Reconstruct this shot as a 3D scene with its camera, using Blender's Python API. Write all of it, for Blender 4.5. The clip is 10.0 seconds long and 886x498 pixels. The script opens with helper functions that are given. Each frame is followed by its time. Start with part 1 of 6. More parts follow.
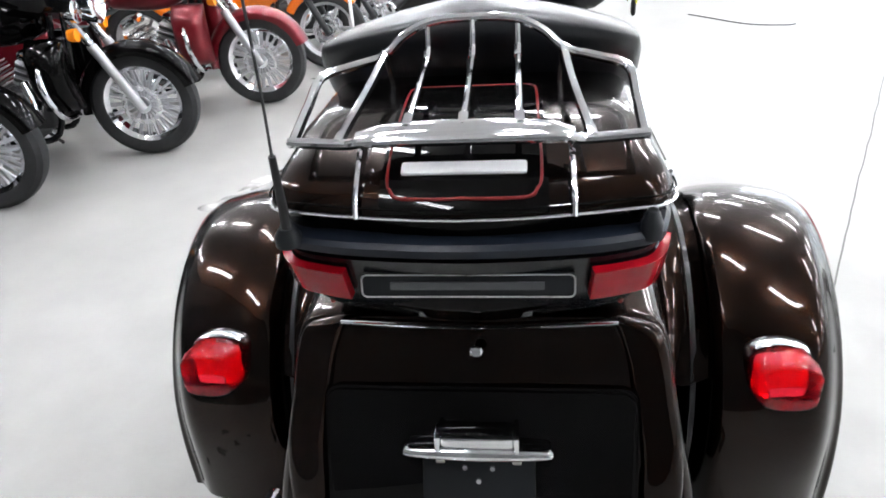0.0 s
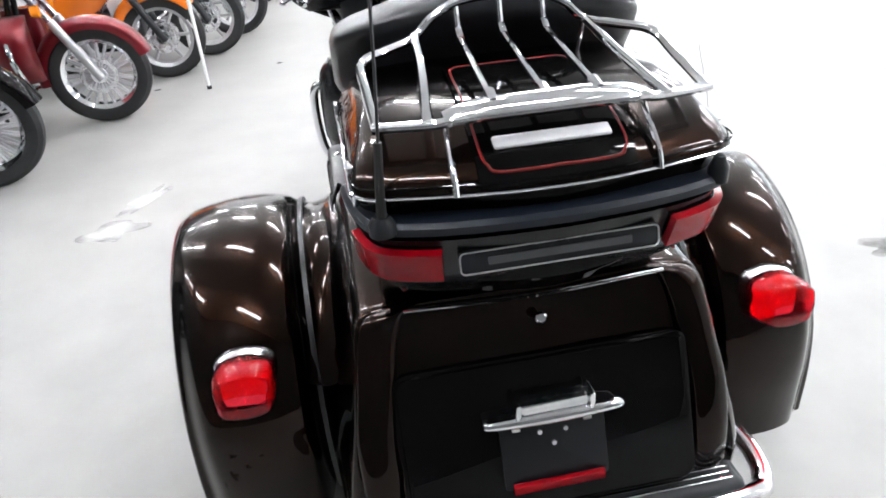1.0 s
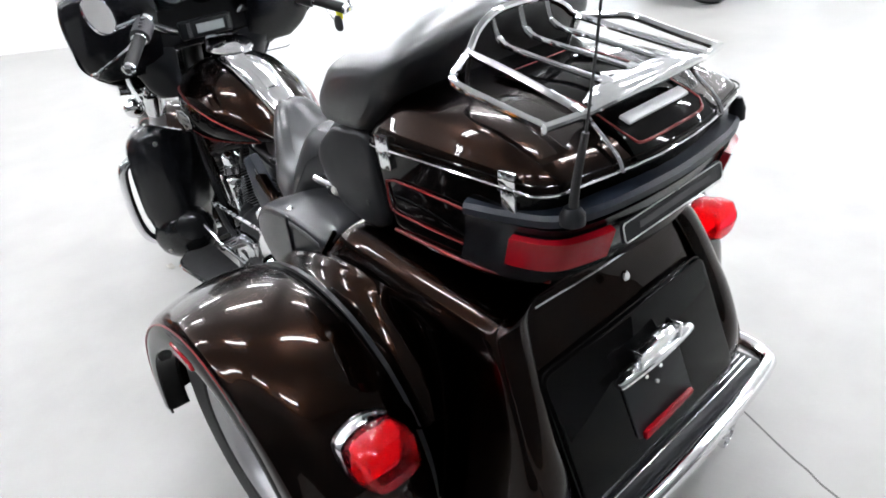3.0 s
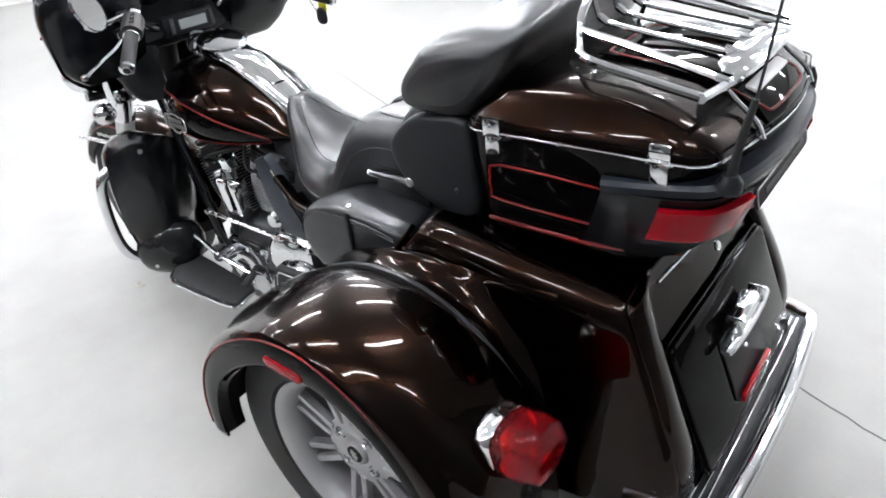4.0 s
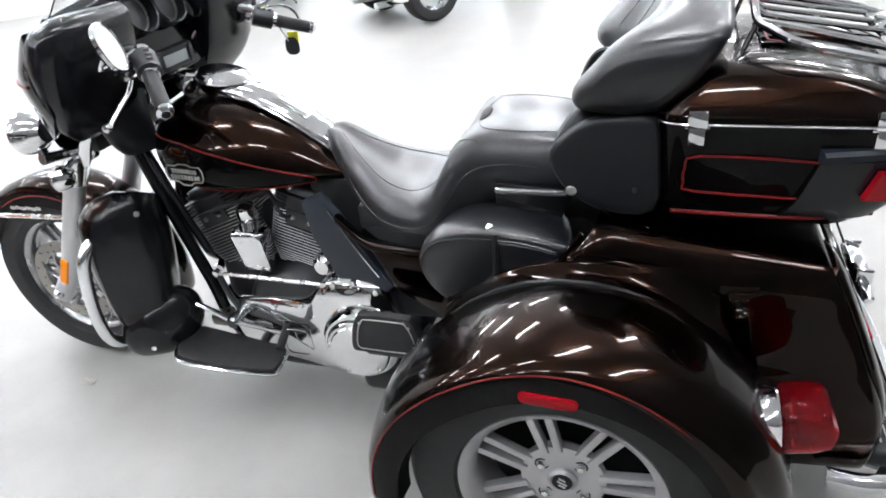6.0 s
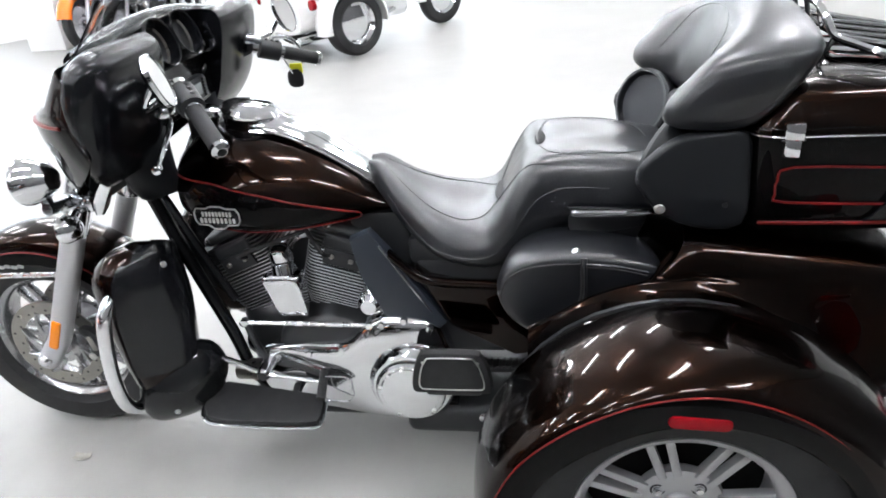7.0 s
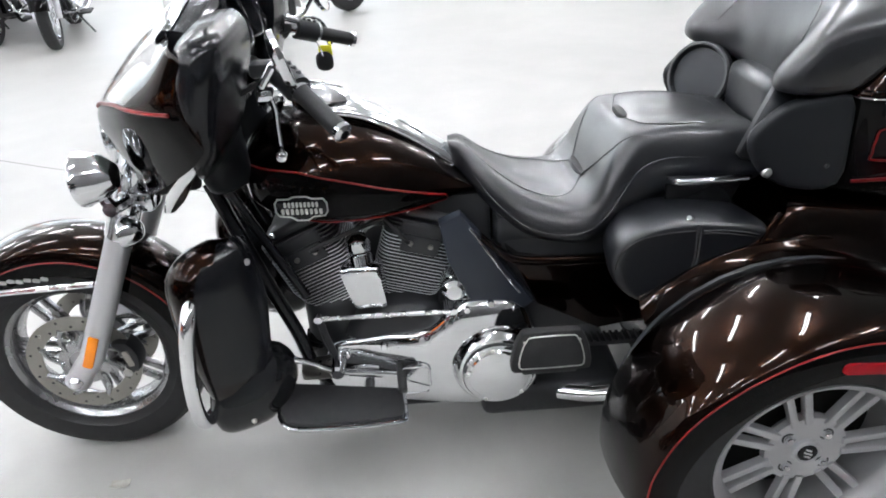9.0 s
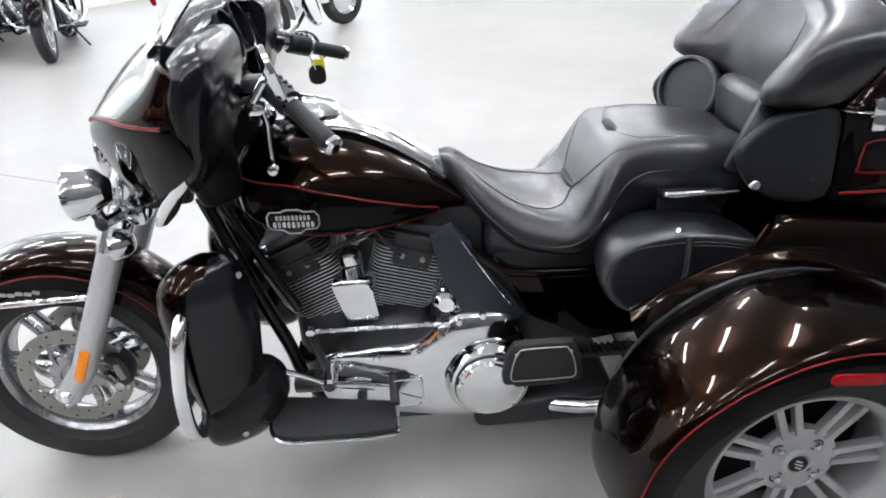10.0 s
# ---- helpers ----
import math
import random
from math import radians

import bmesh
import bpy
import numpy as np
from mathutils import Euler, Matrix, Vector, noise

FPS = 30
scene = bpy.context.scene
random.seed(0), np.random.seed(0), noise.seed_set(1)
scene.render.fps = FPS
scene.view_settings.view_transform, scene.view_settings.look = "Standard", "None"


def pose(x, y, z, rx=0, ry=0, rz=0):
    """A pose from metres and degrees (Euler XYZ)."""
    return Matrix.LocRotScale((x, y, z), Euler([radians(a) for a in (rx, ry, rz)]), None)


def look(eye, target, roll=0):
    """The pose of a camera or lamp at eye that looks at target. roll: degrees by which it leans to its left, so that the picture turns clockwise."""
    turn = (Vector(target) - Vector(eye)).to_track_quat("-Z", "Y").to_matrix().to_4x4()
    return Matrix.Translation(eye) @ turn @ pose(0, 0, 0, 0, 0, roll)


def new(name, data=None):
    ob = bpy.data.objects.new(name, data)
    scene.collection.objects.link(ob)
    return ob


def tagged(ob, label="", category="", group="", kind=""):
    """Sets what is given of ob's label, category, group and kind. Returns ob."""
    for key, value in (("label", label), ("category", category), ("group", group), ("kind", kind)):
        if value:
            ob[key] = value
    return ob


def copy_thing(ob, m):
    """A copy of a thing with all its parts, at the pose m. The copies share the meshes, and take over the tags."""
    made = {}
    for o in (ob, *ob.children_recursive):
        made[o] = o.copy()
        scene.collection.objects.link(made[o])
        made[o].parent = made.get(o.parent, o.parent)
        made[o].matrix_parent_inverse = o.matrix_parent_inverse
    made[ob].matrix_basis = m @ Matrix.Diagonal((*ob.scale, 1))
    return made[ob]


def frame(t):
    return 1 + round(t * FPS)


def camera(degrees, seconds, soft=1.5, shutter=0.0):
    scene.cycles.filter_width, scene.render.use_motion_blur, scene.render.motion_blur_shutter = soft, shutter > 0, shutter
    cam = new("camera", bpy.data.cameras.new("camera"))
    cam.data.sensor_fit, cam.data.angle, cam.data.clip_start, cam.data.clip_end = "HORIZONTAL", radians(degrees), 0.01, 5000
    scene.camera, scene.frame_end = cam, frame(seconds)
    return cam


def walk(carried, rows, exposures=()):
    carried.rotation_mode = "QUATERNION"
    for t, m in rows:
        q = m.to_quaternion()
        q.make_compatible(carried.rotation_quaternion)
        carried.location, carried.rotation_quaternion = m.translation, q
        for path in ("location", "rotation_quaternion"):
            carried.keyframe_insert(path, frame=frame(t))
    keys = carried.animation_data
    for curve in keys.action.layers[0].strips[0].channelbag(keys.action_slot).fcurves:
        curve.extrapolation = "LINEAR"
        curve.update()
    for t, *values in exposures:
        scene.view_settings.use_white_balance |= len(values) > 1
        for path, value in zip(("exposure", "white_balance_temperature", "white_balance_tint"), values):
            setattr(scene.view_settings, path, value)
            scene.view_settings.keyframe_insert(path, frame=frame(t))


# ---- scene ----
cam = camera(65.9, 10.0, 1.8)
PATH = [
    (0, (0.086, -1.474, 1.409), (-0.154, 0.26, 0.441), -4.3),
    (0.5, (-0.096, -1.474, 1.399), (-0.106, 0.272, 0.424), -3.4),
    (1, (-0.302, -1.483, 1.409), (-0.056, 0.229, 0.404), -4.6),
    (1.5, (-0.491, -1.464, 1.397), (-0.049, 0.221, 0.416), -4.6),
    (2, (-0.656, -1.411, 1.41), (0.021, 0.191, 0.424), -6.2),
    (3.5, (-1.133, -1.042, 1.439), (0.093, 0.188, 0.449), -6.9),
    (4, (-1.251, -0.876, 1.44), (0.054, 0.248, 0.423), -6.7),
    (4.5, (-1.385, -0.703, 1.447), (0.032, 0.278, 0.433), -6.9),
    (5, (-1.472, -0.546, 1.443), (0.036, 0.298, 0.435), -6.1),
    (5.5, (-1.53, -0.327, 1.439), (0.058, 0.374, 0.445), -5.9),
    (6, (-1.58, -0.135, 1.452), (0.059, 0.44, 0.46), -5.6),
    (7.5, (-1.61, 0.436, 1.447), (0.14, 0.645, 0.5), -4.2),
    (8, (-1.586, 0.582, 1.439), (0.118, 0.776, 0.411), -3.4),
    (8.5, (-1.601, 0.713, 1.442), (0.121, 0.792, 0.428), -3.6),
    (9, (-1.611, 0.767, 1.445), (0.133, 0.724, 0.468), -3.4),
    (9.5, (-1.61, 0.769, 1.453), (0.143, 0.702, 0.493), -3.2),
    (10, (-1.616, 0.758, 1.45), (0.144, 0.699, 0.501), -3.3),
]
walk(cam, [(t, look(e, g, r)) for t, e, g, r in PATH], [(0, 0.31), (2, 0.27), (3.5, 0.24), (5.5, 0.26), (8, 0.17), (10, 0.06)])

# ---- world and light ----
world = bpy.data.worlds.new("world")
scene.world = world
world.use_nodes = True
wn = world.node_tree.nodes
sky = wn.new("ShaderNodeTexSky")
sky.sky_type, sky.sun_disc, sky.sun_elevation, sky.sun_rotation = "NISHITA", False, radians(35), radians(200)
world.node_tree.links.new(sky.outputs[0], wn["Background"].inputs[0])
wn["Background"].inputs[1].default_value = 0.12
scene.view_settings.exposure = 0.0
TUBE_POWER = 128.0
WINDOW_POWER = 380.0


def area_lamp(name, m, sx, sy, power, color):
    data = bpy.data.lights.new(name, "AREA")
    data.shape, data.size, data.size_y, data.energy, data.color = "RECTANGLE", sx, sy, power, color
    ob = new(name, data)
    ob.matrix_world = m
    return ob


# ---- materials ----
def material(name, color, rough=0.5, metal=0.0, coat=0.0, coat_rough=0.03, bump=0.0, bump_scale=200.0, vary=0.0,
             vary_scale=6.0, rough_vary=0.0, transmission=0.0, ior=1.45, emission=0.0, spec=0.5, coat_ior=1.35):
    mat = bpy.data.materials.new(name)
    mat.use_nodes = True
    nt = mat.node_tree
    b = nt.nodes["Principled BSDF"]
    b.inputs["Base Color"].default_value = (*color, 1)
    b.inputs["Roughness"].default_value = rough
    b.inputs["Metallic"].default_value = metal
    b.inputs["Coat Weight"].default_value = coat
    b.inputs["Coat Roughness"].default_value = coat_rough
    b.inputs["Coat IOR"].default_value = coat_ior
    b.inputs["Transmission Weight"].default_value = transmission
    b.inputs["IOR"].default_value = ior
    b.inputs["Specular IOR Level"].default_value = spec
    if emission:
        b.inputs["Emission Color"].default_value = (*color, 1)
        b.inputs["Emission Strength"].default_value = emission
    tc = nt.nodes.new("ShaderNodeTexCoord")
    if vary or rough_vary:
        n1 = nt.nodes.new("ShaderNodeTexNoise")
        n1.inputs["Scale"].default_value, n1.inputs["Detail"].default_value = vary_scale, 8
        nt.links.new(tc.outputs["Object"], n1.inputs["Vector"])
        if vary:
            ramp = nt.nodes.new("ShaderNodeMapRange")
            ramp.inputs["From Min"].default_value, ramp.inputs["From Max"].default_value = 0.3, 0.7
            ramp.inputs["To Min"].default_value, ramp.inputs["To Max"].default_value = 1 - vary, 1 + vary
            nt.links.new(n1.outputs[0], ramp.inputs["Value"])
            mix = nt.nodes.new("ShaderNodeVectorMath")
            mix.operation = "SCALE"
            mix.inputs[0].default_value = color
            nt.links.new(ramp.outputs[0], mix.inputs["Scale"])
            nt.links.new(mix.outputs[0], b.inputs["Base Color"])
        if rough_vary:
            r2 = nt.nodes.new("ShaderNodeMapRange")
            r2.inputs["From Min"].default_value, r2.inputs["From Max"].default_value = 0.3, 0.7
            r2.inputs["To Min"].default_value, r2.inputs["To Max"].default_value = max(0.01, rough - rough_vary), rough + rough_vary
            nt.links.new(n1.outputs[0], r2.inputs["Value"])
            nt.links.new(r2.outputs[0], b.inputs["Roughness"])
    if bump:
        n2 = nt.nodes.new("ShaderNodeTexNoise")
        n2.inputs["Scale"].default_value, n2.inputs["Detail"].default_value = bump_scale, 4
        nt.links.new(tc.outputs["Object"], n2.inputs["Vector"])
        bp = nt.nodes.new("ShaderNodeBump")
        bp.inputs["Strength"].default_value, bp.inputs["Distance"].default_value = bump, 0.002
        nt.links.new(n2.outputs[0], bp.inputs["Height"])
        nt.links.new(bp.outputs[0], b.inputs["Normal"])
    return mat


def concrete():
    mat = material("concrete", (0.5, 0.5, 0.48), 0.42)
    nt, b = mat.node_tree, mat.node_tree.nodes["Principled BSDF"]
    tc = nt.nodes.new("ShaderNodeTexCoord")
    big, mid, fine = [nt.nodes.new("ShaderNodeTexNoise") for _ in range(3)]
    for n, s, d in ((big, 0.55, 6), (mid, 3.2, 9), (fine, 60, 6)):
        n.inputs["Scale"].default_value, n.inputs["Detail"].default_value = s, d
        nt.links.new(tc.outputs["Object"], n.inputs["Vector"])
    ramp = nt.nodes.new("ShaderNodeValToRGB")
    ramp.color_ramp.elements[0].position, ramp.color_ramp.elements[0].color = 0.24, (0.255, 0.253, 0.241, 1)
    ramp.color_ramp.elements[1].position, ramp.color_ramp.elements[1].color = 0.76, (0.395, 0.392, 0.375, 1)
    m1 = nt.nodes.new("ShaderNodeMath")
    m1.operation = "MULTIPLY_ADD"
    m1.inputs[1].default_value = 0.55
    nt.links.new(mid.outputs[0], m1.inputs[0])
    m2 = nt.nodes.new("ShaderNodeMath")
    m2.operation = "MULTIPLY"
    m2.inputs[1].default_value = 0.45
    nt.links.new(big.outputs[0], m2.inputs[0])
    nt.links.new(m2.outputs[0], m1.inputs[2])
    nt.links.new(m1.outputs[0], ramp.inputs[0])
    nt.links.new(ramp.outputs[0], b.inputs["Base Color"])
    rr = nt.nodes.new("ShaderNodeMapRange")
    rr.inputs["To Min"].default_value, rr.inputs["To Max"].default_value = 0.3, 0.55
    nt.links.new(mid.outputs[0], rr.inputs["Value"])
    nt.links.new(rr.outputs[0], b.inputs["Roughness"])
    bp = nt.nodes.new("ShaderNodeBump")
    bp.inputs["Strength"].default_value, bp.inputs["Distance"].default_value = 0.15, 0.003
    nt.links.new(fine.outputs[0], bp.inputs["Height"])
    nt.links.new(bp.outputs[0], b.inputs["Normal"])
    return mat


M_FLOOR = concrete()
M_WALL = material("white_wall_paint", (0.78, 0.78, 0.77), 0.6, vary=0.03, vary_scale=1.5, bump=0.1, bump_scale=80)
# near-black, so the added unseen walls reflect dark in paint and chrome
M_WALL_UNSEEN = material("near_black_unseen_wall", (0.045, 0.045, 0.045), 0.6, vary=0.05, vary_scale=1.5, bump=0.1, bump_scale=80)
M_CEIL = material("white_roof_liner", (0.42, 0.42, 0.415), 0.8, vary=0.05, vary_scale=2)
M_PAINT = material("root_beer_metallic_paint", (0.0078, 0.0030, 0.0014), 0.24, 1.0, 1.0, 0.008, vary=0.15, vary_scale=900, coat_ior=1.25)
M_BLACK = material("black_gloss_paint", (0.0018, 0.0017, 0.0017), 0.2, 0.0, 1.0, 0.015, spec=0.0, coat_ior=1.2)
M_CHROME = material("chrome", (0.84, 0.85, 0.87), 0.075, 1.0, rough_vary=0.035, vary_scale=30)
M_FORK = material("satin_fork_alloy", (0.6, 0.6, 0.62), 0.36, 0.7)
M_ALU = material("silver_wheel_paint", (0.45, 0.45, 0.46), 0.38, 0.6, rough_vary=0.06, vary_scale=25)
M_CAST = material("front_rim_metal", (0.36, 0.36, 0.37), 0.24, 0.9, rough_vary=0.06, vary_scale=25)
M_STEEL = material("brushed_disc_steel", (0.3, 0.29, 0.27), 0.36, 1.0, rough_vary=0.1, vary_scale=60)
M_LEATHER = material("black_leather", (0.0045, 0.0053, 0.0075), 0.45, spec=0.35, coat=0.85, coat_rough=0.25, coat_ior=1.45, bump=0.4, bump_scale=260, rough_vary=0.04, vary_scale=18)
M_PLASTIC = material("black_textured_plastic", (0.008, 0.009, 0.011), 0.4, spec=0.3, bump=0.15, bump_scale=500, rough_vary=0.06, vary_scale=14)
M_GLOSSP = material("black_gloss_plastic", (0.008, 0.0085, 0.0095), 0.12, spec=0.35, rough_vary=0.04, vary_scale=20)
M_RUBBER = material("tyre_rubber", (0.012, 0.012, 0.013), 0.65, bump=0.3, bump_scale=160, vary=0.2, vary_scale=40)
M_ENGINE = material("black_engine_enamel", (0.017, 0.018, 0.02), 0.38, bump=0.2, bump_scale=300)
M_FIN = material("machined_fin_edge", (0.6, 0.61, 0.63), 0.4, 0.6)
M_REDLINE = material("red_pinstripe", (0.13, 0.003, 0.003), 0.35, spec=0.3)
M_REDLENS = material("red_lamp_lens", (1.0, 0.03, 0.06), 0.03, transmission=0.97, bump=0.5, bump_scale=110, ior=1.3)
M_REDDULL = material("dark_red_reflector", (0.24, 0.002, 0.007), 0.16, spec=0.25, bump=0.25, bump_scale=70)
M_AMBER = material("amber_reflector", (0.85, 0.25, 0.01), 0.2, coat=0.7)
# near-black stands in for shade inside the rear wheels; soot in the mufflers
M_SHADE_SOOT = material("black_wheel_shade_and_soot", (0.004, 0.004, 0.004), 0.8, spec=0.1)
M_RAIL = material("navy_black_rail_plastic", (0.006, 0.0085, 0.0145), 0.36, spec=0.3, bump=0.1, bump_scale=400, rough_vary=0.05, vary_scale=12)
M_HEAT = material("slate_heat_shield_plastic", (0.014, 0.018, 0.026), 0.42, spec=0.5, bump=0.1, bump_scale=400, rough_vary=0.05, vary_scale=12)
M_GREY = material("grey_trim", (0.05, 0.052, 0.055), 0.5)
M_POLISH = material("polished_aluminium", (0.85, 0.85, 0.87), 0.26, 1.0, rough_vary=0.1, vary_scale=40)
# near-white colour for the tube reflection painted on the luggage lid
M_TUBE_REFLECTION = material("white_tube_reflection", (0.85, 0.85, 0.86), 0.3, 0.1)
M_MESH = material("speaker_mesh", (0.016, 0.018, 0.022), 0.6, bump=0.4, bump_scale=900)
M_SILVER = material("silver_badge", (0.6, 0.6, 0.58), 0.3, 0.9)
M_WHITEP = material("white_gloss_paint", (0.75, 0.75, 0.74), 0.2, coat=1.0)
M_REDP = material("red_gloss_paint", (0.13, 0.002, 0.007), 0.3, 0.5, coat=1.0, coat_ior=1.3)
M_ORANGEP = material("orange_gloss_paint", (0.7, 0.16, 0.01), 0.25, coat=1.0)
M_YELLOW = material("yellow_tag", (0.75, 0.7, 0.02), 0.5)
M_GLASS = material("clear_glass", (1, 1, 1), 0.01, transmission=1.0, ior=1.45)
M_TUBE = material("fluorescent_tube", (0.935, 0.952, 1.0), 0.5, emission=TUBE_POWER)
M_SCREEN = material("grey_display", (0.3, 0.33, 0.33), 0.2)
M_MIRROR = material("mirror_silver", (0.9, 0.9, 0.9), 0.02, 1.0)
M_CRACK = material("dark_joint", (0.12, 0.12, 0.115), 0.8)
M_SCRAP = material("pale_paper", (0.36, 0.35, 0.31), 0.7, vary=0.15, vary_scale=60)
M_SATIN = material("black_satin_plastic", (0.005, 0.0055, 0.007), 0.22, spec=0.4, rough_vary=0.05, vary_scale=9)


def faded(name, color, low, high, scale, soft):
    """A worn mark: paint or damp that breaks up towards its rim."""
    mat = material(name, color, 0.5, vary=0.08, vary_scale=30)
    nt, b = mat.node_tree, mat.node_tree.nodes["Principled BSDF"]
    tc, n, sep = nt.nodes.new("ShaderNodeTexCoord"), nt.nodes.new("ShaderNodeTexNoise"), nt.nodes.new("ShaderNodeVectorMath")
    n.inputs["Scale"].default_value, n.inputs["Detail"].default_value = scale, 8
    nt.links.new(tc.outputs["Object"], n.inputs["Vector"])
    mp = nt.nodes.new("ShaderNodeMapping")
    mp.inputs["Location"].default_value = (-0.5, -0.5, 0)
    nt.links.new(tc.outputs["Generated"], mp.inputs["Vector"])
    flat = nt.nodes.new("ShaderNodeVectorMath")
    flat.operation = "MULTIPLY"
    flat.inputs[1].default_value = (2, 2, 0)
    nt.links.new(mp.outputs[0], flat.inputs[0])
    sep.operation = "LENGTH"
    nt.links.new(flat.outputs[0], sep.inputs[0])
    add = nt.nodes.new("ShaderNodeMath")
    add.operation = "MULTIPLY_ADD"
    add.inputs[1].default_value = -soft
    nt.links.new(sep.outputs["Value"], add.inputs[0])
    nt.links.new(n.outputs[0], add.inputs[2])
    mr = nt.nodes.new("ShaderNodeMapRange")
    mr.inputs["From Min"].default_value, mr.inputs["From Max"].default_value = low, high
    nt.links.new(add.outputs[0], mr.inputs["Value"])
    nt.links.new(mr.outputs[0], b.inputs["Alpha"])
    return mat


M_PAINTMARK = faded("white_floor_paint", (0.55, 0.55, 0.53), -0.12, 0.45, 9, 0.45)
M_STAIN = faded("dark_floor_stain", (0.12, 0.12, 0.113), -0.1, 1.0, 11, 0.5)


# ---- mesh helpers ----
def cat(p0, p1, p2, p3, t):
    return 0.5 * ((2 * p1) + (p2 - p0) * t + (2 * p0 - 5 * p1 + 4 * p2 - p3) * t * t + (3 * p1 - p0 - 3 * p2 + p3) * t ** 3)


def spline(pts, n, closed=False):
    pts = [Vector(p) for p in pts]
    k = len(pts)
    out = []
    if closed:
        for i in range(k):
            for j in range(n):
                out.append(cat(pts[i - 1], pts[i], pts[(i + 1) % k], pts[(i + 2) % k], j / n))
        return out
    ext = [2 * pts[0] - pts[1]] + pts + [2 * pts[-1] - pts[-2]]
    for i in range(k - 1):
        for j in range(n):
            out.append(cat(*ext[i:i + 4], j / n))
    out.append(pts[-1].copy())
    return out


def grid_mesh(rows, closed_u=True, caps=True, closed_v=False):
    bm = bmesh.new()
    vs = [[bm.verts.new(p) for p in r] for r in rows]
    n, m = len(rows), len(rows[0])
    for i in range(n if closed_v else n - 1):
        for j in range(m if closed_u else m - 1):
            a, b, c, d = vs[i][j], vs[i][(j + 1) % m], vs[(i + 1) % n][(j + 1) % m], vs[(i + 1) % n][j]
            try:
                bm.faces.new((a, b, c, d))
            except ValueError:
                pass
    if caps and closed_u and not closed_v:
        bm.faces.new(vs[0][::-1])
        bm.faces.new(vs[-1])
    bmesh.ops.recalc_face_normals(bm, faces=bm.faces)
    return bm


def skin(rings, u=4, v=4, closed=True, caps=True):
    """A smooth surface through rings of control points."""
    rows = [spline(r, u, closed) for r in rings]
    cols = [spline(c, v) for c in zip(*rows)]
    return grid_mesh([list(r) for r in zip(*cols)], closed, caps)


def solid(bm, depth, rim=True):
    """Gives an open sheet its thickness."""
    bmesh.ops.solidify(bm, geom=bm.faces[:], thickness=depth)
    return bm


def tube(pts, r, n=6, segs=10, closed=False, smooth=True, ends=None):
    path = spline(pts, n, closed) if smooth else [Vector(p) for p in pts]
    k = len(path)
    rows = []
    ref = None
    for i, p in enumerate(path):
        a = path[i - 1] if (i or closed) else path[0]
        b = path[(i + 1) % k] if (i < k - 1 or closed) else path[-1]
        d = (b - a).normalized()
        if ref is None:
            ref = d.orthogonal().normalized()
        ref = (ref - d * ref.dot(d)).normalized()
        s = d.cross(ref)
        rad = r if ends is None else r + (ends - r) * i / (k - 1)
        rows.append([p + (ref * math.cos(q) + s * math.sin(q)) * rad for q in [2 * math.pi * j / segs for j in range(segs)]])
    return grid_mesh(rows, True, not closed, closed)


def frame_of(center, axis):
    z = Vector(axis).normalized()
    return Matrix.Translation(center) @ z.to_track_quat("Z", "Y").to_matrix().to_4x4()


def lathe(profile, center=(0, 0, 0), axis=(0, 0, 1), segs=32, closed=False):
    m = frame_of(center, axis)
    rows = []
    for j in range(segs):
        q = 2 * math.pi * j / segs
        rows.append([m @ Vector((r * math.cos(q), r * math.sin(q), h)) for r, h in profile])
    bm = bmesh.new()
    vs = [[bm.verts.new(p) for p in r] for r in rows]
    k = len(profile)
    for j in range(segs):
        for i in range(k if closed else k - 1):
            i2 = (i + 1) % k
            bm.faces.new((vs[j][i], vs[(j + 1) % segs][i], vs[(j + 1) % segs][i2], vs[j][i2]))
    if not closed:
        for e, flip in ((0, True), (k - 1, False)):
            if profile[e][0] > 1e-6:
                ring = [vs[j][e] for j in range(segs)]
                bm.faces.new(ring[::-1] if flip else ring)
    bmesh.ops.remove_doubles(bm, verts=bm.verts, dist=1e-6)
    bmesh.ops.recalc_face_normals(bm, faces=bm.faces)
    return bm


def box(center, size, bevel=0.0, m=None, segs=2):
    bm = bmesh.new()
    bmesh.ops.create_cube(bm, size=1.0)
    bmesh.ops.scale(bm, vec=size, verts=bm.verts)
    if bevel:
        bmesh.ops.bevel(bm, geom=bm.edges[:], offset=bevel, segments=segs, affect="EDGES", profile=0.5)
    bmesh.ops.transform(bm, matrix=(m or Matrix()) @ Matrix.Translation(center), verts=bm.verts)
    return bm


def plate(outline, depth, m, bevel=0.0, round_n=0):
    """A slab with an outline in the xy plane of m and its depth along z."""
    pts = [Vector((*p, 0)) for p in outline]
    if round_n:
        pts = spline(pts, round_n, True)
    bm = bmesh.new()
    f = bm.faces.new([bm.verts.new(p) for p in pts])
    r = bmesh.ops.extrude_face_region(bm, geom=[f])
    top = [v for v in r["geom"] if isinstance(v, bmesh.types.BMVert)]
    bmesh.ops.translate(bm, vec=(0, 0, depth), verts=top)
    if bevel:
        tops = set(top)
        edges = [e for e in bm.edges if e.verts[0] in tops and e.verts[1] in tops]
        bmesh.ops.bevel(bm, geom=edges, offset=bevel, segments=2, affect="EDGES", profile=0.5)
    bmesh.ops.transform(bm, matrix=m, verts=bm.verts)
    bmesh.ops.recalc_face_normals(bm, faces=bm.faces)
    return bm


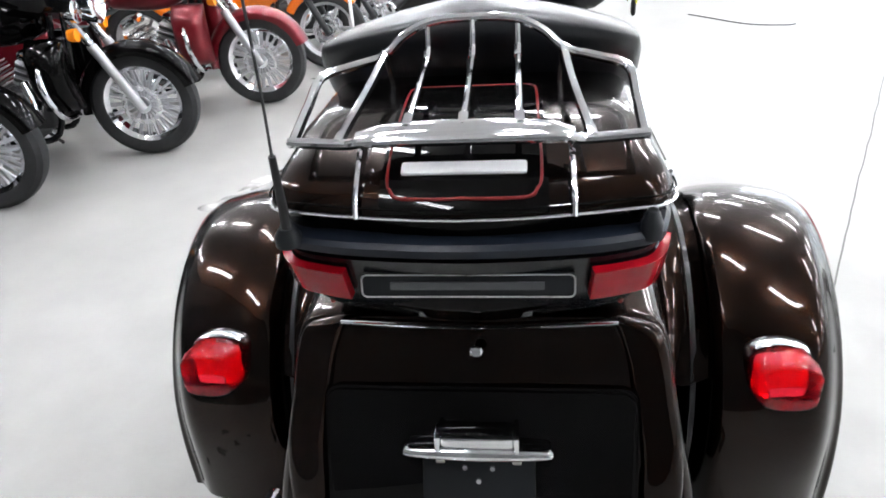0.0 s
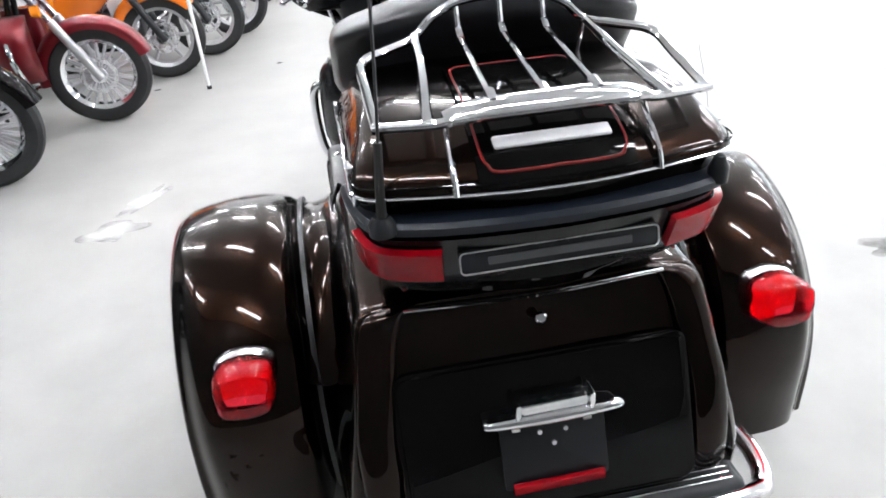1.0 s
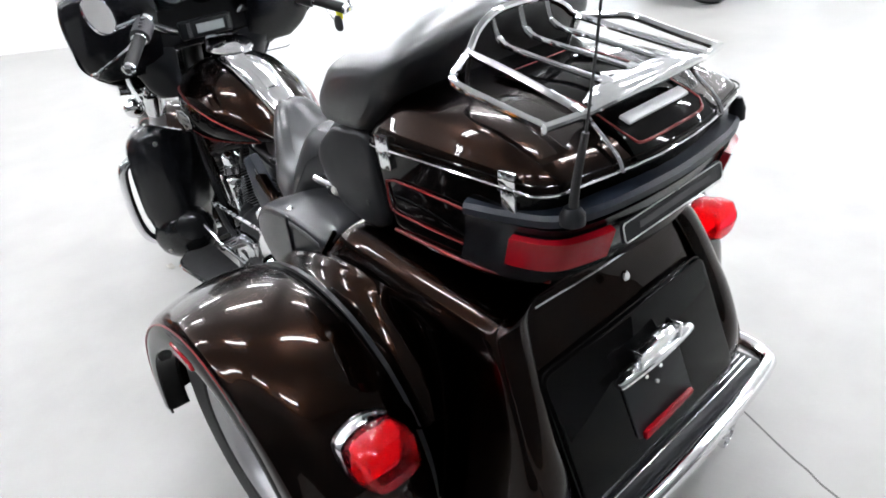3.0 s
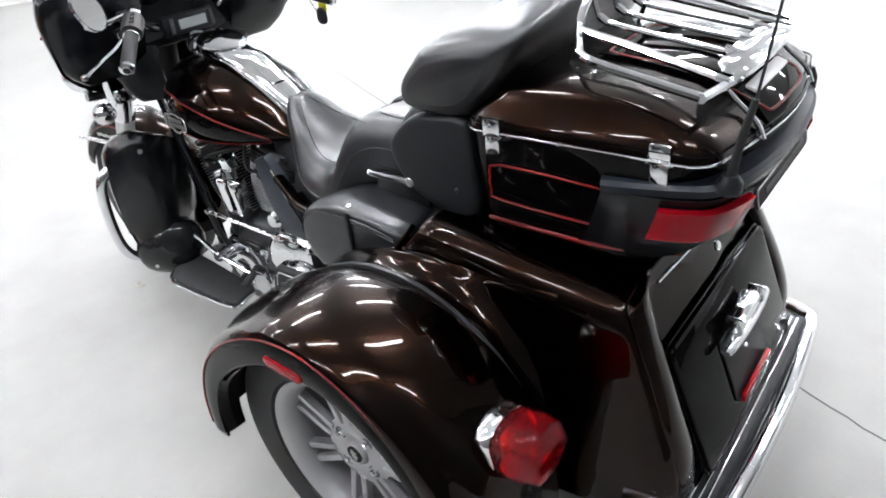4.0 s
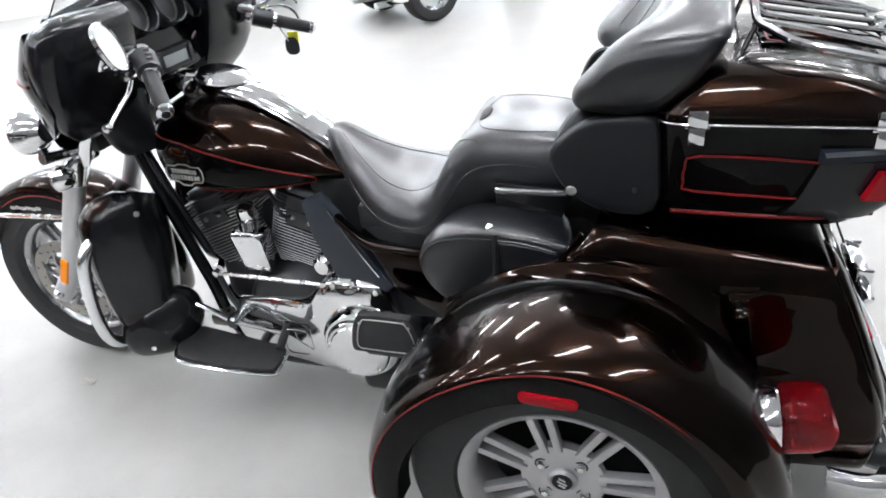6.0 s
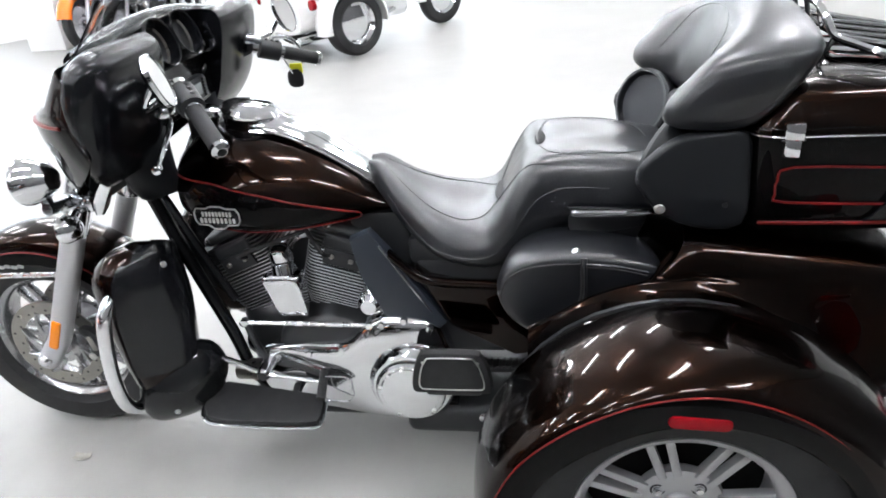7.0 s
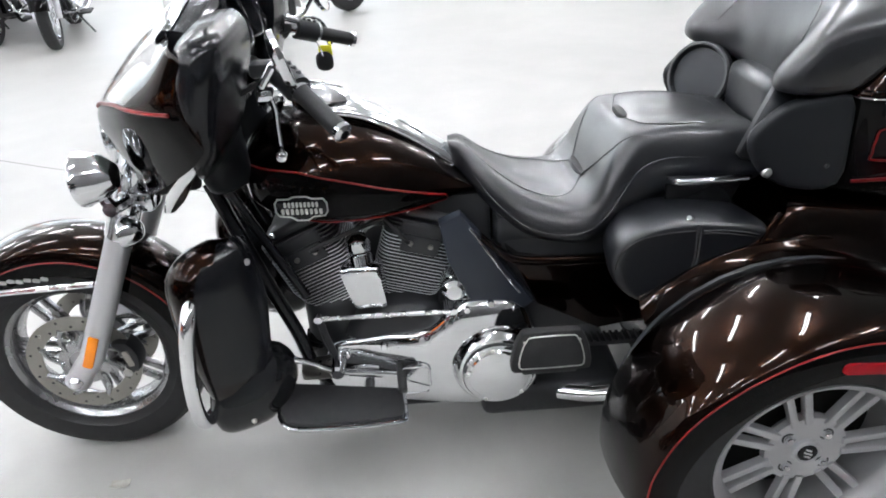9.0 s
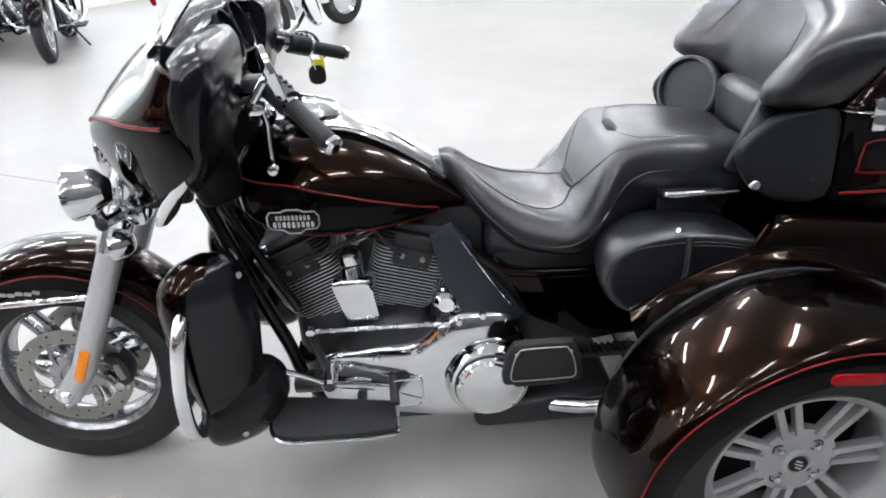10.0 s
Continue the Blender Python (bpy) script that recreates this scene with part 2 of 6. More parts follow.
def rrect(w, h, r, n=4):
    out = []
    for cx, cy, a0 in ((w / 2 - r, h / 2 - r, 0), (-w / 2 + r, h / 2 - r, 90), (-w / 2 + r, -h / 2 + r, 180), (w / 2 - r, -h / 2 + r, 270)):
        for i in range(n + 1):
            q = radians(a0 + 90 * i / n)
            out.append((cx + r * math.cos(q), cy + r * math.sin(q)))
    return out


def join(*bms):
    out = bms[0]
    for b in bms[1:]:
        me = bpy.data.meshes.new("tmp")
        b.to_mesh(me)
        out.from_mesh(me)
        bpy.data.meshes.remove(me)
        b.free()
    return out


def flip_x(bm):
    """The mirror image on the other side of the vehicle."""
    b2 = bm.copy()
    bmesh.ops.scale(b2, vec=(-1, 1, 1), verts=b2.verts)
    bmesh.ops.reverse_faces(b2, faces=b2.faces)
    return b2


def part(name, bm, mat, parent=None, label="", sharp=35):
    me = bpy.data.meshes.new(name)
    for f in bm.faces:
        f.smooth = True
    bm.to_mesh(me)
    bm.free()
    me.set_sharp_from_angle(angle=radians(sharp))
    me.materials.append(mat)
    ob = new(name, me)
    if parent is not None:
        ob.parent = parent
    if label:
        ob["label"] = label
    return ob


def both(name, bm, mat, parent, label="", sharp=35):
    """The part on the left side and its mirror image on the right."""
    other = flip_x(bm)
    return part(name, bm, mat, parent, label, sharp), part(name, other, mat, parent, label, sharp)


def thing(name, label, category, m=None, group=""):
    ob = new(name)
    ob.empty_display_size = 0.1
    if m is not None:
        ob.matrix_world = m
    return tagged(ob, label, category, group)


# ---- showroom ----
# the building stands at an angle to the trike
TURN = Matrix.Rotation(radians(-40), 4, "Z")
U0, U1, V0, V1, RH = -11.0, 13.0, -2.75, 10.5, 4.3


def room(bm):
    bmesh.ops.transform(bm, matrix=TURN, verts=bm.verts)
    return bm


def slab(u0, u1, v0, v1, z0, z1):
    return box(((u0 + u1) / 2, (v0 + v1) / 2, (z0 + z1) / 2), (u1 - u0, v1 - v0, z1 - z0))


tagged(part("floor", room(slab(U0 - 0.3, U1 + 0.3, V0 - 0.3, V1 + 0.3, -0.2, 0)), M_FLOOR), "light grey worn concrete floor of the showroom", "floor", kind="structure")
tagged(part("ceiling", room(slab(U0 - 0.3, U1 + 0.3, V0 - 0.3, V1 + 0.3, RH, RH + 0.2)), M_CEIL), "pale roof liner over the showroom", "ceiling", kind="structure")
# west and south walls are unseen, added near-black to keep reflections dark
for nm, bmw, mt in (("unseen_wall_west", slab(U0 - 0.2, U0, V0, V1, 0, RH), M_WALL_UNSEEN), ("unseen_wall_south", slab(U0 - 0.2, U1 + 0.2, V0 - 0.2, V0, 0, RH), M_WALL_UNSEEN),
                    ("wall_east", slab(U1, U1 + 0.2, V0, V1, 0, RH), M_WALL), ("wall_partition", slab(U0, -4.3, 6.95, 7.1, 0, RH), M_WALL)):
    tagged(part(nm, room(bmw), mt), "plain showroom wall; unseen near-black ones added to darken reflections", "wall", kind="structure")
# north wall with a wide shop window
WU0, WU1, WZ0, WZ1 = -3.6, 11.0, 0.5, 3.5
nw = join(slab(U0, WU0, V1, V1 + 0.2, 0, RH), slab(WU1, U1, V1, V1 + 0.2, 0, RH), slab(WU0, WU1, V1, V1 + 0.2, 0, WZ0), slab(WU0, WU1, V1, V1 + 0.2, WZ1, RH))
tagged(part("wall_north", room(nw), M_WALL), "white painted wall with a wide shop window", "wall", kind="structure")
win = tagged(new("window_1"), "wide bright shop window in white frames", "window", kind="structure")
for i in range(8):
    u = WU0 + (WU1 - WU0) * i / 7
    part("window_frame", room(slab(u - 0.03, u + 0.03, V1 + 0.05, V1 + 0.15, WZ0, WZ1)), M_WHITEP, win)
for i in range(7):
    u = WU0 + (WU1 - WU0) * i / 7
    pane = part("pane", room(slab(u + 0.03, u + (WU1 - WU0) / 7 - 0.03, V1 + 0.095, V1 + 0.105, WZ0, WZ1)), M_GLASS, win)
    pane.visible_shadow = False
area_lamp("window_daylight", TURN @ look(((WU0 + WU1) / 2, V1 + 0.25, (WZ0 + WZ1) / 2), ((WU0 + WU1) / 2, 0, (WZ0 + WZ1) / 2 - 0.5)),
          WU1 - WU0, WZ1 - WZ0, WINDOW_POWER, (0.9, 0.95, 1.0))
tagged(part("ground", room(slab(-80, 80, V1 + 0.25, 120, -0.5, -0.2)), M_FLOOR), "pale paved yard outside the window", "ground", kind="structure")


def ceiling_light(m):
    t = thing("ceiling_light", "white two-tube fluorescent ceiling light, lit", "lamp", m, "rows of ceiling lights")
    part("housing", box((0, 0, -0.035), (1.3, 0.16, 0.07), 0.01), M_WHITEP, t)
    for s in (-0.045, 0.045):
        part("lamp_tube", lathe([(0.018, -0.61), (0.018, 0.61)], (0, s, -0.095), (1, 0, 0), 10), M_TUBE, t)
    return t


ROWS = (-2.0, 0.5, 3.0, 5.5, 8.0)
first = ceiling_light(TURN @ pose(-9.2, ROWS[0], RH))
for i in range(9):
    for j in range(5):
        # the corner behind the trike has no lights
        if (i or j) and not (j == 0 and i > 4):
            copy_thing(first, TURN @ pose(-9.2 + 2.4 * i, ROWS[j], RH))


# ---- trike ----
from mathutils.bvhtree import BVHTree

trike = thing("motor_trike", "dark brown touring trike with red pinstripes on the concrete floor", "trike")


def ring_rr(hw, y0, y1, r0, r1, z, n=6, bow=0.0):
    """A rounded plan outline: half width, front and rear y, front and rear corner radius, bow of the rear edge."""
    out = []
    for cx, cy, r, a0 in ((hw - r0, y0 - r0, r0, 0), (-hw + r0, y0 - r0, r0, 90), (-hw + r1, y1 + r1, r1, 180), (hw - r1, y1 + r1, r1, 270)):
        for i in range(n + 1):
            q = radians(a0 + 90 * i / n)
            out.append(Vector((cx + r * math.cos(q), cy + r * math.sin(q), z)))
        if a0 == 180 and bow:
            k = out[-1]
            for i in range(1, 8):
                s = i / 8
                out.append(Vector((k.x * (1 - 2 * s), k.y - bow * math.sin(math.pi * s), z)))
    return out


def polar(x, r, deg, c=(0.0, 0.326)):
    return Vector((x, c[0] + r * math.cos(radians(deg)), c[1] + r * math.sin(radians(deg))))


def side_plane(x, s=-1):
    """A frame whose x is forward, y up and z outward on the left (s -1) or right side."""
    return Matrix(((0, 0, s, x), (1, 0, 0, 0), (0, 1, 0, 0), (0, 0, 0, 1)))


def bolt(center, axis, r, h, mat, parent, name="bolt"):
    return part(name, lathe([(r, 0), (r, h * 0.7), (r * 0.75, h), (0, h)], center, axis, 10), mat, parent)


# rear fenders
FEND = [(-0.43, 0.27), (-0.433, 0.345), (-0.447, 0.382), (-0.48, 0.397), (-0.535, 0.403), (-0.6, 0.4), (-0.652, 0.391), (-0.686, 0.38), (-0.702, 0.366), (-0.708, 0.346), (-0.709, 0.308)]


def flat_front(deg):
    """The arch is a little flatter towards the front."""
    return -0.007 * max(0.0, 1 - abs(deg - 60) / 28) + 0.012 * min(1.0, max(0.0, (45 - deg) / 35))


def stripe_r(deg):
    return 0.366 + flat_front(deg) - 0.03 * max(0.0, (deg - 95) / 85)


def fender_ring(deg):
    pts = []
    for x, r in FEND:
        d = min(max(deg, 0), 180)
        k = min(1.0, max(0.0, (deg - 150) / 40)) * 0.75
        rr = r + (0.385 - r) * k if x < -0.6 else r
        if -0.66 < x < -0.44:
            rr += 0.026 * min(1.0, max(0.0, (deg - 98) / 45))
        p = polar(x, rr + flat_front(d), d)
        if deg > 180:
            p = p - Vector((0, 0.0, (deg - 180) * 0.0062))
        if deg < 0:
            p = p + Vector((0, 0, deg * 0.006))
        pts.append(p)
    return pts


def rear_fender(side):
    def w(b):
        if side < 0:
            return b
        b = flip_x(b)
        bmesh.ops.translate(b, vec=(0.012, 0, -0.01), verts=b.verts)
        return b
    bm = solid(skin([fender_ring(a) for a in (-5, 0, 12, 24, 36, 48, 60, 72, 84, 96, 108, 120, 132, 144, 156, 168, 180, 191, 202, 207)], 5, 2, closed=False), 0.006)
    f = part("rear_fender", w(bm), M_PAINT, trike, "brown metallic rear fender with black side panel", 50)
    panel = grid_mesh([[polar(-0.7075 - 0.0045 * math.sin(math.pi * k / 3), 0.31 + flat_front(a) + (stripe_r(a) - 0.312 - flat_front(a)) * k / 3, a) + Vector((-0.003 + 0.006 * k / 3, 0, 0)) for k in range(4)]
                       for a in range(-3, 173, 4)], False)
    part("side_panel", w(solid(panel, 0.002)), M_BLACK, f, "black fender side")
    part("pinstripe", w(tube([polar(-0.7055, stripe_r(a) - 0.002, a) for a in range(-2, 166, 6)], 0.0018, 2, 6)), M_REDLINE, f, "thin red pinstripe")
    marker = plate(rrect(0.104, 0.026, 0.012), 0.012, side_plane(-0.704) @ pose(0.01, 0.642, 0, 0, 0, 3), 0.004)
    part("side_marker", w(marker), M_REDDULL, f, "red side marker lens")
    lip = solid(grid_mesh([[polar(-0.707, 0.309 + flat_front(a), a), polar(-0.695, 0.304 + flat_front(a), a), polar(-0.66, 0.302 + flat_front(a), a)] for a in range(-3, 181, 6)], False), 0.003)
    part("fender_lip", w(lip), M_BLACK, f)
    # tail lamp: chrome bezel, red lens with a raised ridge, silver reflector and bulb inside
    m = Matrix.Translation((-0.555, -0.386, 0.535)) @ Matrix.Rotation(radians(90 - 8), 4, "X") @ pose(0, 0, 0, 0, 0, 0)
    out = [(-0.06, 0.045), (0, 0.062), (0.06, 0.045), (0.066, 0), (0.055, -0.05), (0, -0.062), (-0.055, -0.05), (-0.066, 0)]

    def lamp_ring(k, d, dy=0.0):
        return [m @ Vector((x * k * 0.88, y * k * 0.92 + dy, d)) for x, y in spline2(out, 5)]
    bezel = grid_mesh([lamp_ring(0.9, -0.075), lamp_ring(1.0, -0.045), lamp_ring(1.05, -0.03), lamp_ring(1.03, -0.014), lamp_ring(0.97, -0.008), lamp_ring(0.93, -0.01), lamp_ring(0.75, -0.02), lamp_ring(0.2, -0.025)])
    lamp = part("tail_lamp", w(bezel), M_CHROME, f, "chrome tail lamp base with a red lens")
    lens = [lamp_ring(0.9, -0.009), lamp_ring(0.96, -0.003)]
    lens += [[m @ Vector((x * kx * 0.88, y * ky * 0.92 + 0.004, d)) for x, y in spline2(out, 5)] for kx, ky, d in ((0.95, 0.93, 0.045), (0.88, 0.8, 0.07))]
    lens.append([m @ Vector((x * 0.68, y * 0.23 + 0.002, 0.08)) for x, y in spline2(out, 5)])
    part("lens", w(solid(grid_mesh(lens, True, False), 0.0025)), M_REDLENS, lamp, "ridged red lens", 25)
    flutes = []
    for kr, d in ((0.9, 0.012), (0.6, -0.002), (0.3, -0.012), (0.08, -0.016)):
        flutes.append([m @ Vector((x * kr * 0.88, y * kr * 0.92 + 0.002, d + 0.006 * math.cos(j * 1.3 + kr * 9))) for j, (x, y) in enumerate(spline2(out, 3))])
    part("reflector", w(grid_mesh(flutes)), M_MIRROR, lamp, "faceted mirror behind the lens", 5)
    part("bulb", w(lathe([(0.004, 0.0), (0.011, 0.006), (0.011, 0.016), (0.006, 0.022), (0, 0.023)], m @ Vector((0, 0, -0.02)), (m.to_3x3() @ Vector((0, 0, 1))), 12)), M_SILVER, lamp)
    return f


def spline2(pts, n):
    return [(p.x, p.y) for p in spline([(*p, 0) for p in pts], n, True)]


rear_fender(-1)
rear_fender(1)


# rear body
def body_front(z):
    return float(np.interp(z, [0.25, 0.36, 0.5, 0.65, 0.735, 0.775], [0.22, 0.2, 0.13, 0.06, 0.0, -0.03]))


def body_rear(z):
    return float(np.interp(z, [0.25, 0.33, 0.46, 0.64, 0.70, 0.775], [-0.60, -0.618, -0.603, -0.535, -0.51, -0.475]))


BODY = [(0, 0.775), (-0.2, 0.775), (-0.272, 0.772), (-0.316, 0.757), (-0.336, 0.718), (-0.347, 0.66), (-0.371, 0.54), (-0.398, 0.43), (-0.414, 0.34), (-0.405, 0.26), (-0.2, 0.235), (0, 0.235)]


def ring_closed(s, k=1.0):
    half = []
    for x, z in BODY:
        y = body_front(z) + (body_rear(z) - body_front(z)) * s
        pinch = max(0, s - 0.6) / 0.4
        xx = x * (1 - 0.075 * pinch * (0.775 - z) / 0.5) * k
        zz = z - 0.055 * s * (z - 0.25) / 0.5
        half.append(Vector((xx, y, 0.5 + (zz - 0.5) * (1 - (1 - k) * 0.6))))
    return half + [Vector((-p.x, p.y, p.z)) for p in reversed(half[1:-1])]


part("rear_body", skin([ring_closed(0, 0.94), ring_closed(0.03), ring_closed(0.3), ring_closed(0.6), ring_closed(0.85), ring_closed(0.965), ring_closed(0.988, 0.985), ring_closed(1.0, 0.955)], 4, 3),
     M_PAINT, trike, "brown metallic trunk body", 40)
for s in (-1, 1):
    # concave sweep from the body's shoulder down to the fender's inner edge
    valley = []
    for y in (0.3, 0.24, 0.17, 0.1, 0.03, -0.05, -0.13, -0.2, -0.27, -0.32, -0.35):
        zf = 0.326 + math.sqrt(0.384 ** 2 - y * y)
        zb = float(np.interp(y, [-0.35, 0.0, 0.06, 0.3], [0.705, 0.735, 0.71, 0.6]))
        zb = max(zb, zf + 0.012)
        h = zb - zf
        valley.append([(x * s, y, z) for x, z in ((0.325, zb - 0.002), (0.339, zb - 0.028), (0.35, zf + h * 0.4 - 0.016), (0.368, zf + h * 0.08 - 0.022), (0.4, zf - 0.028), (0.432, zf - 0.016), (0.45, zf - 0.004))])
    part("body_valley", solid(skin(valley, 3, 4, False), 0.003), M_PAINT, trike, "dark painted valley between body and fender", 60)
    well = [(0.375 * math.cos(q), 0.326 + 0.375 * math.sin(q)) for q in [radians(-50 + 280 * k / 27) for k in range(28)]]
    part("wheel_well", plate(well, 0.01, side_plane(0.418 * s, s)), M_ENGINE, trike, "black inner wheel well")
for s in (-1, 1):
    # rounded column at each rear corner of the trunk
    col = []
    for z in (0.772, 0.755, 0.7, 0.62, 0.53, 0.44, 0.36, 0.3, 0.28):
        x = float(np.interp(-z, [-b for a, b in BODY[2:9]], [-a for a, b in BODY[2:9]])) * (1 - 0.075 * (0.775 - z) / 0.5)
        k = 0.55 if z in (0.772, 0.28) else 1.0
        x = min(x, 0.36) - 0.04
        col.append([((x + 0.036 * k * math.cos(q)) * s, body_rear(z) + 0.002 - 0.016 * k * math.sin(q), z - 0.055 * (z - 0.25) / 0.5) for q in [2 * math.pi * j / 12 for j in range(12)]])
    part("corner_column", skin(col, 2, 4), M_PAINT, trike, "dark brown rounded trunk corner", 60)
REAR = Matrix.Translation((0, -0.578, 0.5)) @ Matrix.Rotation(radians(90 - 21), 4, "X")
lid = part("trunk_lid", plate(rrect(0.55, 0.29, 0.025), 0.014, REAR @ pose(0, -0.036, -0.002), 0.006), M_BLACK, trike, "black gloss trunk lid")
part("lid_seal", plate(rrect(0.56, 0.3, 0.028), 0.006, REAR @ pose(0, -0.036, -0.004), 0.002), M_BLACK, lid)
part("trunk_trim", tube([(-0.24, -0.505, 0.722), (0, -0.512, 0.716), (0.24, -0.505, 0.722)], 0.003, 6, 6), M_CHROME, trike)
bolt((0, -0.53, 0.68), (0, -1, 0.35), 0.011, 0.008, M_CHROME, lid, "lock")
# chrome lamp bar over the number plate
bar = []
for x, hw, h in ((-0.13, 0.01, 0.006), (-0.12, 0.014, 0.01), (-0.07, 0.018, 0.013), (0, 0.02, 0.015), (0.07, 0.018, 0.013), (0.12, 0.014, 0.01), (0.13, 0.01, 0.006)):
    bar.append([(x, -0.597 - 0.012 + hw * math.cos(q), 0.522 + h * math.sin(q)) for q in [math.pi * 2 * i / 8 for i in range(8)]])
pl = part("plate_lamp", skin(bar, 2, 3), M_CHROME, lid, "chrome number plate lamp")
part("lamp_hood", box((0, -0.603, 0.547), (0.13, 0.035, 0.03), 0.01), M_CHROME, pl)
for s in (-1, 1):
    part("lamp_end", box((0.068 * s, -0.606, 0.549), (0.01, 0.038, 0.036), 0.004), M_CHROME, pl)
brk = part("plate_bracket", plate(rrect(0.2, 0.15, 0.01), 0.004, REAR @ pose(0, -0.06, 0.014), 0.001), M_PLASTIC, lid, "empty black number plate bracket")
for x, y, z in ((-0.0245, -0.606, 0.476), (0.0245, -0.607, 0.476), (0, -0.617, 0.455)):
    bolt((x, y + 0.006, z), (0, -1, 0.35), 0.006, 0.008, M_CHROME, brk)
for s in (-1, 1):
    part("clip", box((0.068 * s, -0.6, 0.492), (0.016, 0.008, 0.014), 0.002), M_SILVER, brk)
part("red_reflector", box((0.002, -0.646, 0.386), (0.176, 0.012, 0.02), 0.003), M_REDDULL, brk, "long red reflector strip")

# rear bumper and step
bump = [(-0.437, -0.515, 0.285), (-0.441, -0.55, 0.285), (-0.441, -0.592, 0.285), (-0.422, -0.654, 0.284), (-0.36, -0.684, 0.284), (0, -0.702, 0.286)]
bumper = part("rear_bumper", tube(bump + [(-x, y, z) for x, y, z in reversed(bump[:-1])], 0.02, 6, 14), M_CHROME, trike, "chrome tube rear bumper")
for s in (-1, 1):
    part("bracket", tube([(0.28 * s, -0.55, 0.272), (0.28 * s, -0.68, 0.276)], 0.012, 1, 8, smooth=False), M_ENGINE, bumper)
step = part("rear_step", box((0, -0.622, 0.288), (0.755, 0.114, 0.05), 0.02, segs=3), M_PLASTIC, trike, "black step strip with chrome lines")
for k in (-0.628, -0.642, -0.656):
    part("step_trim", box((0, k, 0.314), (0.7, 0.006, 0.004), 0.0015), M_CHROME, step)
for s in (-1, 1):
    tip = lathe([(0.034, -0.26), (0.034, -0.02), (0.037, -0.004), (0.037, 0.004), (0.034, 0.006), (0.031, -0.01), (0.031, -0.12), (0.0, -0.125)], (0.246 * s, -0.668, 0.155), (0.12 * s, -1, -0.06), 24)
    tip = part("exhaust_tip", tip, M_CHROME, trike, "round chrome muffler end")
    part("bore", lathe([(0.0305, -0.1), (0.0305, -0.004), (0.0295, -0.004), (0.0295, -0.098), (0.0, -0.1)], (0.246 * s, -0.668, 0.155), (0.12 * s, -1, -0.06), 20), M_SHADE_SOOT, tip, "sooty black inside of the muffler end")
    part("stay", tube([(0.34 * s, -0.665, 0.275), (0.343 * s, -0.66, 0.23), (0.345 * s, -0.65, 0.19)], 0.017, 3, 10), M_ENGINE, bumper, "dark stay under the bumper")
part("rear_axle", tube([(-0.5, 0, 0.326), (0.5, 0, 0.326)], 0.04, 1, 16, smooth=False), M_ENGINE, trike, "black rear axle")
part("underbody", box((0, -0.2, 0.24), (0.6, 0.7, 0.1), 0.02), M_ENGINE, trike, "black underbody")

# luggage box
box_rings = [ring_rr(0.235, -0.18, -0.5, 0.05, 0.1, 0.757, bow=0.03), ring_rr(0.268, -0.15, -0.545, 0.05, 0.12, 0.775, bow=0.03), ring_rr(0.284, -0.145, -0.585, 0.05, 0.13, 0.82, bow=0.03),
             ring_rr(0.292, -0.14, -0.592, 0.05, 0.13, 0.9, bow=0.03), ring_rr(0.297, -0.135, -0.592, 0.05, 0.07, 0.982, bow=0.03)]
pack = part("luggage_box", grid_mesh(box_rings), M_BLACK, trike, "black luggage box")
lid_rings = [ring_rr(0.299, -0.132, -0.598, 0.05, 0.05, 0.988, bow=0.035), ring_rr(0.297, -0.134, -0.594, 0.05, 0.05, 1.0, bow=0.034), ring_rr(0.288, -0.142, -0.572, 0.05, 0.055, 1.02, bow=0.034), ring_rr(0.276, -0.16, -0.535, 0.05, 0.06, 1.038, bow=0.03),
             ring_rr(0.268, -0.175, -0.49, 0.05, 0.06, 1.055, bow=0.026), ring_rr(0.25, -0.195, -0.42, 0.05, 0.06, 1.07, bow=0.02), ring_rr(0.19, -0.23, -0.34, 0.03, 0.04, 1.079, bow=0.01)]
plid = part("luggage_lid", grid_mesh(lid_rings), M_PAINT, trike, "brown metallic luggage lid", 40)
part("seam_trim", tube(ring_rr(0.301, -0.13, -0.6, 0.05, 0.05, 0.985, bow=0.035), 0.0024, 1, 8, True, False), M_CHROME, plid, "chrome seam trim")
part("seam_trim", tube(ring_rr(0.299, -0.132, -0.6, 0.05, 0.05, 1.0, bow=0.035), 0.0016, 1, 8, True, False), M_BLACK, plid, "black seam line")
# raised panel on the lid with a red line round it
lid_shape = BVHTree.FromPolygons([v.co for v in plid.data.vertices], [tuple(p.vertices) for p in plid.data.polygons])


def lid_at(x, y, up):
    p = lid_shape.ray_cast(Vector((x, y, 2)), Vector((0, 0, -1)))
    return p[0] + p[1] * up


def lid_half(v):
    return 0.112 + 0.006 * v


panel_pts = []
for i in range(13):
    v = i / 12
    panel_pts.append([lid_at(lid_half(v) * k / 4, -0.318 - 0.305 * v - 0.008 * v * (1 - (k / 4) ** 2), 0.004) for k in range(-4, 5)])
part("lid_panel", solid(grid_mesh(panel_pts, False), -0.004), M_BLACK, plid, "black panel with a red outline")
edge = []
for u, v in spline2([(-0.72, 0.04), (0, 0.04), (0.72, 0.04), (0.87, 0.07), (0.93, 0.14), (0.93, 0.5), (0.93, 0.86), (0.87, 0.93), (0.72, 0.96), (0, 0.96), (-0.72, 0.96), (-0.87, 0.93), (-0.93, 0.86), (-0.93, 0.5), (-0.93, 0.14), (-0.87, 0.07)], 5):
    edge.append(lid_at(lid_half(v) * u, -0.318 - 0.305 * v - 0.008 * v * (1 - u * u), 0.0065))
part("pinstripe", tube(edge, 0.0028, 1, 6, True, False), M_REDLINE, plid, "red outline")
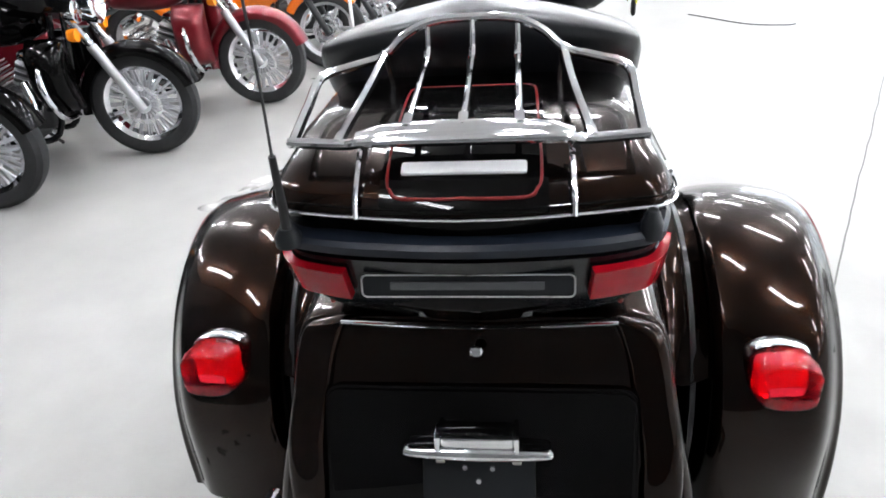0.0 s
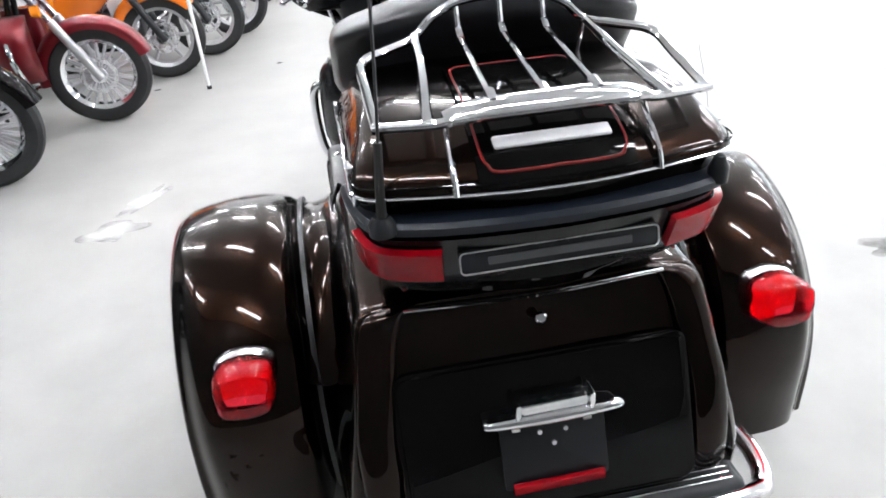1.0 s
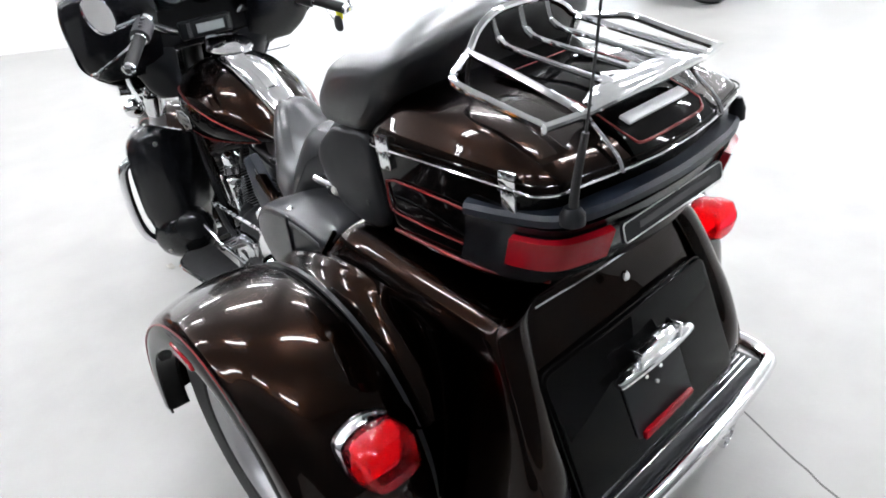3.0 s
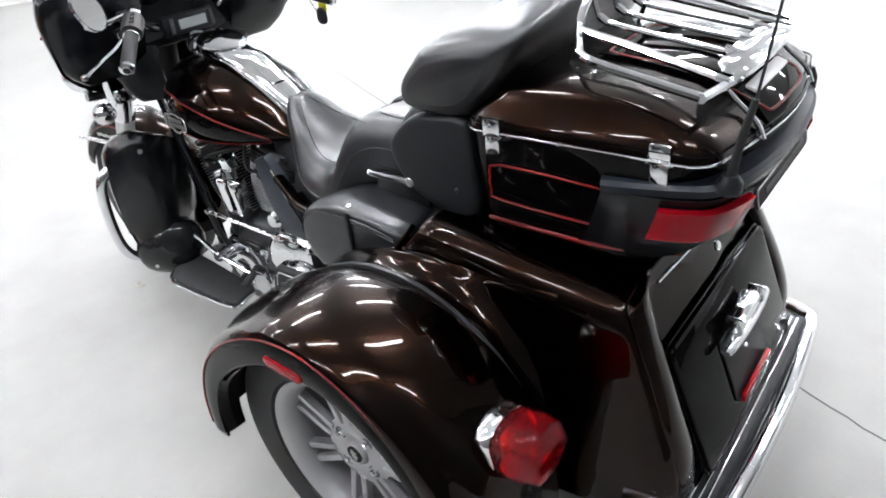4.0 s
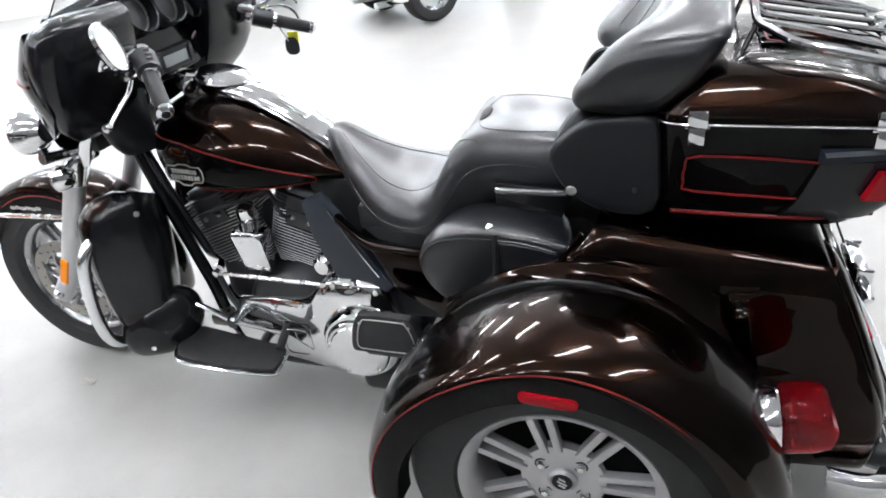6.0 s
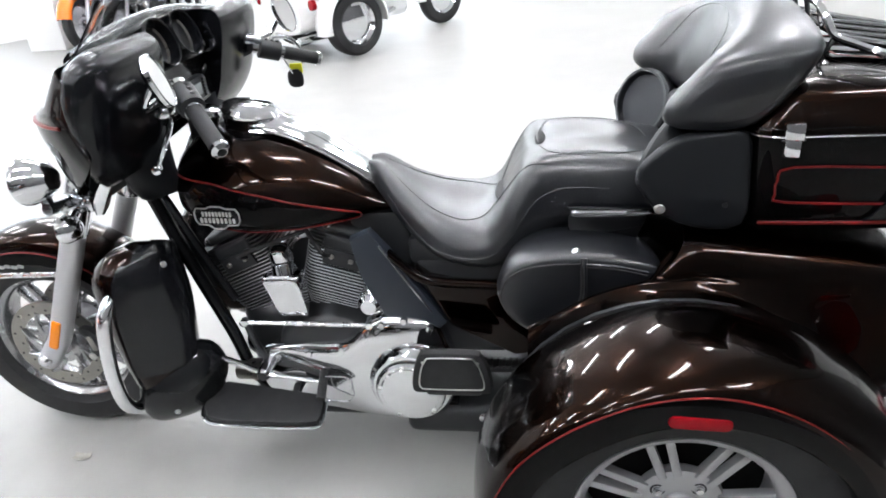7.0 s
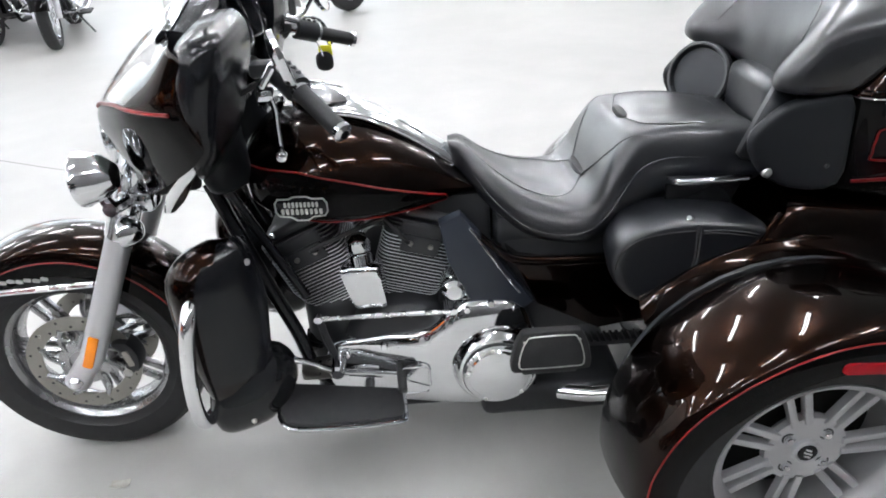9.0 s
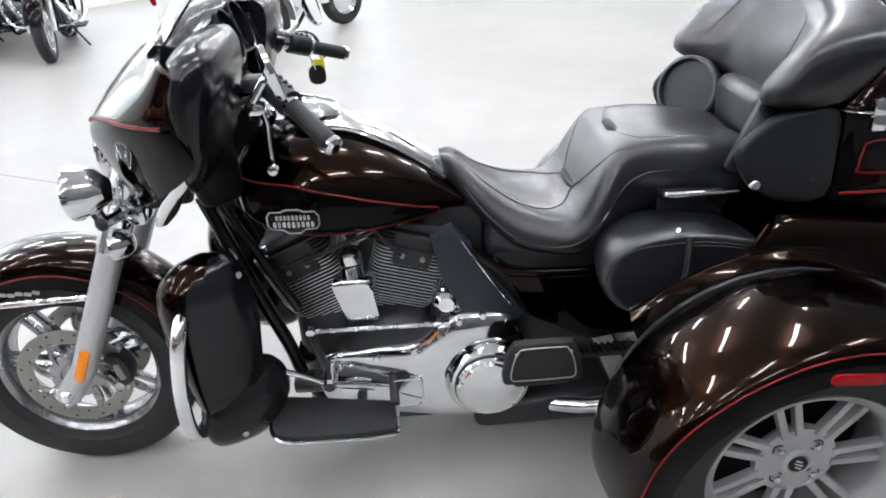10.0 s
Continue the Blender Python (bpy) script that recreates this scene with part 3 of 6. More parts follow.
# added white bar in place of the ceiling tubes' reflection on the lid
bar_z = lid_at(0, -0.578, 0.01)
part("lid_tube_reflection", box((0, 0, 0), (0.178, 0.024, 0.008), 0.004, Matrix.Translation(bar_z) @ Matrix.Rotation(radians(22), 4, "X")), M_TUBE_REFLECTION, plid, "white bar standing in for the ceiling tubes' reflection on the lid")
for s in (-1, 1):
    part("lid_strut", tube([(0.15 * s, -0.548, 1.072), (0.152 * s, -0.575, 1.045), (0.153 * s, -0.612, 1.012), (0.153 * s, -0.626, 0.985)], 0.0045, 4, 8), M_CHROME, plid)
    part("lid_strut", tube([(0.15 * s, -0.3, 1.135), (0.148 * s, -0.29, 1.105), (0.146 * s, -0.28, 1.075)], 0.005, 4, 8), M_CHROME, plid)
    for y, x in ((-0.205, 0.299), (-0.514, 0.294)):
        la = part("latch", box((x * s, y, 0.995), (0.012, 0.036, 0.034), 0.003), M_CHROME, pack, "chrome latch")
        part("latch_tongue", box((x * s, y, 0.962), (0.01, 0.03, 0.036), 0.003), M_CHROME, la)
        part("latch_pin", tube([(x * s, y - 0.022, 0.978), (x * s, y + 0.022, 0.978)], 0.004, 1, 8, smooth=False), M_CHROME, la)
    # red outline and lower line on the box sides
    sp = [(0.293 * s, -0.19, 0.865), (0.2945 * s, -0.19, 0.895), (0.296 * s, -0.215, 0.922), (0.297 * s, -0.43, 0.915), (0.291 * s, -0.445, 0.9), (0.288 * s, -0.445, 0.845), (0.288 * s, -0.43, 0.838), (0.289 * s, -0.21, 0.845)]
    part("pinstripe", tube(sp, 0.0024, 3, 6, True), M_REDLINE, pack, "red outline")
    part("pinstripe", tube([(0.277 * s, -0.17, 0.795), (0.281 * s, -0.3, 0.795), (0.279 * s, -0.42, 0.795), (0.235 * s, -0.54, 0.79)], 0.004, 5, 6), M_REDLINE, pack, "red lower line")
# rubber rail round the rear of the box
rail = [(-0.303, -0.42, 0.925), (-0.295, -0.5, 0.93), (-0.272, -0.58, 0.933), (-0.225, -0.61, 0.935), (-0.14, -0.629, 0.936), (0, -0.638, 0.936)]
rail += [(-x, y, z) for x, y, z in reversed(rail[:-1])]
rows = []
for p in spline(rail, 5):
    n = Vector((p.x * 1.2, p.y + 0.3, 0)).normalized()
    rows.append([p + n * a + Vector((0, 0, b)) for a, b in ((-0.03, -0.006), (0.002, -0.008), (0.012, -0.004), (0.013, 0.008), (0.006, 0.015), (-0.03, 0.019))])
part("bumper_rail", grid_mesh(rows), M_RAIL, pack, "dark plastic bumper rail")
# skirt with the lamps below the rail
low = []
for (x, y, z), k in zip(rail, range(len(rail))):
    low.append([Vector((x, y, 0.918)), Vector((x * 0.993, y + 0.012, 0.88)), Vector((x * 0.975, y + 0.03, 0.83)), Vector((x * 0.93, y + 0.06, 0.79))])
part("lamp_skirt", solid(skin(low, 3, 4, False), 0.006), M_SATIN, pack, "dark plastic lamp surround")


def skirt_at(u, v):
    """A place on the lamp skirt: u along it from the left end to the right, v from its top down."""
    cols = [spline(c, 8) for c in zip(*low)]
    k = u * (len(cols[0]) - 1)
    i = min(int(k), len(cols[0]) - 2)
    c = [a[i].lerp(a[i + 1], k - i) for a in cols]
    kk = v * (len(c) - 1)
    j = min(int(kk), len(c) - 2)
    return c[j].lerp(c[j + 1], kk - j)


for s in (-1, 1):
    rows = []
    for i in range(13):
        u = 0.122 + 0.24 * i / 12
        u = u if s < 0 else 1 - u
        pts = [skirt_at(u, v) for v in (0.13, 0.27, 0.41, 0.55)]
        rows.append([p + Vector((p.x * 0.8, p.y + 0.35, 0)).normalized() * 0.004 for p in pts])
    part("side_tail_lamp", solid(grid_mesh(rows, False), -0.014), M_REDDULL, pack, "wrap-around red lamp lens")
# name badge: a silver frame and a bar for its lettering
bm_ = Matrix.Translation((0, -0.626, 0.876)) @ Matrix.Rotation(radians(90 - 12), 4, "X")
badge = part("name_plate", plate(rrect(0.316, 0.038, 0.008), 0.006, bm_, 0.002), M_PLASTIC, pack, "black name plate with a silver frame")
part("plate_frame", tube([bm_ @ Vector((x, y, 0.007)) for x, y in rrect(0.312, 0.034, 0.008)], 0.0013, 1, 6, True, False), M_SILVER, badge)
part("lettering_bar", plate(rrect(0.226, 0.012, 0.002), 0.002, bm_ @ pose(0, 0, 0.006)), M_GREY, badge, "grey bar of raised lettering")

# rack
RB = 0.0078
rack_outer = [(-0.25, -0.553, 1.076), (-0.252, -0.45, 1.098), (-0.25, -0.362, 1.119), (-0.2, -0.325, 1.128), (-0.152, -0.3, 1.137), (-0.118, -0.292, 1.165), (-0.07, -0.288, 1.186), (0, -0.286, 1.19)]
full = rack_outer + [(-x, y, z) for x, y, z in reversed(rack_outer[:-1])]
rack = part("luggage_rack", tube(full, RB, 4, 10), M_CHROME, trike, "chrome tube luggage rack")
part("rear_rail", tube([(-0.256, -0.556, 1.076), (-0.17, -0.57, 1.076), (-0.13, -0.582, 1.083), (0, -0.588, 1.085), (0.13, -0.582, 1.083), (0.17, -0.57, 1.076), (0.256, -0.556, 1.076)], RB, 4, 10), M_CHROME, rack)
part("rack_plate", skin([[(x, -0.585 + 0.006 * abs(x) / 0.1, z - 0.004), (x, -0.585, z + 0.004), (x, -0.553 + 0.0 * x, z + 0.012), (x, -0.533 + k, z + 0.006), (x, -0.545 + k, z)] for x, z, k in
                          ((-0.155, 1.076, -0.02), (-0.12, 1.085, 0), (-0.05, 1.09, 0.004), (0.05, 1.09, 0.004), (0.12, 1.085, 0), (0.155, 1.076, -0.02))], 3, 3), M_CHROME, rack, "folded chrome rear plate")
for x in (-0.076, 0, 0.076):
    zt = 1.188 - abs(x) * 0.07
    part("rack_bar", tube([(x, -0.288, zt), (x, -0.298, 1.15), (x * 1.0, -0.312, 1.134), (x * 1.02, -0.4, 1.118), (x * 1.05, -0.545, 1.095)], 0.0055, 4, 8), M_CHROME, rack)
    part("ferrule", tube([(x, -0.302, 1.143), (x, -0.32, 1.131)], 0.0075, 1, 8, smooth=False), M_CHROME, rack)
    part("ferrule", tube([(x * 1.04, -0.53, 1.1), (x * 1.05, -0.56, 1.093)], 0.0095, 1, 8, smooth=False), M_CHROME, rack)
for s in (-1, 1):
    part("rack_bar", tube([(0.152 * s, -0.3, 1.137), (0.16 * s, -0.42, 1.112), (0.178 * s, -0.565, 1.08)], 0.0075, 4, 8), M_CHROME, rack)
    part("ferrule", tube([(0.176 * s, -0.55, 1.083), (0.179 * s, -0.572, 1.077)], 0.009, 1, 8, smooth=False), M_CHROME, rack)

# antenna
ant = part("antenna", tube([(-0.262, -0.612, 0.94), (-0.26, -0.617, 1.0), (-0.255, -0.632, 1.085)], 0.0085, 3, 10, ends=0.0055), M_RUBBER, trike, "black whip antenna")
part("whip", tube([(-0.255, -0.632, 1.08), (-0.246, -0.648, 1.24), (-0.238, -0.68, 1.6)], 0.0022, 4, 6), M_ENGINE, ant)
part("antenna_base", lathe([(0.02, -0.012), (0.02, 0.004), (0.012, 0.016), (0.0, 0.018)], (-0.262, -0.612, 0.95), (0, 0, 1), 16), M_PLASTIC, ant)
part("antenna_base", lathe([(0.016, -0.012), (0.016, 0.01), (0.008, 0.03), (0.0, 0.032)], (0.262, -0.6, 0.95), (0, 0, 1), 16), M_PLASTIC, pack, "empty antenna mount")

# backrest cushion
# each row: x, then y and z of the front tip, the top's front and back edge, the back, the bottom's rear and front edge
cush = [(0.296, (-0.01, 1.04), (-0.07, 1.095), (-0.16, 1.112), (-0.19, 1.1), (-0.13, 1.03), (-0.03, 1.02)),
        (0.284, (0.016, 1.036), (-0.06, 1.118), (-0.18, 1.138), (-0.225, 1.122), (-0.135, 1.01), (-0.005, 1.003)),
        (0.258, (0.03, 1.034), (-0.068, 1.135), (-0.2, 1.154), (-0.245, 1.13), (-0.145, 1.0), (0.004, 0.997)),
        (0.222, (0.018, 1.03), (-0.092, 1.15), (-0.21, 1.166), (-0.252, 1.135), (-0.15, 0.99), (-0.008, 0.99)),
        (0.18, (-0.024, 1.025), (-0.118, 1.164), (-0.215, 1.177), (-0.255, 1.14), (-0.155, 0.98), (-0.045, 0.98)),
        (0.13, (-0.062, 1.025), (-0.134, 1.178), (-0.218, 1.187), (-0.257, 1.145), (-0.157, 0.97), (-0.072, 0.965)),
        (0.06, (-0.08, 1.025), (-0.144, 1.192), (-0.22, 1.198), (-0.258, 1.15), (-0.158, 0.96), (-0.084, 0.955)),
        (0.0, (-0.084, 1.025), (-0.146, 1.196), (-0.22, 1.201), (-0.258, 1.15), (-0.158, 0.957), (-0.086, 0.952))]
rings = []
for x, *pts in [(-c[0],) + c[1:] for c in cush] + cush[-2::-1]:
    (fy, fz), (ty, tz), rest = pts[0], pts[1], pts[2:]
    mid = ((fy + ty) / 2 + 0.008, (fz + tz) / 2 + 0.004)
    rings.append([(x, fy, fz), (x, *mid), (x, ty, tz)] + [(x, *p) for p in rest])
br = part("backrest", skin(rings, 5, 5), M_LEATHER, trike, "black leather wrap-around backrest", 60)
for s in (-1, 1):
    part("seam", tube([(0.21 * s, -0.02, 0.985), (0.2 * s, -0.012, 1.03), (0.178 * s, -0.058, 1.1), (0.14 * s, -0.098, 1.155), (0.05 * s, -0.12, 1.178), (0, -0.122, 1.18)], 0.0012, 6, 6), M_LEATHER, br)
part("backrest_pad", box((0, -0.082, 0.9), (0.235, 0.1, 0.16), 0.03, segs=4), M_LEATHER, br, "lower leather pad")

# speaker pods beside the passenger
pod_out = [(0.075, 0.9), (0.05, 0.945), (-0.0, 0.982), (-0.05, 0.99), (-0.13, 0.988), (-0.145, 0.9), (-0.14, 0.79), (-0.04, 0.785), (0.04, 0.83)]
for s in (-1, 1):
    rings = []
    for x, k in ((0.256, 0.93), (0.26, 0.98), (0.268, 1.0), (0.278, 0.975), (0.284, 0.9), (0.286, 0.6), (0.287, 0.1)):
        rings.append([Vector((x * s, -0.04 + (y + 0.04) * k, 0.885 + (z - 0.885) * k)) for y, z in pod_out])
    pod = part("speaker_pod", skin(rings, 3, 2), M_PLASTIC, trike, "black plastic speaker pod", 50)
    ax = Vector((-0.55 * s, 0.78, 0.3))
    c0 = Vector((0.19 * s, 0.0, 0.913))
    part("speaker_housing", lathe([(0.04, -0.045), (0.075, -0.03), (0.093, 0.0), (0.093, 0.012), (0.088, 0.02), (0.079, 0.02), (0.074, 0.008), (0.0, 0.006)], c0, ax, 40), M_PLASTIC, pod, "round speaker housing")
    part("speaker_ring", lathe([(0.077, 0.014), (0.081, 0.024), (0.087, 0.024), (0.091, 0.016)], c0, ax, 40, True), M_GREY, pod, "grey speaker ring")
    part("speaker_grille", lathe([(0.074, 0.009), (0.05, 0.012), (0.0, 0.013)], c0, ax, 40), M_MESH, pod, "dark speaker mesh")
    bolt((0.285 * s, -0.1, 0.84), (s, 0, 0), 0.006, 0.004, M_ENGINE, pod)

# seat
SEAT = [(0.70, 0.035, 0.84, 0.80, 0.856), (0.665, 0.075, 0.81, 0.765, 0.85), (0.6, 0.125, 0.755, 0.69, 0.795), (0.52, 0.18, 0.715, 0.64, 0.75), (0.43, 0.205, 0.705, 0.625, 0.732), (0.38, 0.212, 0.735, 0.63, 0.752), (0.34, 0.212, 0.8, 0.65, 0.825),
        (0.295, 0.2, 0.855, 0.685, 0.888), (0.22, 0.185, 0.86, 0.72, 0.905), (0.1, 0.185, 0.855, 0.74, 0.9), (-0.02, 0.175, 0.84, 0.75, 0.878)]


rings = []
for y, hw, ze, zb, zt in SEAT:
    rings.append([(0, y, zt - 0.006), (-hw * 0.5, y, zt), (-hw * 0.85, y, ze + (zt - ze) * 0.6), (-hw, y, ze * 0.6 + zb * 0.4), (-hw * 0.88, y, zb + 0.012), (-hw * 0.5, y, zb), (0, y, zb),
                  (hw * 0.5, y, zb), (hw * 0.88, y, zb + 0.012), (hw, y, ze * 0.6 + zb * 0.4), (hw * 0.85, y, ze + (zt - ze) * 0.6), (hw * 0.5, y, zt)])
seat = part("seat", skin(rings, 4, 4), M_LEATHER, trike, "black leather two-up touring seat", 60)
seat_shape = BVHTree.FromPolygons([v.co for v in seat.data.vertices], [tuple(p.vertices) for p in seat.data.polygons])


def on_seat(x, y, side=0, z=0.0, up=0.0005):
    """A place on the seat, met from above or, at height z, from the left (-1) or right (1)."""
    p = seat_shape.ray_cast(Vector((x, y, 2)), Vector((0, 0, -1))) if not side else seat_shape.ray_cast(Vector((side, y, z)), Vector((-side, 0, 0)))
    return p[0] + p[1] * up


for s in (-1, 1):
    line = [on_seat(0, y, s, z) for y, z in ((0.645, 0.79), (0.6, 0.735), (0.54, 0.69), (0.48, 0.672), (0.42, 0.672), (0.375, 0.69), (0.34, 0.73), (0.31, 0.775), (0.285, 0.81), (0.25, 0.83), (0.2, 0.838), (0.12, 0.835))]
    part("seam", tube(line, 0.0014, 4, 6), M_LEATHER, seat)
    part("seam", tube([on_seat(s * x, y) for x, y in ((0.02, 0.66), (0.06, 0.6), (0.1, 0.53), (0.12, 0.46), (0.1, 0.41), (0.05, 0.375))], 0.0012, 4, 6), M_LEATHER, seat)
    part("seam", tube([on_seat(s * x, y) for x, y in ((0.02, 0.285), (0.07, 0.27), (0.115, 0.25), (0.13, 0.2), (0.125, 0.12), (0.1, 0.05), (0.03, 0.02))], 0.0012, 4, 6), M_LEATHER, seat)
    part("seam", tube([on_seat(s * x, y) for x, y in ((0.05, 0.375), (0.1, 0.35), (0.14, 0.32), (0.155, 0.29), (0.16, 0.25))], 0.0012, 4, 6), M_LEATHER, seat)
    # passenger grab handle and knob
    part("grab_handle", tube([(s * 0.19, 0.205, 0.785), (s * 0.228, 0.2, 0.8), (s * 0.234, 0.18, 0.8), (s * 0.234, 0.06, 0.8), (s * 0.225, 0.035, 0.798), (s * 0.185, 0.03, 0.785)], 0.0075, 4, 10), M_CHROME, trike, "chrome passenger grab handle")
    part("grab_backing", plate([(0.21, 0.8), (0.03, 0.79), (0.06, 0.715), (0.17, 0.705), (0.21, 0.73)], 0.012, side_plane(0.19 * s, s), 0.004), M_GLOSSP, trike)
    part("strap_knob", lathe([(0.006, 0), (0.006, 0.02), (0.011, 0.022), (0.012, 0.034), (0.008, 0.039), (0, 0.04)], (0.25 * s, 0.027, 0.829), (s, 0, 0.1), 16), M_SILVER, trike, "round silver knob")
# gathered slits in the leather, before and on the passenger seat
for y, hw in ((0.372, 0.06), (0.272, 0.045)):
    rows = []
    for k in range(-4, 5):
        p = on_seat(hw * k / 4, y)
        r = 0.014 * math.sqrt(max(0.02, 1 - (k / 4.2) ** 2))
        rows.append([p + Vector((0, r * math.cos(q), r * 0.7 * math.sin(q))) for q in [2 * math.pi * j / 8 for j in range(8)]])
    part("gathered_slit", grid_mesh(rows), M_RUBBER, seat)


# leather bags before the rear fenders
bag_out = [(0.372, 0.68), (0.352, 0.61), (0.29, 0.565), (0.2, 0.585), (0.1, 0.66), (0.04, 0.71), (0.035, 0.74), (0.14, 0.762), (0.25, 0.766), (0.335, 0.74)]
for s in (-1, 1):
    def bag_ring(x, k, out=bag_out):
        return [Vector((x * s, 0.205 + (y - 0.21) * k, 0.675 + (z - 0.69) * k)) for y, z in out]
    bag = part("leather_bag", skin([bag_ring(0.18, 0.86), bag_ring(0.22, 0.93), bag_ring(0.28, 0.995), bag_ring(0.312, 1.0), bag_ring(0.328, 0.975), bag_ring(0.335, 0.93), bag_ring(0.339, 0.84), bag_ring(0.341, 0.5)], 4, 3), M_LEATHER, trike, "black leather side bag", 60)
    bag_shape = BVHTree.FromPolygons([v.co for v in bag.data.vertices], [tuple(p.vertices) for p in bag.data.polygons])

    def on_bag(y, z, up=0.001):
        p = bag_shape.ray_cast(Vector((s, y, z)), Vector((-s, 0, 0)))
        return p[0] + p[1] * up
    flap = [on_bag(0.185 + 0.25 * max(0.0, 0.66 - z), z) for z in (0.745, 0.73, 0.7, 0.66, 0.62, 0.585)]
    part("bag_strap_groove", tube(flap, 0.003, 5, 6), M_RUBBER, bag)
    part("bag_strap_edge", tube([p + Vector((0.002 * s, -0.007, 0)) for p in flap], 0.004, 5, 6), M_LEATHER, bag)
    part("bag_seam", tube([on_bag(y, z, 0.0002) for y, z in ((0.35, 0.6), (0.358, 0.65), (0.345, 0.69), (0.31, 0.718), (0.26, 0.73), (0.19, 0.733))], 0.0022, 5, 6), M_RUBBER, bag)
    part("flap_edge", tube([on_bag(y, z, 0.0006) for y, z in ((0.183, 0.732), (0.14, 0.73), (0.09, 0.722), (0.05, 0.712))], 0.003, 5, 6), M_LEATHER, bag)
    part("bag_seam", tube([on_bag(y, z - 0.007, 0.0002) for y, z in ((0.183, 0.732), (0.14, 0.73), (0.09, 0.722), (0.05, 0.712))], 0.0022, 5, 6), M_RUBBER, bag)
    part("bag_stud", lathe([(0.009, 0), (0.009, 0.006), (0.005, 0.009), (0, 0.01)], (s * 0.316, 0.197, 0.748), (s * 0.6, 0, 0.8), 12), M_CHROME, bag, "chrome stud")
# raised brown edge between bag and body, added in place of a highlight
both("body_edge", tube([(-0.322, 0.0, 0.752), (-0.333, 0.03, 0.71), (-0.345, 0.055, 0.67)], 0.006, 4, 8), M_PAINT, trike)


# wheels
def wheel(center, r, w, rim, name, label):
    c = Vector(center)
    t = [(rim - 0.012, -w * 0.42), (rim + 0.008, -w * 0.46), (rim + 0.012, -w * 0.49), (rim + (r - rim) * 0.5, -w * 0.52), (r - 0.022, -w * 0.5), (r - 0.007, -w * 0.4), (r - 0.002, -w * 0.2), (r, 0),
         (r - 0.002, w * 0.2), (r - 0.007, w * 0.4), (r - 0.022, w * 0.5), (rim + (r - rim) * 0.5, w * 0.52), (rim + 0.012, w * 0.49), (rim + 0.008, w * 0.46), (rim - 0.012, w * 0.42)]
    ob = part(name, lathe(t, c, (-1, 0, 0), 72, True), M_RUBBER, trike, label)
    return c, ob


def spokes(c, s, r0, r1, off, n, parent, turn=0.0, wide=0.0085, mat=M_ALU):
    """Pairs of bars between hub and rim, each pair one part."""
    m = Matrix.Translation(c) @ Matrix(((0, 0, s, off * s), (1, 0, 0, 0), (0, 1, 0, 0), (0, 0, 0, 1)))
    for i in range(n):
        q = 2 * math.pi * i / n + turn
        rot = Matrix.Rotation(q, 4, "Z")
        bms = []
        for k in (-1, 1):
            a, b = 0.0145 * k, 0.0205 * k
            pts = [(r0, a - wide), (r1, b - wide), (r1, b + wide), (r0, a + wide)]
            bms.append(plate(pts, 0.02, m @ rot @ pose(0, 0, -0.02), 0.004))
        part("spoke", join(*bms), mat, parent)


for s in (-1, 1):
    c, o = wheel((0.545 * s, 0, 0.326), 0.326, 0.2, 0.208, "rear_wheel", "rear wheel with black tyre and silver spokes")
    ax = (s, 0, 0)
    part("rim", lathe([(0.182, 0.055), (0.19, 0.078), (0.2, 0.088), (0.212, 0.094), (0.214, 0.088), (0.206, 0.07), (0.2, 0.0), (0.2, -0.07), (0.21, -0.085), (0.19, -0.085), (0.185, 0.0)], c, ax, 56, True), M_ALU, o, "silver rim")
    spokes(c, s, 0.075, 0.192, 0.055, 7, o, 0.385)
    part("hub", lathe([(0.0, 0.024), (0.084, 0.024), (0.09, 0.034), (0.087, 0.048), (0.05, 0.052), (0.04, 0.05), (0, 0.05)], c, ax, 40), M_ALU, o)
    part("hub_cap", lathe([(0.032, 0.05), (0.031, 0.056), (0.026, 0.061), (0.022, 0.058), (0, 0.058)], c, ax, 28), M_ALU, o)
    disc = part("cap_disc", lathe([(0.021, 0.058), (0.021, 0.0605), (0, 0.062)], c, ax, 24), M_SATIN, o)
    for k in (-1, 0, 1):
        part("emblem_bar", plate(rrect(0.022 - 0.006 * abs(k), 0.0045, 0.002, 2), 0.001, Matrix.Translation(c) @ side_plane(0.0615 * s, s) @ pose(0, 0.009 * k, 0, 0, 0, 25)), M_SILVER, disc)
    for k in range(4):
        q = radians(40 + 90 * k)
        p = c + Vector((0.045 * s, 0.056 * math.cos(q), 0.056 * math.sin(q)))
        part("lug_seat", lathe([(0.015, 0), (0.015, 0.006), (0.011, 0.006), (0.011, 0.003), (0, 0.003)], p, ax, 16), M_ENGINE, o)
        bolt(p + Vector((0.003 * s, 0, 0)), ax, 0.009, 0.012, M_CHROME, o, "lug_nut")
    # drum and back disc coloured near-black for the shade between the spokes
    part("brake_drum", lathe([(0.06, -0.035), (0.14, -0.035), (0.14, -0.028), (0.06, -0.028)], c, ax, 40, True), M_SHADE_SOOT, o)
    part("wheel_shade_disc", lathe([(0.0, -0.05), (0.2, -0.05), (0.2, -0.04), (0, -0.04)], c, ax, 32), M_SHADE_SOOT, o)


# ---- trike: tank, front end, engine ----
TANK = [(1.185, 0.1, 0.88, 0.79), (1.165, 0.14, 0.915, 0.76), (1.11, 0.175, 0.948, 0.732), (1.0, 0.198, 0.955, 0.715), (0.88, 0.185, 0.922, 0.715), (0.78, 0.15, 0.868, 0.725), (0.70, 0.112, 0.81, 0.738), (0.64, 0.085, 0.775, 0.745)]


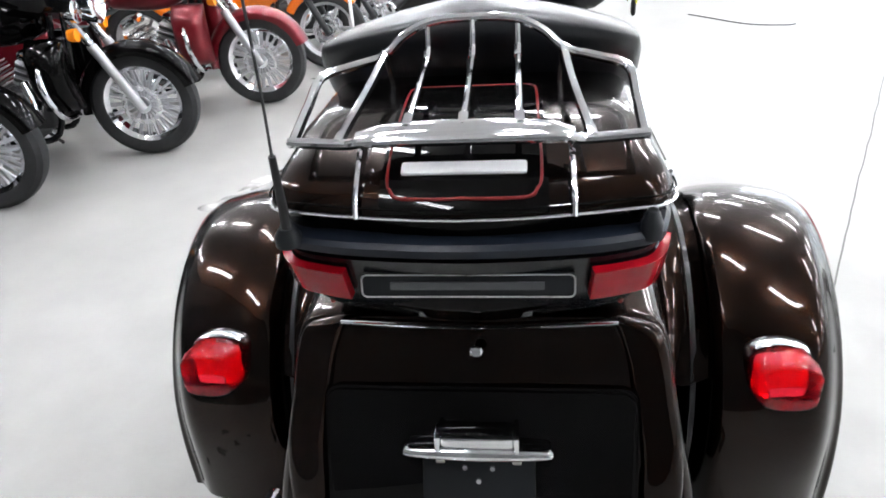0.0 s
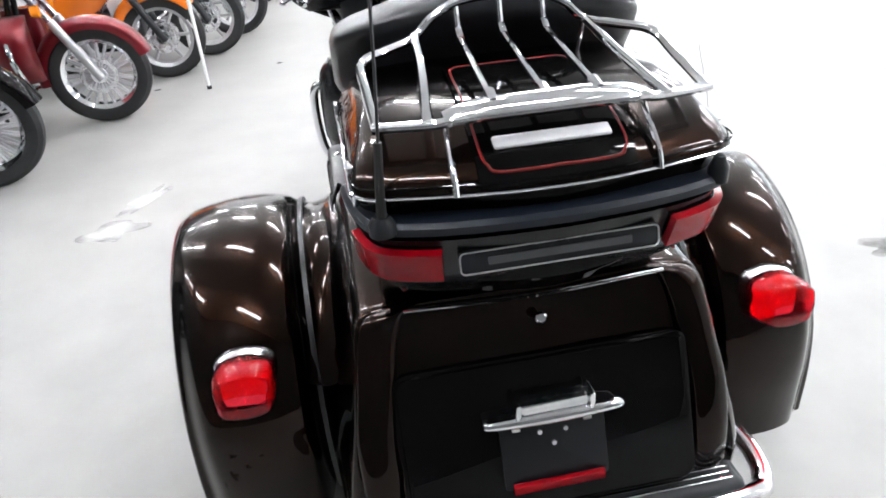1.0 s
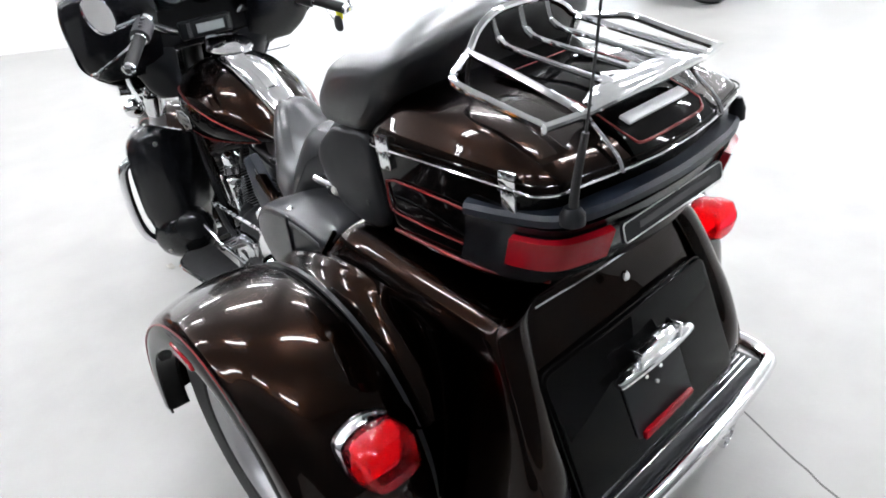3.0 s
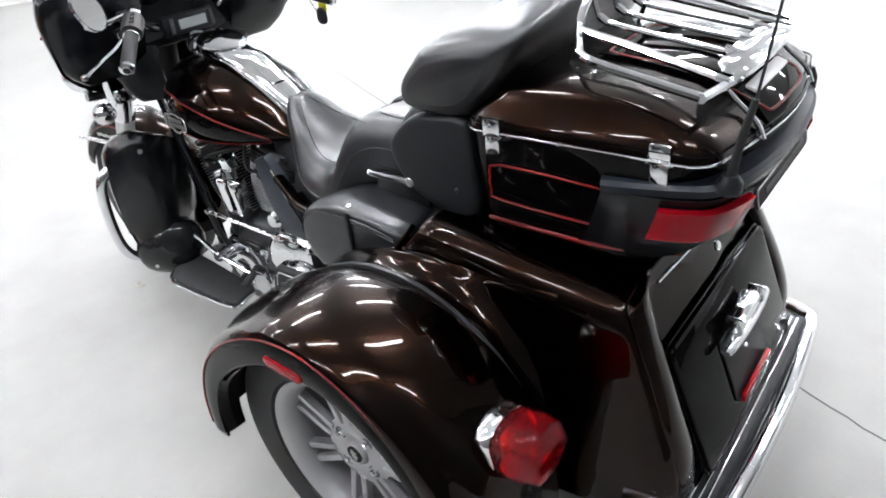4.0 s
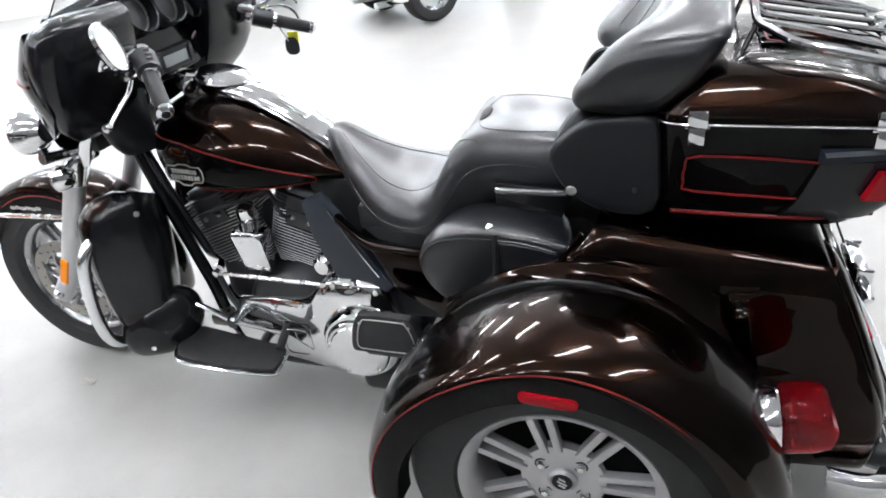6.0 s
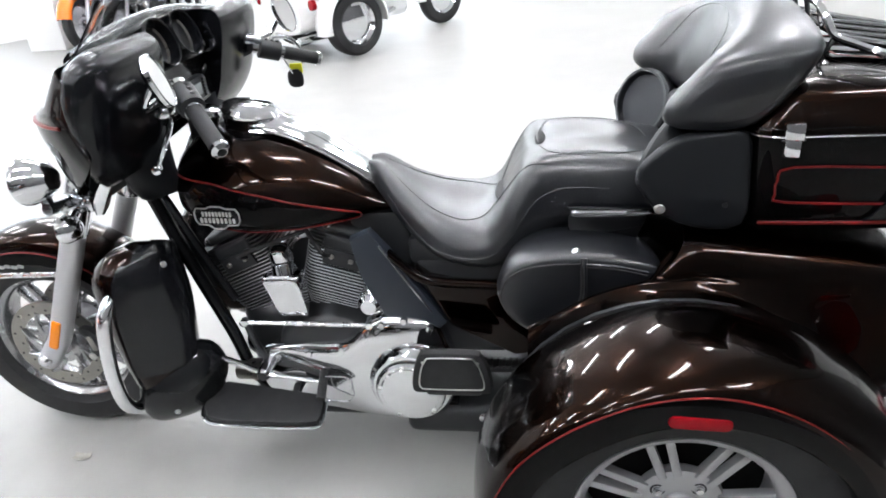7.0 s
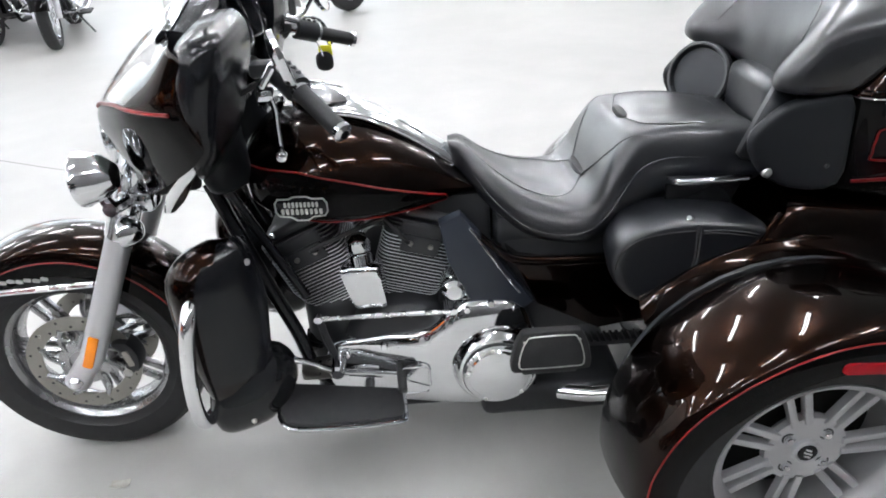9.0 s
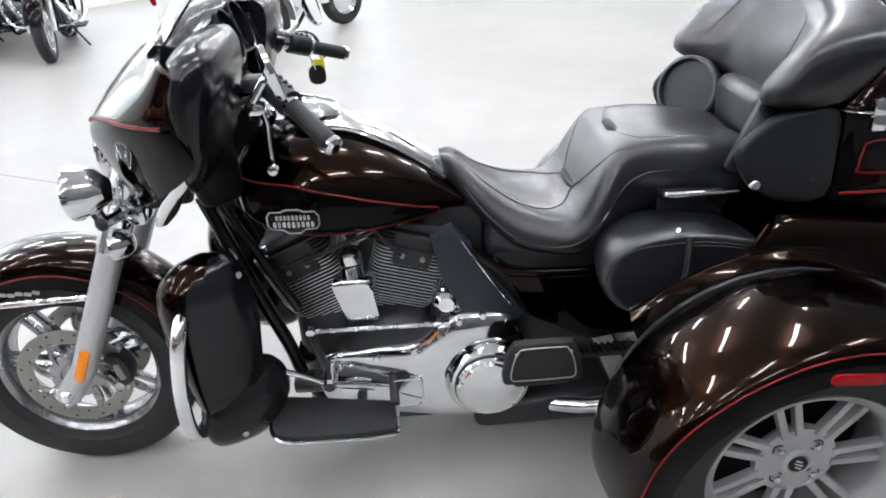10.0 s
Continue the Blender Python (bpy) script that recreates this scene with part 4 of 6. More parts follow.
def tank_half(y, hw, zt, zb):
    h = zt - zb
    return [Vector((x, y, z)) for x, z in ((0, zt), (-hw * 0.45, zt - h * 0.03), (-hw * 0.82, zt - h * 0.22), (-hw, zb + h * 0.45), (-hw * 0.93, zb + h * 0.12), (-hw * 0.5, zb), (0, zb))]


rings = []
for row in TANK:
    half = tank_half(*row)
    rings.append(half + [Vector((-p.x, p.y, p.z)) for p in reversed(half[1:-1])])
tank = part("fuel_tank", skin(rings, 4, 4), M_PAINT, trike, "brown metallic fuel tank", 60)


tank_shape = BVHTree.FromPolygons([v.co for v in tank.data.vertices], [tuple(p.vertices) for p in tank.data.polygons])


def tank_side(y, z, out=0.0):
    """A place on the tank's left side."""
    p = tank_shape.ray_cast(Vector((-1, y, z)), Vector((1, 0, 0)))
    return p[0] + p[1] * out


def flank_top(y):
    return float(np.interp(y, [0.71, 0.82, 0.93, 1.05, 1.17], [0.757, 0.797, 0.835, 0.866, 0.872]))


def flank_low(y):
    return float(np.interp(y, [0.71, 0.74, 0.86, 1.0, 1.17], [0.745, 0.741, 0.737, 0.734, 0.79]))


for s in (-1, 1):
    def on(p):
        return Vector((p.x * -s, p.y, p.z))
    flank = []
    for i in range(25):
        y = 1.165 - 0.452 * i / 24
        zt, zb = flank_top(y), flank_low(y)
        flank.append([on(tank_side(y, zt + (zb - zt) * k / 8, 0.0016)) for k in range(9)])
    part("tank_flank", solid(grid_mesh(flank, False), 0.001), M_BLACK, tank, "black tank flank", 60)
    line = [on(tank_side(y, flank_top(y), 0.0022)) for y in np.linspace(1.16, 0.716, 16)] + [on(tank_side(y, flank_low(y), 0.0022)) for y in np.linspace(0.716, 1.04, 12)]
    part("pinstripe", tube(line, 0.0024, 3, 6), M_REDLINE, tank, "red pinstripe")
    # shield-shaped tank badge: silver frame, black field and raised bars
    c = on(tank_side(1.046, 0.785, 0.001))
    mb = Matrix.Translation(c) @ Matrix(((0, 0, s, 0), (1, 0, 0, 0), (0, 1, 0, 0), (0, 0, 0, 1))) @ pose(0, 0, 0, 0, 5, 0)
    shield = [(x * 0.93, y * 0.92) for x, y in [(-0.064, 0.014), (-0.056, 0.026), (-0.028, 0.026), (-0.016, 0.032), (0.016, 0.032), (0.028, 0.026), (0.056, 0.026), (0.064, 0.014), (0.064, -0.008), (0.056, -0.02), (0.028, -0.022), (0.014, -0.032), (-0.014, -0.032), (-0.028, -0.022), (-0.056, -0.02), (-0.064, -0.008)]]
    bd = part("tank_badge", plate(shield, 0.006, mb, 0.001), M_GLOSSP, tank, "black shield badge with silver frame")
    part("badge_frame", tube([mb @ Vector((x, y, 0.0065)) for x, y in shield], 0.002, 1, 6, True, False), M_SILVER, bd)
    for y, w_, h_ in ((0.0095, 0.082, 0.0125), (-0.0075, 0.098, 0.0135)):
        n = 9
        for k in range(n):
            x = -w_ / 2 + w_ * (k + 0.5) / n
            part("raised_bar", plate(rrect(w_ / n * 0.62, h_, 0.0015, 1), 0.002, mb @ pose(x, y, 0.006)), M_SILVER, bd)

# chrome console and filler cap
con = []
for y, hw, z in ((1.03, 0.03, 0.957), (0.98, 0.056, 0.965), (0.9, 0.056, 0.945), (0.82, 0.05, 0.905), (0.74, 0.044, 0.85), (0.69, 0.038, 0.815)):
    con.append([(-hw, y, z - 0.012), (-hw * 0.95, y, z + 0.008), (-hw * 0.5, y, z + 0.016), (0, y, z + 0.017), (hw * 0.5, y, z + 0.016), (hw * 0.95, y, z + 0.008), (hw, y, z - 0.012), (0, y, z - 0.02)])
console = part("tank_console", skin(con, 3, 4), M_CHROME, trike, "chrome tank console", 40)
part("console_panel", skin([[(-0.022, y, z), (0, y, z + 0.004), (0.022, y, z), (0, y, z - 0.006)] for y, z in ((0.92, 0.966), (0.84, 0.934), (0.76, 0.884))], 3, 3), M_CHROME, console)
for s in (-1, 1):
    part("console_trim", tube([(0.062 * s, 0.98, 0.955), (0.06 * s, 0.9, 0.94), (0.054 * s, 0.8, 0.886), (0.044 * s, 0.69, 0.805)], 0.004, 4, 8), M_CHROME, console)
part("fuel_cap", lathe([(0.062, -0.03), (0.066, -0.012), (0.074, 0.0), (0.074, 0.008), (0.066, 0.016), (0.03, 0.022), (0, 0.023)], (0.002, 1.0, 0.985), (0, -0.25, 1), 32), M_CHROME, console, "round chrome filler cap")
part("ignition_switch", lathe([(0.03, -0.03), (0.032, 0.0), (0.026, 0.012), (0.01, 0.016), (0, 0.016)], (0.0, 1.11, 0.99), (0, -0.4, 1), 20), M_CHROME, console, "chrome ignition switch")

# front wheel
c, fw = wheel((-0.012, 1.72, 0.318), 0.318, 0.135, 0.228, "front_wheel", "front wheel with black tyre and silver spokes")
part("rim", lathe([(0.196, 0.03), (0.205, 0.045), (0.226, 0.056), (0.231, 0.052), (0.22, 0.03), (0.21, 0.0), (0.22, -0.03), (0.231, -0.052), (0.226, -0.056), (0.205, -0.045), (0.196, -0.03)], c, (-1, 0, 0), 56, True), M_CAST, fw, "silver rim")
spokes(c, -1, 0.05, 0.205, 0.02, 7, fw, 0.1, 0.008, M_CAST)
part("hub", lathe([(0, -0.07), (0.055, -0.07), (0.055, -0.02), (0.065, 0.0), (0.055, 0.02), (0.055, 0.07), (0, 0.07)], c, (-1, 0, 0), 28), M_ALU, fw)
for s in (-1, 1):
    disc = lathe([(0.108, 0.0), (0.15, 0.0), (0.15, 0.005), (0.108, 0.005)], c + Vector((0.072 * s, 0, 0)), (s, 0, 0), 48, True)
    di = part("brake_disc", disc, M_STEEL, fw, "steel brake disc")
    for k in range(8):
        q = 2 * math.pi * k / 8
        d0, d1 = Vector((0, math.cos(q), math.sin(q))), Vector((0, math.cos(q + 0.5), math.sin(q + 0.5)))
        part("carrier_arm", tube([c + Vector((0.074 * s, 0, 0)) + d0 * 0.055, c + Vector((0.0745 * s, 0, 0)) + (d0 + d1).normalized() * 0.088, c + Vector((0.075 * s, 0, 0)) + d1 * 0.115], 0.008, 3, 6), M_CAST, di)
    part("carrier_ring", lathe([(0.04, 0.0), (0.068, 0.0), (0.068, 0.006), (0.04, 0.008)], c + Vector((0.07 * s, 0, 0)), (s, 0, 0), 32, True), M_CAST, di)
    for k in range(24):
        q, r = 2 * math.pi * k / 24, (0.12, 0.138)[k % 2]
        part("drill_hole", lathe([(0.0042, 0), (0.0042, 0.0058), (0, 0.0058)], c + Vector((0.072 * s, r * math.cos(q), r * math.sin(q))), (s, 0, 0), 6), M_ENGINE, di)
    cal = plate([(-0.05, -0.02), (-0.045, 0.02), (0.0, 0.034), (0.045, 0.02), (0.05, -0.02), (0, -0.005)], 0.05, side_plane(0.06 * s, s) @ pose(1.72 - 0.122, 0.317 + 0.02, 0, 0, 0, 80), 0.008, 2)
    cl = part("brake_caliper", cal, M_ENGINE, trike, "black brake caliper")
    part("caliper_badge", plate(rrect(0.05, 0.016, 0.004), 0.003, side_plane(0.11 * s, s) @ pose(1.72 - 0.13, 0.337, 0, 0, 0, 80)), M_STEEL, cl)
    bolt((0.108 * s, 1.603, 0.29), (s, 0, 0), 0.012, 0.006, M_SILVER, cl)
    # fork
    leg = part("fork_leg", tube([(0.135 * s, 1.73, 0.29), (0.135 * s, 1.695, 0.335), (0.135 * s, 1.665, 0.37), (0.135 * s, 1.488, 0.735)], 0.031, 1, 22, smooth=False), M_FORK, trike, "satin silver fork slider")
    part("axle_nut", lathe([(0.018, 0), (0.018, 0.02), (0.01, 0.03), (0.0, 0.031)], (0.15 * s, 1.712, 0.313), (s, 0, 0), 14), M_CHROME, leg)
    part("fork_cover", tube([(0.135 * s, 1.495, 0.72), (0.135 * s, 1.43, 0.855), (0.135 * s, 1.36, 1.0)], 0.037, 1, 22, smooth=False), M_CHROME, leg, "chrome fork cover")
    part("fork_reflector", plate(rrect(0.1, 0.026, 0.006), 0.008, side_plane(0.163 * s, s) @ pose(1.648, 0.405, 0, 0, 0, 115), 0.003), M_AMBER, leg, "amber reflector")

# front fender
FFC = (1.72, 0.317)
FF = [(-0.09, 0.275), (-0.092, 0.32), (-0.082, 0.352), (-0.05, 0.369), (0, 0.375), (0.05, 0.369), (0.082, 0.352), (0.092, 0.32), (0.09, 0.275)]


def ff_ring(a):
    drop = 0.0
    return [polar(x, (r - drop) if r > 0.3 else r - drop + 0.035 * max(0, 50 - a) / 50, a, FFC) for x, r in FF]


ff = part("front_fender", solid(skin([ff_ring(a) for a in (22, 30, 42, 54, 66, 78, 90, 102, 114, 126, 138, 150, 162, 174, 186, 192)], 3, 2, False), 0.004), M_PAINT, trike, "brown metallic front fender", 60)
for s in (-1, 1):
    panel = [[polar((0.0925 + 0.0015) * s, 0.28 + 0.036 * k / 3 + (0.03 * max(0, 50 - a) / 50), a, FFC) for k in range(4)] for a in range(28, 190, 6)]
    part("side_panel", solid(grid_mesh(panel, False), 0.0015), M_BLACK, ff, "black fender flank")
    part("pinstripe", tube([polar(0.0935 * s, 0.318, a, FFC) for a in range(58, 188, 8)], 0.0022, 2, 6), M_REDLINE, ff, "red pinstripe")
    part("fender_trim", tube([(0.1 * s, 2.0, 0.552), (0.104 * s, 1.85, 0.564), (0.106 * s, 1.6, 0.572)], 0.008, 3, 8), M_POLISH, ff, "chrome side trim")
    for k in range(6):
        part("script_bar", plate(rrect(0.018, 0.009, 0.003, 2), 0.003, side_plane(0.0945 * s, s) @ pose(1.84 - 0.021 * k, 0.588 + 0.003 * (k % 2), 0, 0, 0, 12)), M_SILVER, ff)
part("fender_tip", tube([(-0.06, 2.06, 0.46), (0, 2.075, 0.457), (0.06, 2.06, 0.46)], 0.006, 4, 8), M_CHROME, ff, "chrome fender tip")

# headlamp, passing lamps, indicators
def lamp_ball(name, c, r, label, parent, deep=1.0):
    c = Vector(c)
    ob = part(name, lathe([(0, -r * 1.15 * deep), (r * 0.5, -r * 1.0 * deep), (r * 0.85, -r * 0.55 * deep), (r, 0.0), (r * 1.06, r * 0.12), (r * 1.06, r * 0.3), (r * 0.95, r * 0.38), (r * 0.9, r * 0.3), (r * 0.5, r * 0.05), (0, -r * 0.05)], c, (0, 1, -0.05), 36), M_CHROME, parent, label)
    part("lamp_glass", lathe([(r * 0.93, r * 0.3), (r * 0.6, r * 0.42), (0, r * 0.47), (0, r * 0.42), (r * 0.6, r * 0.37), (r * 0.9, r * 0.26)], c, (0, 1, -0.05), 36, True), M_GLASS, ob)
    return ob


lamp_ball("headlamp", (0, 1.46, 0.93), 0.09, "chrome headlamp", trike)
for s in (-1, 1):
    lamp_ball("passing_lamp", (0.232 * s, 1.475, 0.905), 0.056, "round chrome passing lamp", trike)
    sg = lamp_ball("turn_signal", (0.225 * s, 1.43, 0.772), 0.036, "chrome turn signal", trike, 0.8)
    part("stem", tube([(0.19 * s, 1.425, 0.8), (0.225 * s, 1.425, 0.785)], 0.012, 1, 8, smooth=False), M_CHROME, sg)
part("light_bar", tube([(-0.26, 1.44, 0.84), (-0.15, 1.43, 0.825), (0, 1.44, 0.82), (0.15, 1.43, 0.825), (0.26, 1.44, 0.84)], 0.016, 5, 10), M_CHROME, trike, "chrome lamp bar")
for s in (-1, 1):
    part("lamp_post", tube([(0.245 * s, 1.44, 0.838), (0.24 * s, 1.455, 0.87)], 0.014, 1, 10, smooth=False), M_CHROME, trike)
    part("fork_bracket", box((0.155 * s, 1.415, 0.82), (0.07, 0.08, 0.05), 0.012), M_CHROME, trike)
    part("fairing_bracket", skin([[(x * s, y - w, z), ((x + 0.006) * s, y, z), (x * s, y + w, z), ((x - 0.01) * s, y, z)] for x, y, z, w in ((0.235, 1.325, 0.815, 0.012), (0.25, 1.3, 0.85, 0.022), (0.268, 1.265, 0.9, 0.02), (0.28, 1.235, 0.95, 0.016), (0.285, 1.222, 0.97, 0.008))], 3, 3), M_CHROME, trike, "chrome fairing bracket")
part("triple_clamp", box((0, 1.4, 0.84), (0.3, 0.1, 0.05), 0.015), M_ENGINE, trike, "black triple clamp")
part("triple_clamp", box((0, 1.33, 1.0), (0.3, 0.09, 0.04), 0.015), M_ENGINE, trike, "black triple clamp")
part("steering_neck", tube([(0, 1.3, 1.02), (0, 1.36, 0.78)], 0.036, 1, 16, smooth=False), M_ENGINE, trike)

# fairing: glossy outer shell, flat black inner shell
OUT = ((-0.428, 1.165, 1.02, 1.185, 1.1, 1.165, 1.17), (-0.405, 1.205, 0.985, 1.24, 1.1, 1.195, 1.19), (-0.34, 1.285, 0.93, 1.318, 1.08, 1.22, 1.188), (-0.24, 1.362, 0.875, 1.398, 1.05, 1.255, 1.196),
       (-0.15, 1.405, 0.85, 1.455, 1.02, 1.272, 1.203), (-0.06, 1.43, 0.83, 1.488, 1.0, 1.285, 1.21), (0, 1.432, 0.82, 1.494, 1.0, 1.288, 1.21))
rings = []
for x, yb, zb, ym, zm, yt, zt in OUT:
    rings.append([Vector(p) for p in ((x, yb - 0.008, zb), (x, yb, zb + 0.01), (x, yb + (ym - yb) * 0.6, zb + (zm - zb) * 0.5), (x, ym, zm), (x, ym + (yt - ym) * 0.45, zm + (zt - zm) * 0.55), (x, yt, zt), (x, yt - 0.01, zt), (x, ym - 0.022, zm + 0.02))])
rings += [[Vector((-p.x, p.y, p.z)) for p in r] for r in reversed(rings[:-1])]
fair = part("fairing", skin(rings, 6, 6), M_PAINT, trike, "gloss dark brown batwing fairing", 60)
fair_shape = BVHTree.FromPolygons([v.co for v in fair.data.vertices], [tuple(p.vertices) for p in fair.data.polygons])


def fair_line(x):
    """The height at which brown meets black on the fairing."""
    return float(np.interp(abs(x), [0, 0.1, 0.2, 0.3, 0.43], [0.995, 1.02, 1.055, 1.078, 1.087]))


fair.data.materials.append(M_BLACK)
for f in fair.data.polygons:
    if f.center.z < fair_line(f.center.x):
        f.material_index = 1
for s in (-1, 1):
    line = []
    for x in np.linspace(0.01, 0.42, 18):
        p = fair_shape.ray_cast(Vector((x * s, 3, fair_line(x))), Vector((0, -1, 0)))
        line.append(p[0] + p[1] * 0.001)
    part("pinstripe", tube(line, 0.0042, 3, 6), M_REDLINE, fair, "red pinstripe")
    # slices from below upwards: height, front and rear edge, outer side
    wing = []
    for z, yf, yr, x in ((0.93, 1.215, 1.185, 0.345), (0.97, 1.212, 1.155, 0.395), (1.02, 1.208, 1.13, 0.422), (1.07, 1.21, 1.115, 0.43), (1.12, 1.212, 1.1, 0.436), (1.16, 1.204, 1.092, 0.434), (1.19, 1.195, 1.092, 0.424), (1.207, 1.18, 1.1, 0.4), (1.218, 1.165, 1.115, 0.365)):
        ring = []
        for k in range(15):
            q = radians(90 - 180 * k / 14)
            ex = 0.2 + (x - 0.2) * max(0.0, math.cos(q)) ** 0.5
            ey = (yf + yr) / 2 + 0.5 * (yf - yr) * math.copysign(abs(math.sin(q)) ** 0.75, math.sin(q))
            ring.append(Vector((ex * s, ey, z)))
        wing.append(ring + [Vector((0.16 * s, yr + 0.01, z)), Vector((0.16 * s, yf - 0.01, z))])
    inner = part("inner_fairing", skin(wing, 1, 4), M_SATIN, trike, "flat black inner fairing wing", 60)
    part("fairing_skirt", skin([[(a * s, y, z) for a, y in ((0.12, 1.24), (0.29 - k, 1.25), (0.31 - k, 1.21), (0.25 - k, 1.165), (0.12, 1.165))] for z, k in ((1.0, -0.05), (0.93, 0.06), (0.87, 0.09), (0.83, 0.12))], 3, 3), M_PLASTIC, trike, "black inner fairing skirt", 60)
# instrument panel
dash = []
for x in (-0.3, -0.2, -0.1, 0, 0.1, 0.2, 0.3):
    k = 1 - (x / 0.36) ** 2
    dash.append([(x, 1.2, 0.98), (x, 1.17 - 0.01 * k, 1.0), (x, 1.175, 1.08), (x, 1.185, 1.14 + 0.04 * k), (x, 1.155, 1.175 + 0.055 * k), (x, 1.19, 1.185 + 0.06 * k), (x, 1.24, 1.185 + 0.035 * k), (x, 1.25, 1.05)])
dsh = part("instrument_panel", skin(dash, 3, 4), M_GLOSSP, trike, "black instrument panel", 50)
for x, z, r in ((-0.085, 1.172, 0.052), (0.035, 1.172, 0.052), (-0.165, 1.13, 0.028), (0.125, 1.14, 0.03), (-0.245, 1.12, 0.056), (0.215, 1.15, 0.056)):
    g = part("gauge", lathe([(r * 1.12, -0.03), (r * 1.14, 0.03), (r * 1.1, 0.036), (r * 1.04, 0.034), (r * 0.97, 0.002), (0, 0.0)], (x, 1.165, z), (0, -1, 0.35), 28), M_SATIN, dsh, "round gauge with black hood")
    part("gauge_rim", lathe([(r * 0.9, 0.003), (r * 0.93, 0.009), (r * 0.97, 0.008), (r * 0.97, 0.003)], (x, 1.165, z), (0, -1, 0.35), 28, True), M_STEEL, g)
    part("gauge_face", lathe([(r * 0.9, 0.003), (0, 0.004)], (x, 1.165, z), (0, -1, 0.35), 28), M_ENGINE, g)
radio = part("radio", box((0.01, 1.165, 1.035), (0.19, 0.03, 0.06), 0.008, pose(0, 0, 0)), M_PLASTIC, dsh, "black radio with grey display")
part("display", box((0.02, 1.149, 1.035), (0.1, 0.004, 0.03), 0.001), M_SCREEN, radio, "grey display")
for k in range(6):
    part("button", box((-0.062 + 0.006 + 0.0 * k, 1.148, 1.015 + 0.008 * k), (0.014, 0.006, 0.006), 0.001), M_GREY, radio)
    part("button", box((0.088, 1.148, 1.015 + 0.008 * k), (0.014, 0.006, 0.006), 0.001), M_GREY, radio)
# windshield
ws = []
for x in (-0.3, -0.2, -0.1, 0, 0.1, 0.2, 0.3):
    k = 1 - (x / 0.34) ** 2
    ws.append([(x, 1.2 + 0.08 * k, 1.195 + 0.015 * k), (x, 1.15 + 0.08 * k, 1.25 + 0.03 * k), (x, 1.09 + 0.08 * k, 1.31 + 0.05 * k)])
w_ = part("windshield", solid(skin(ws, 3, 3, False), 0.004), M_GLASS, trike, "clear low windshield")
w_.visible_shadow = False

# chrome tube added for the light refracted in the windshield's edge
part("windshield_edge_glint", tube([(x, y - 0.004, z + 0.004) for x, y, z in [r[0] for r in ws]], 0.007, 4, 8), M_CHROME, trike, "chrome tube standing in for the bright refracting windshield edge")
# handlebar, controls, mirrors
hb = [(-0.27, 1.0, 1.076), (-0.235, 1.045, 1.092), (-0.19, 1.1, 1.085), (-0.11, 1.165, 1.045), (0, 1.19, 1.02), (0.13, 1.185, 1.05), (0.215, 1.165, 1.1), (0.27, 1.14, 1.118), (0.33, 1.095, 1.1), (0.376, 1.04, 1.057)]
bar_ = part("handlebar", tube(hb, 0.014, 6, 14), M_CHROME, trike, "chrome handlebar")
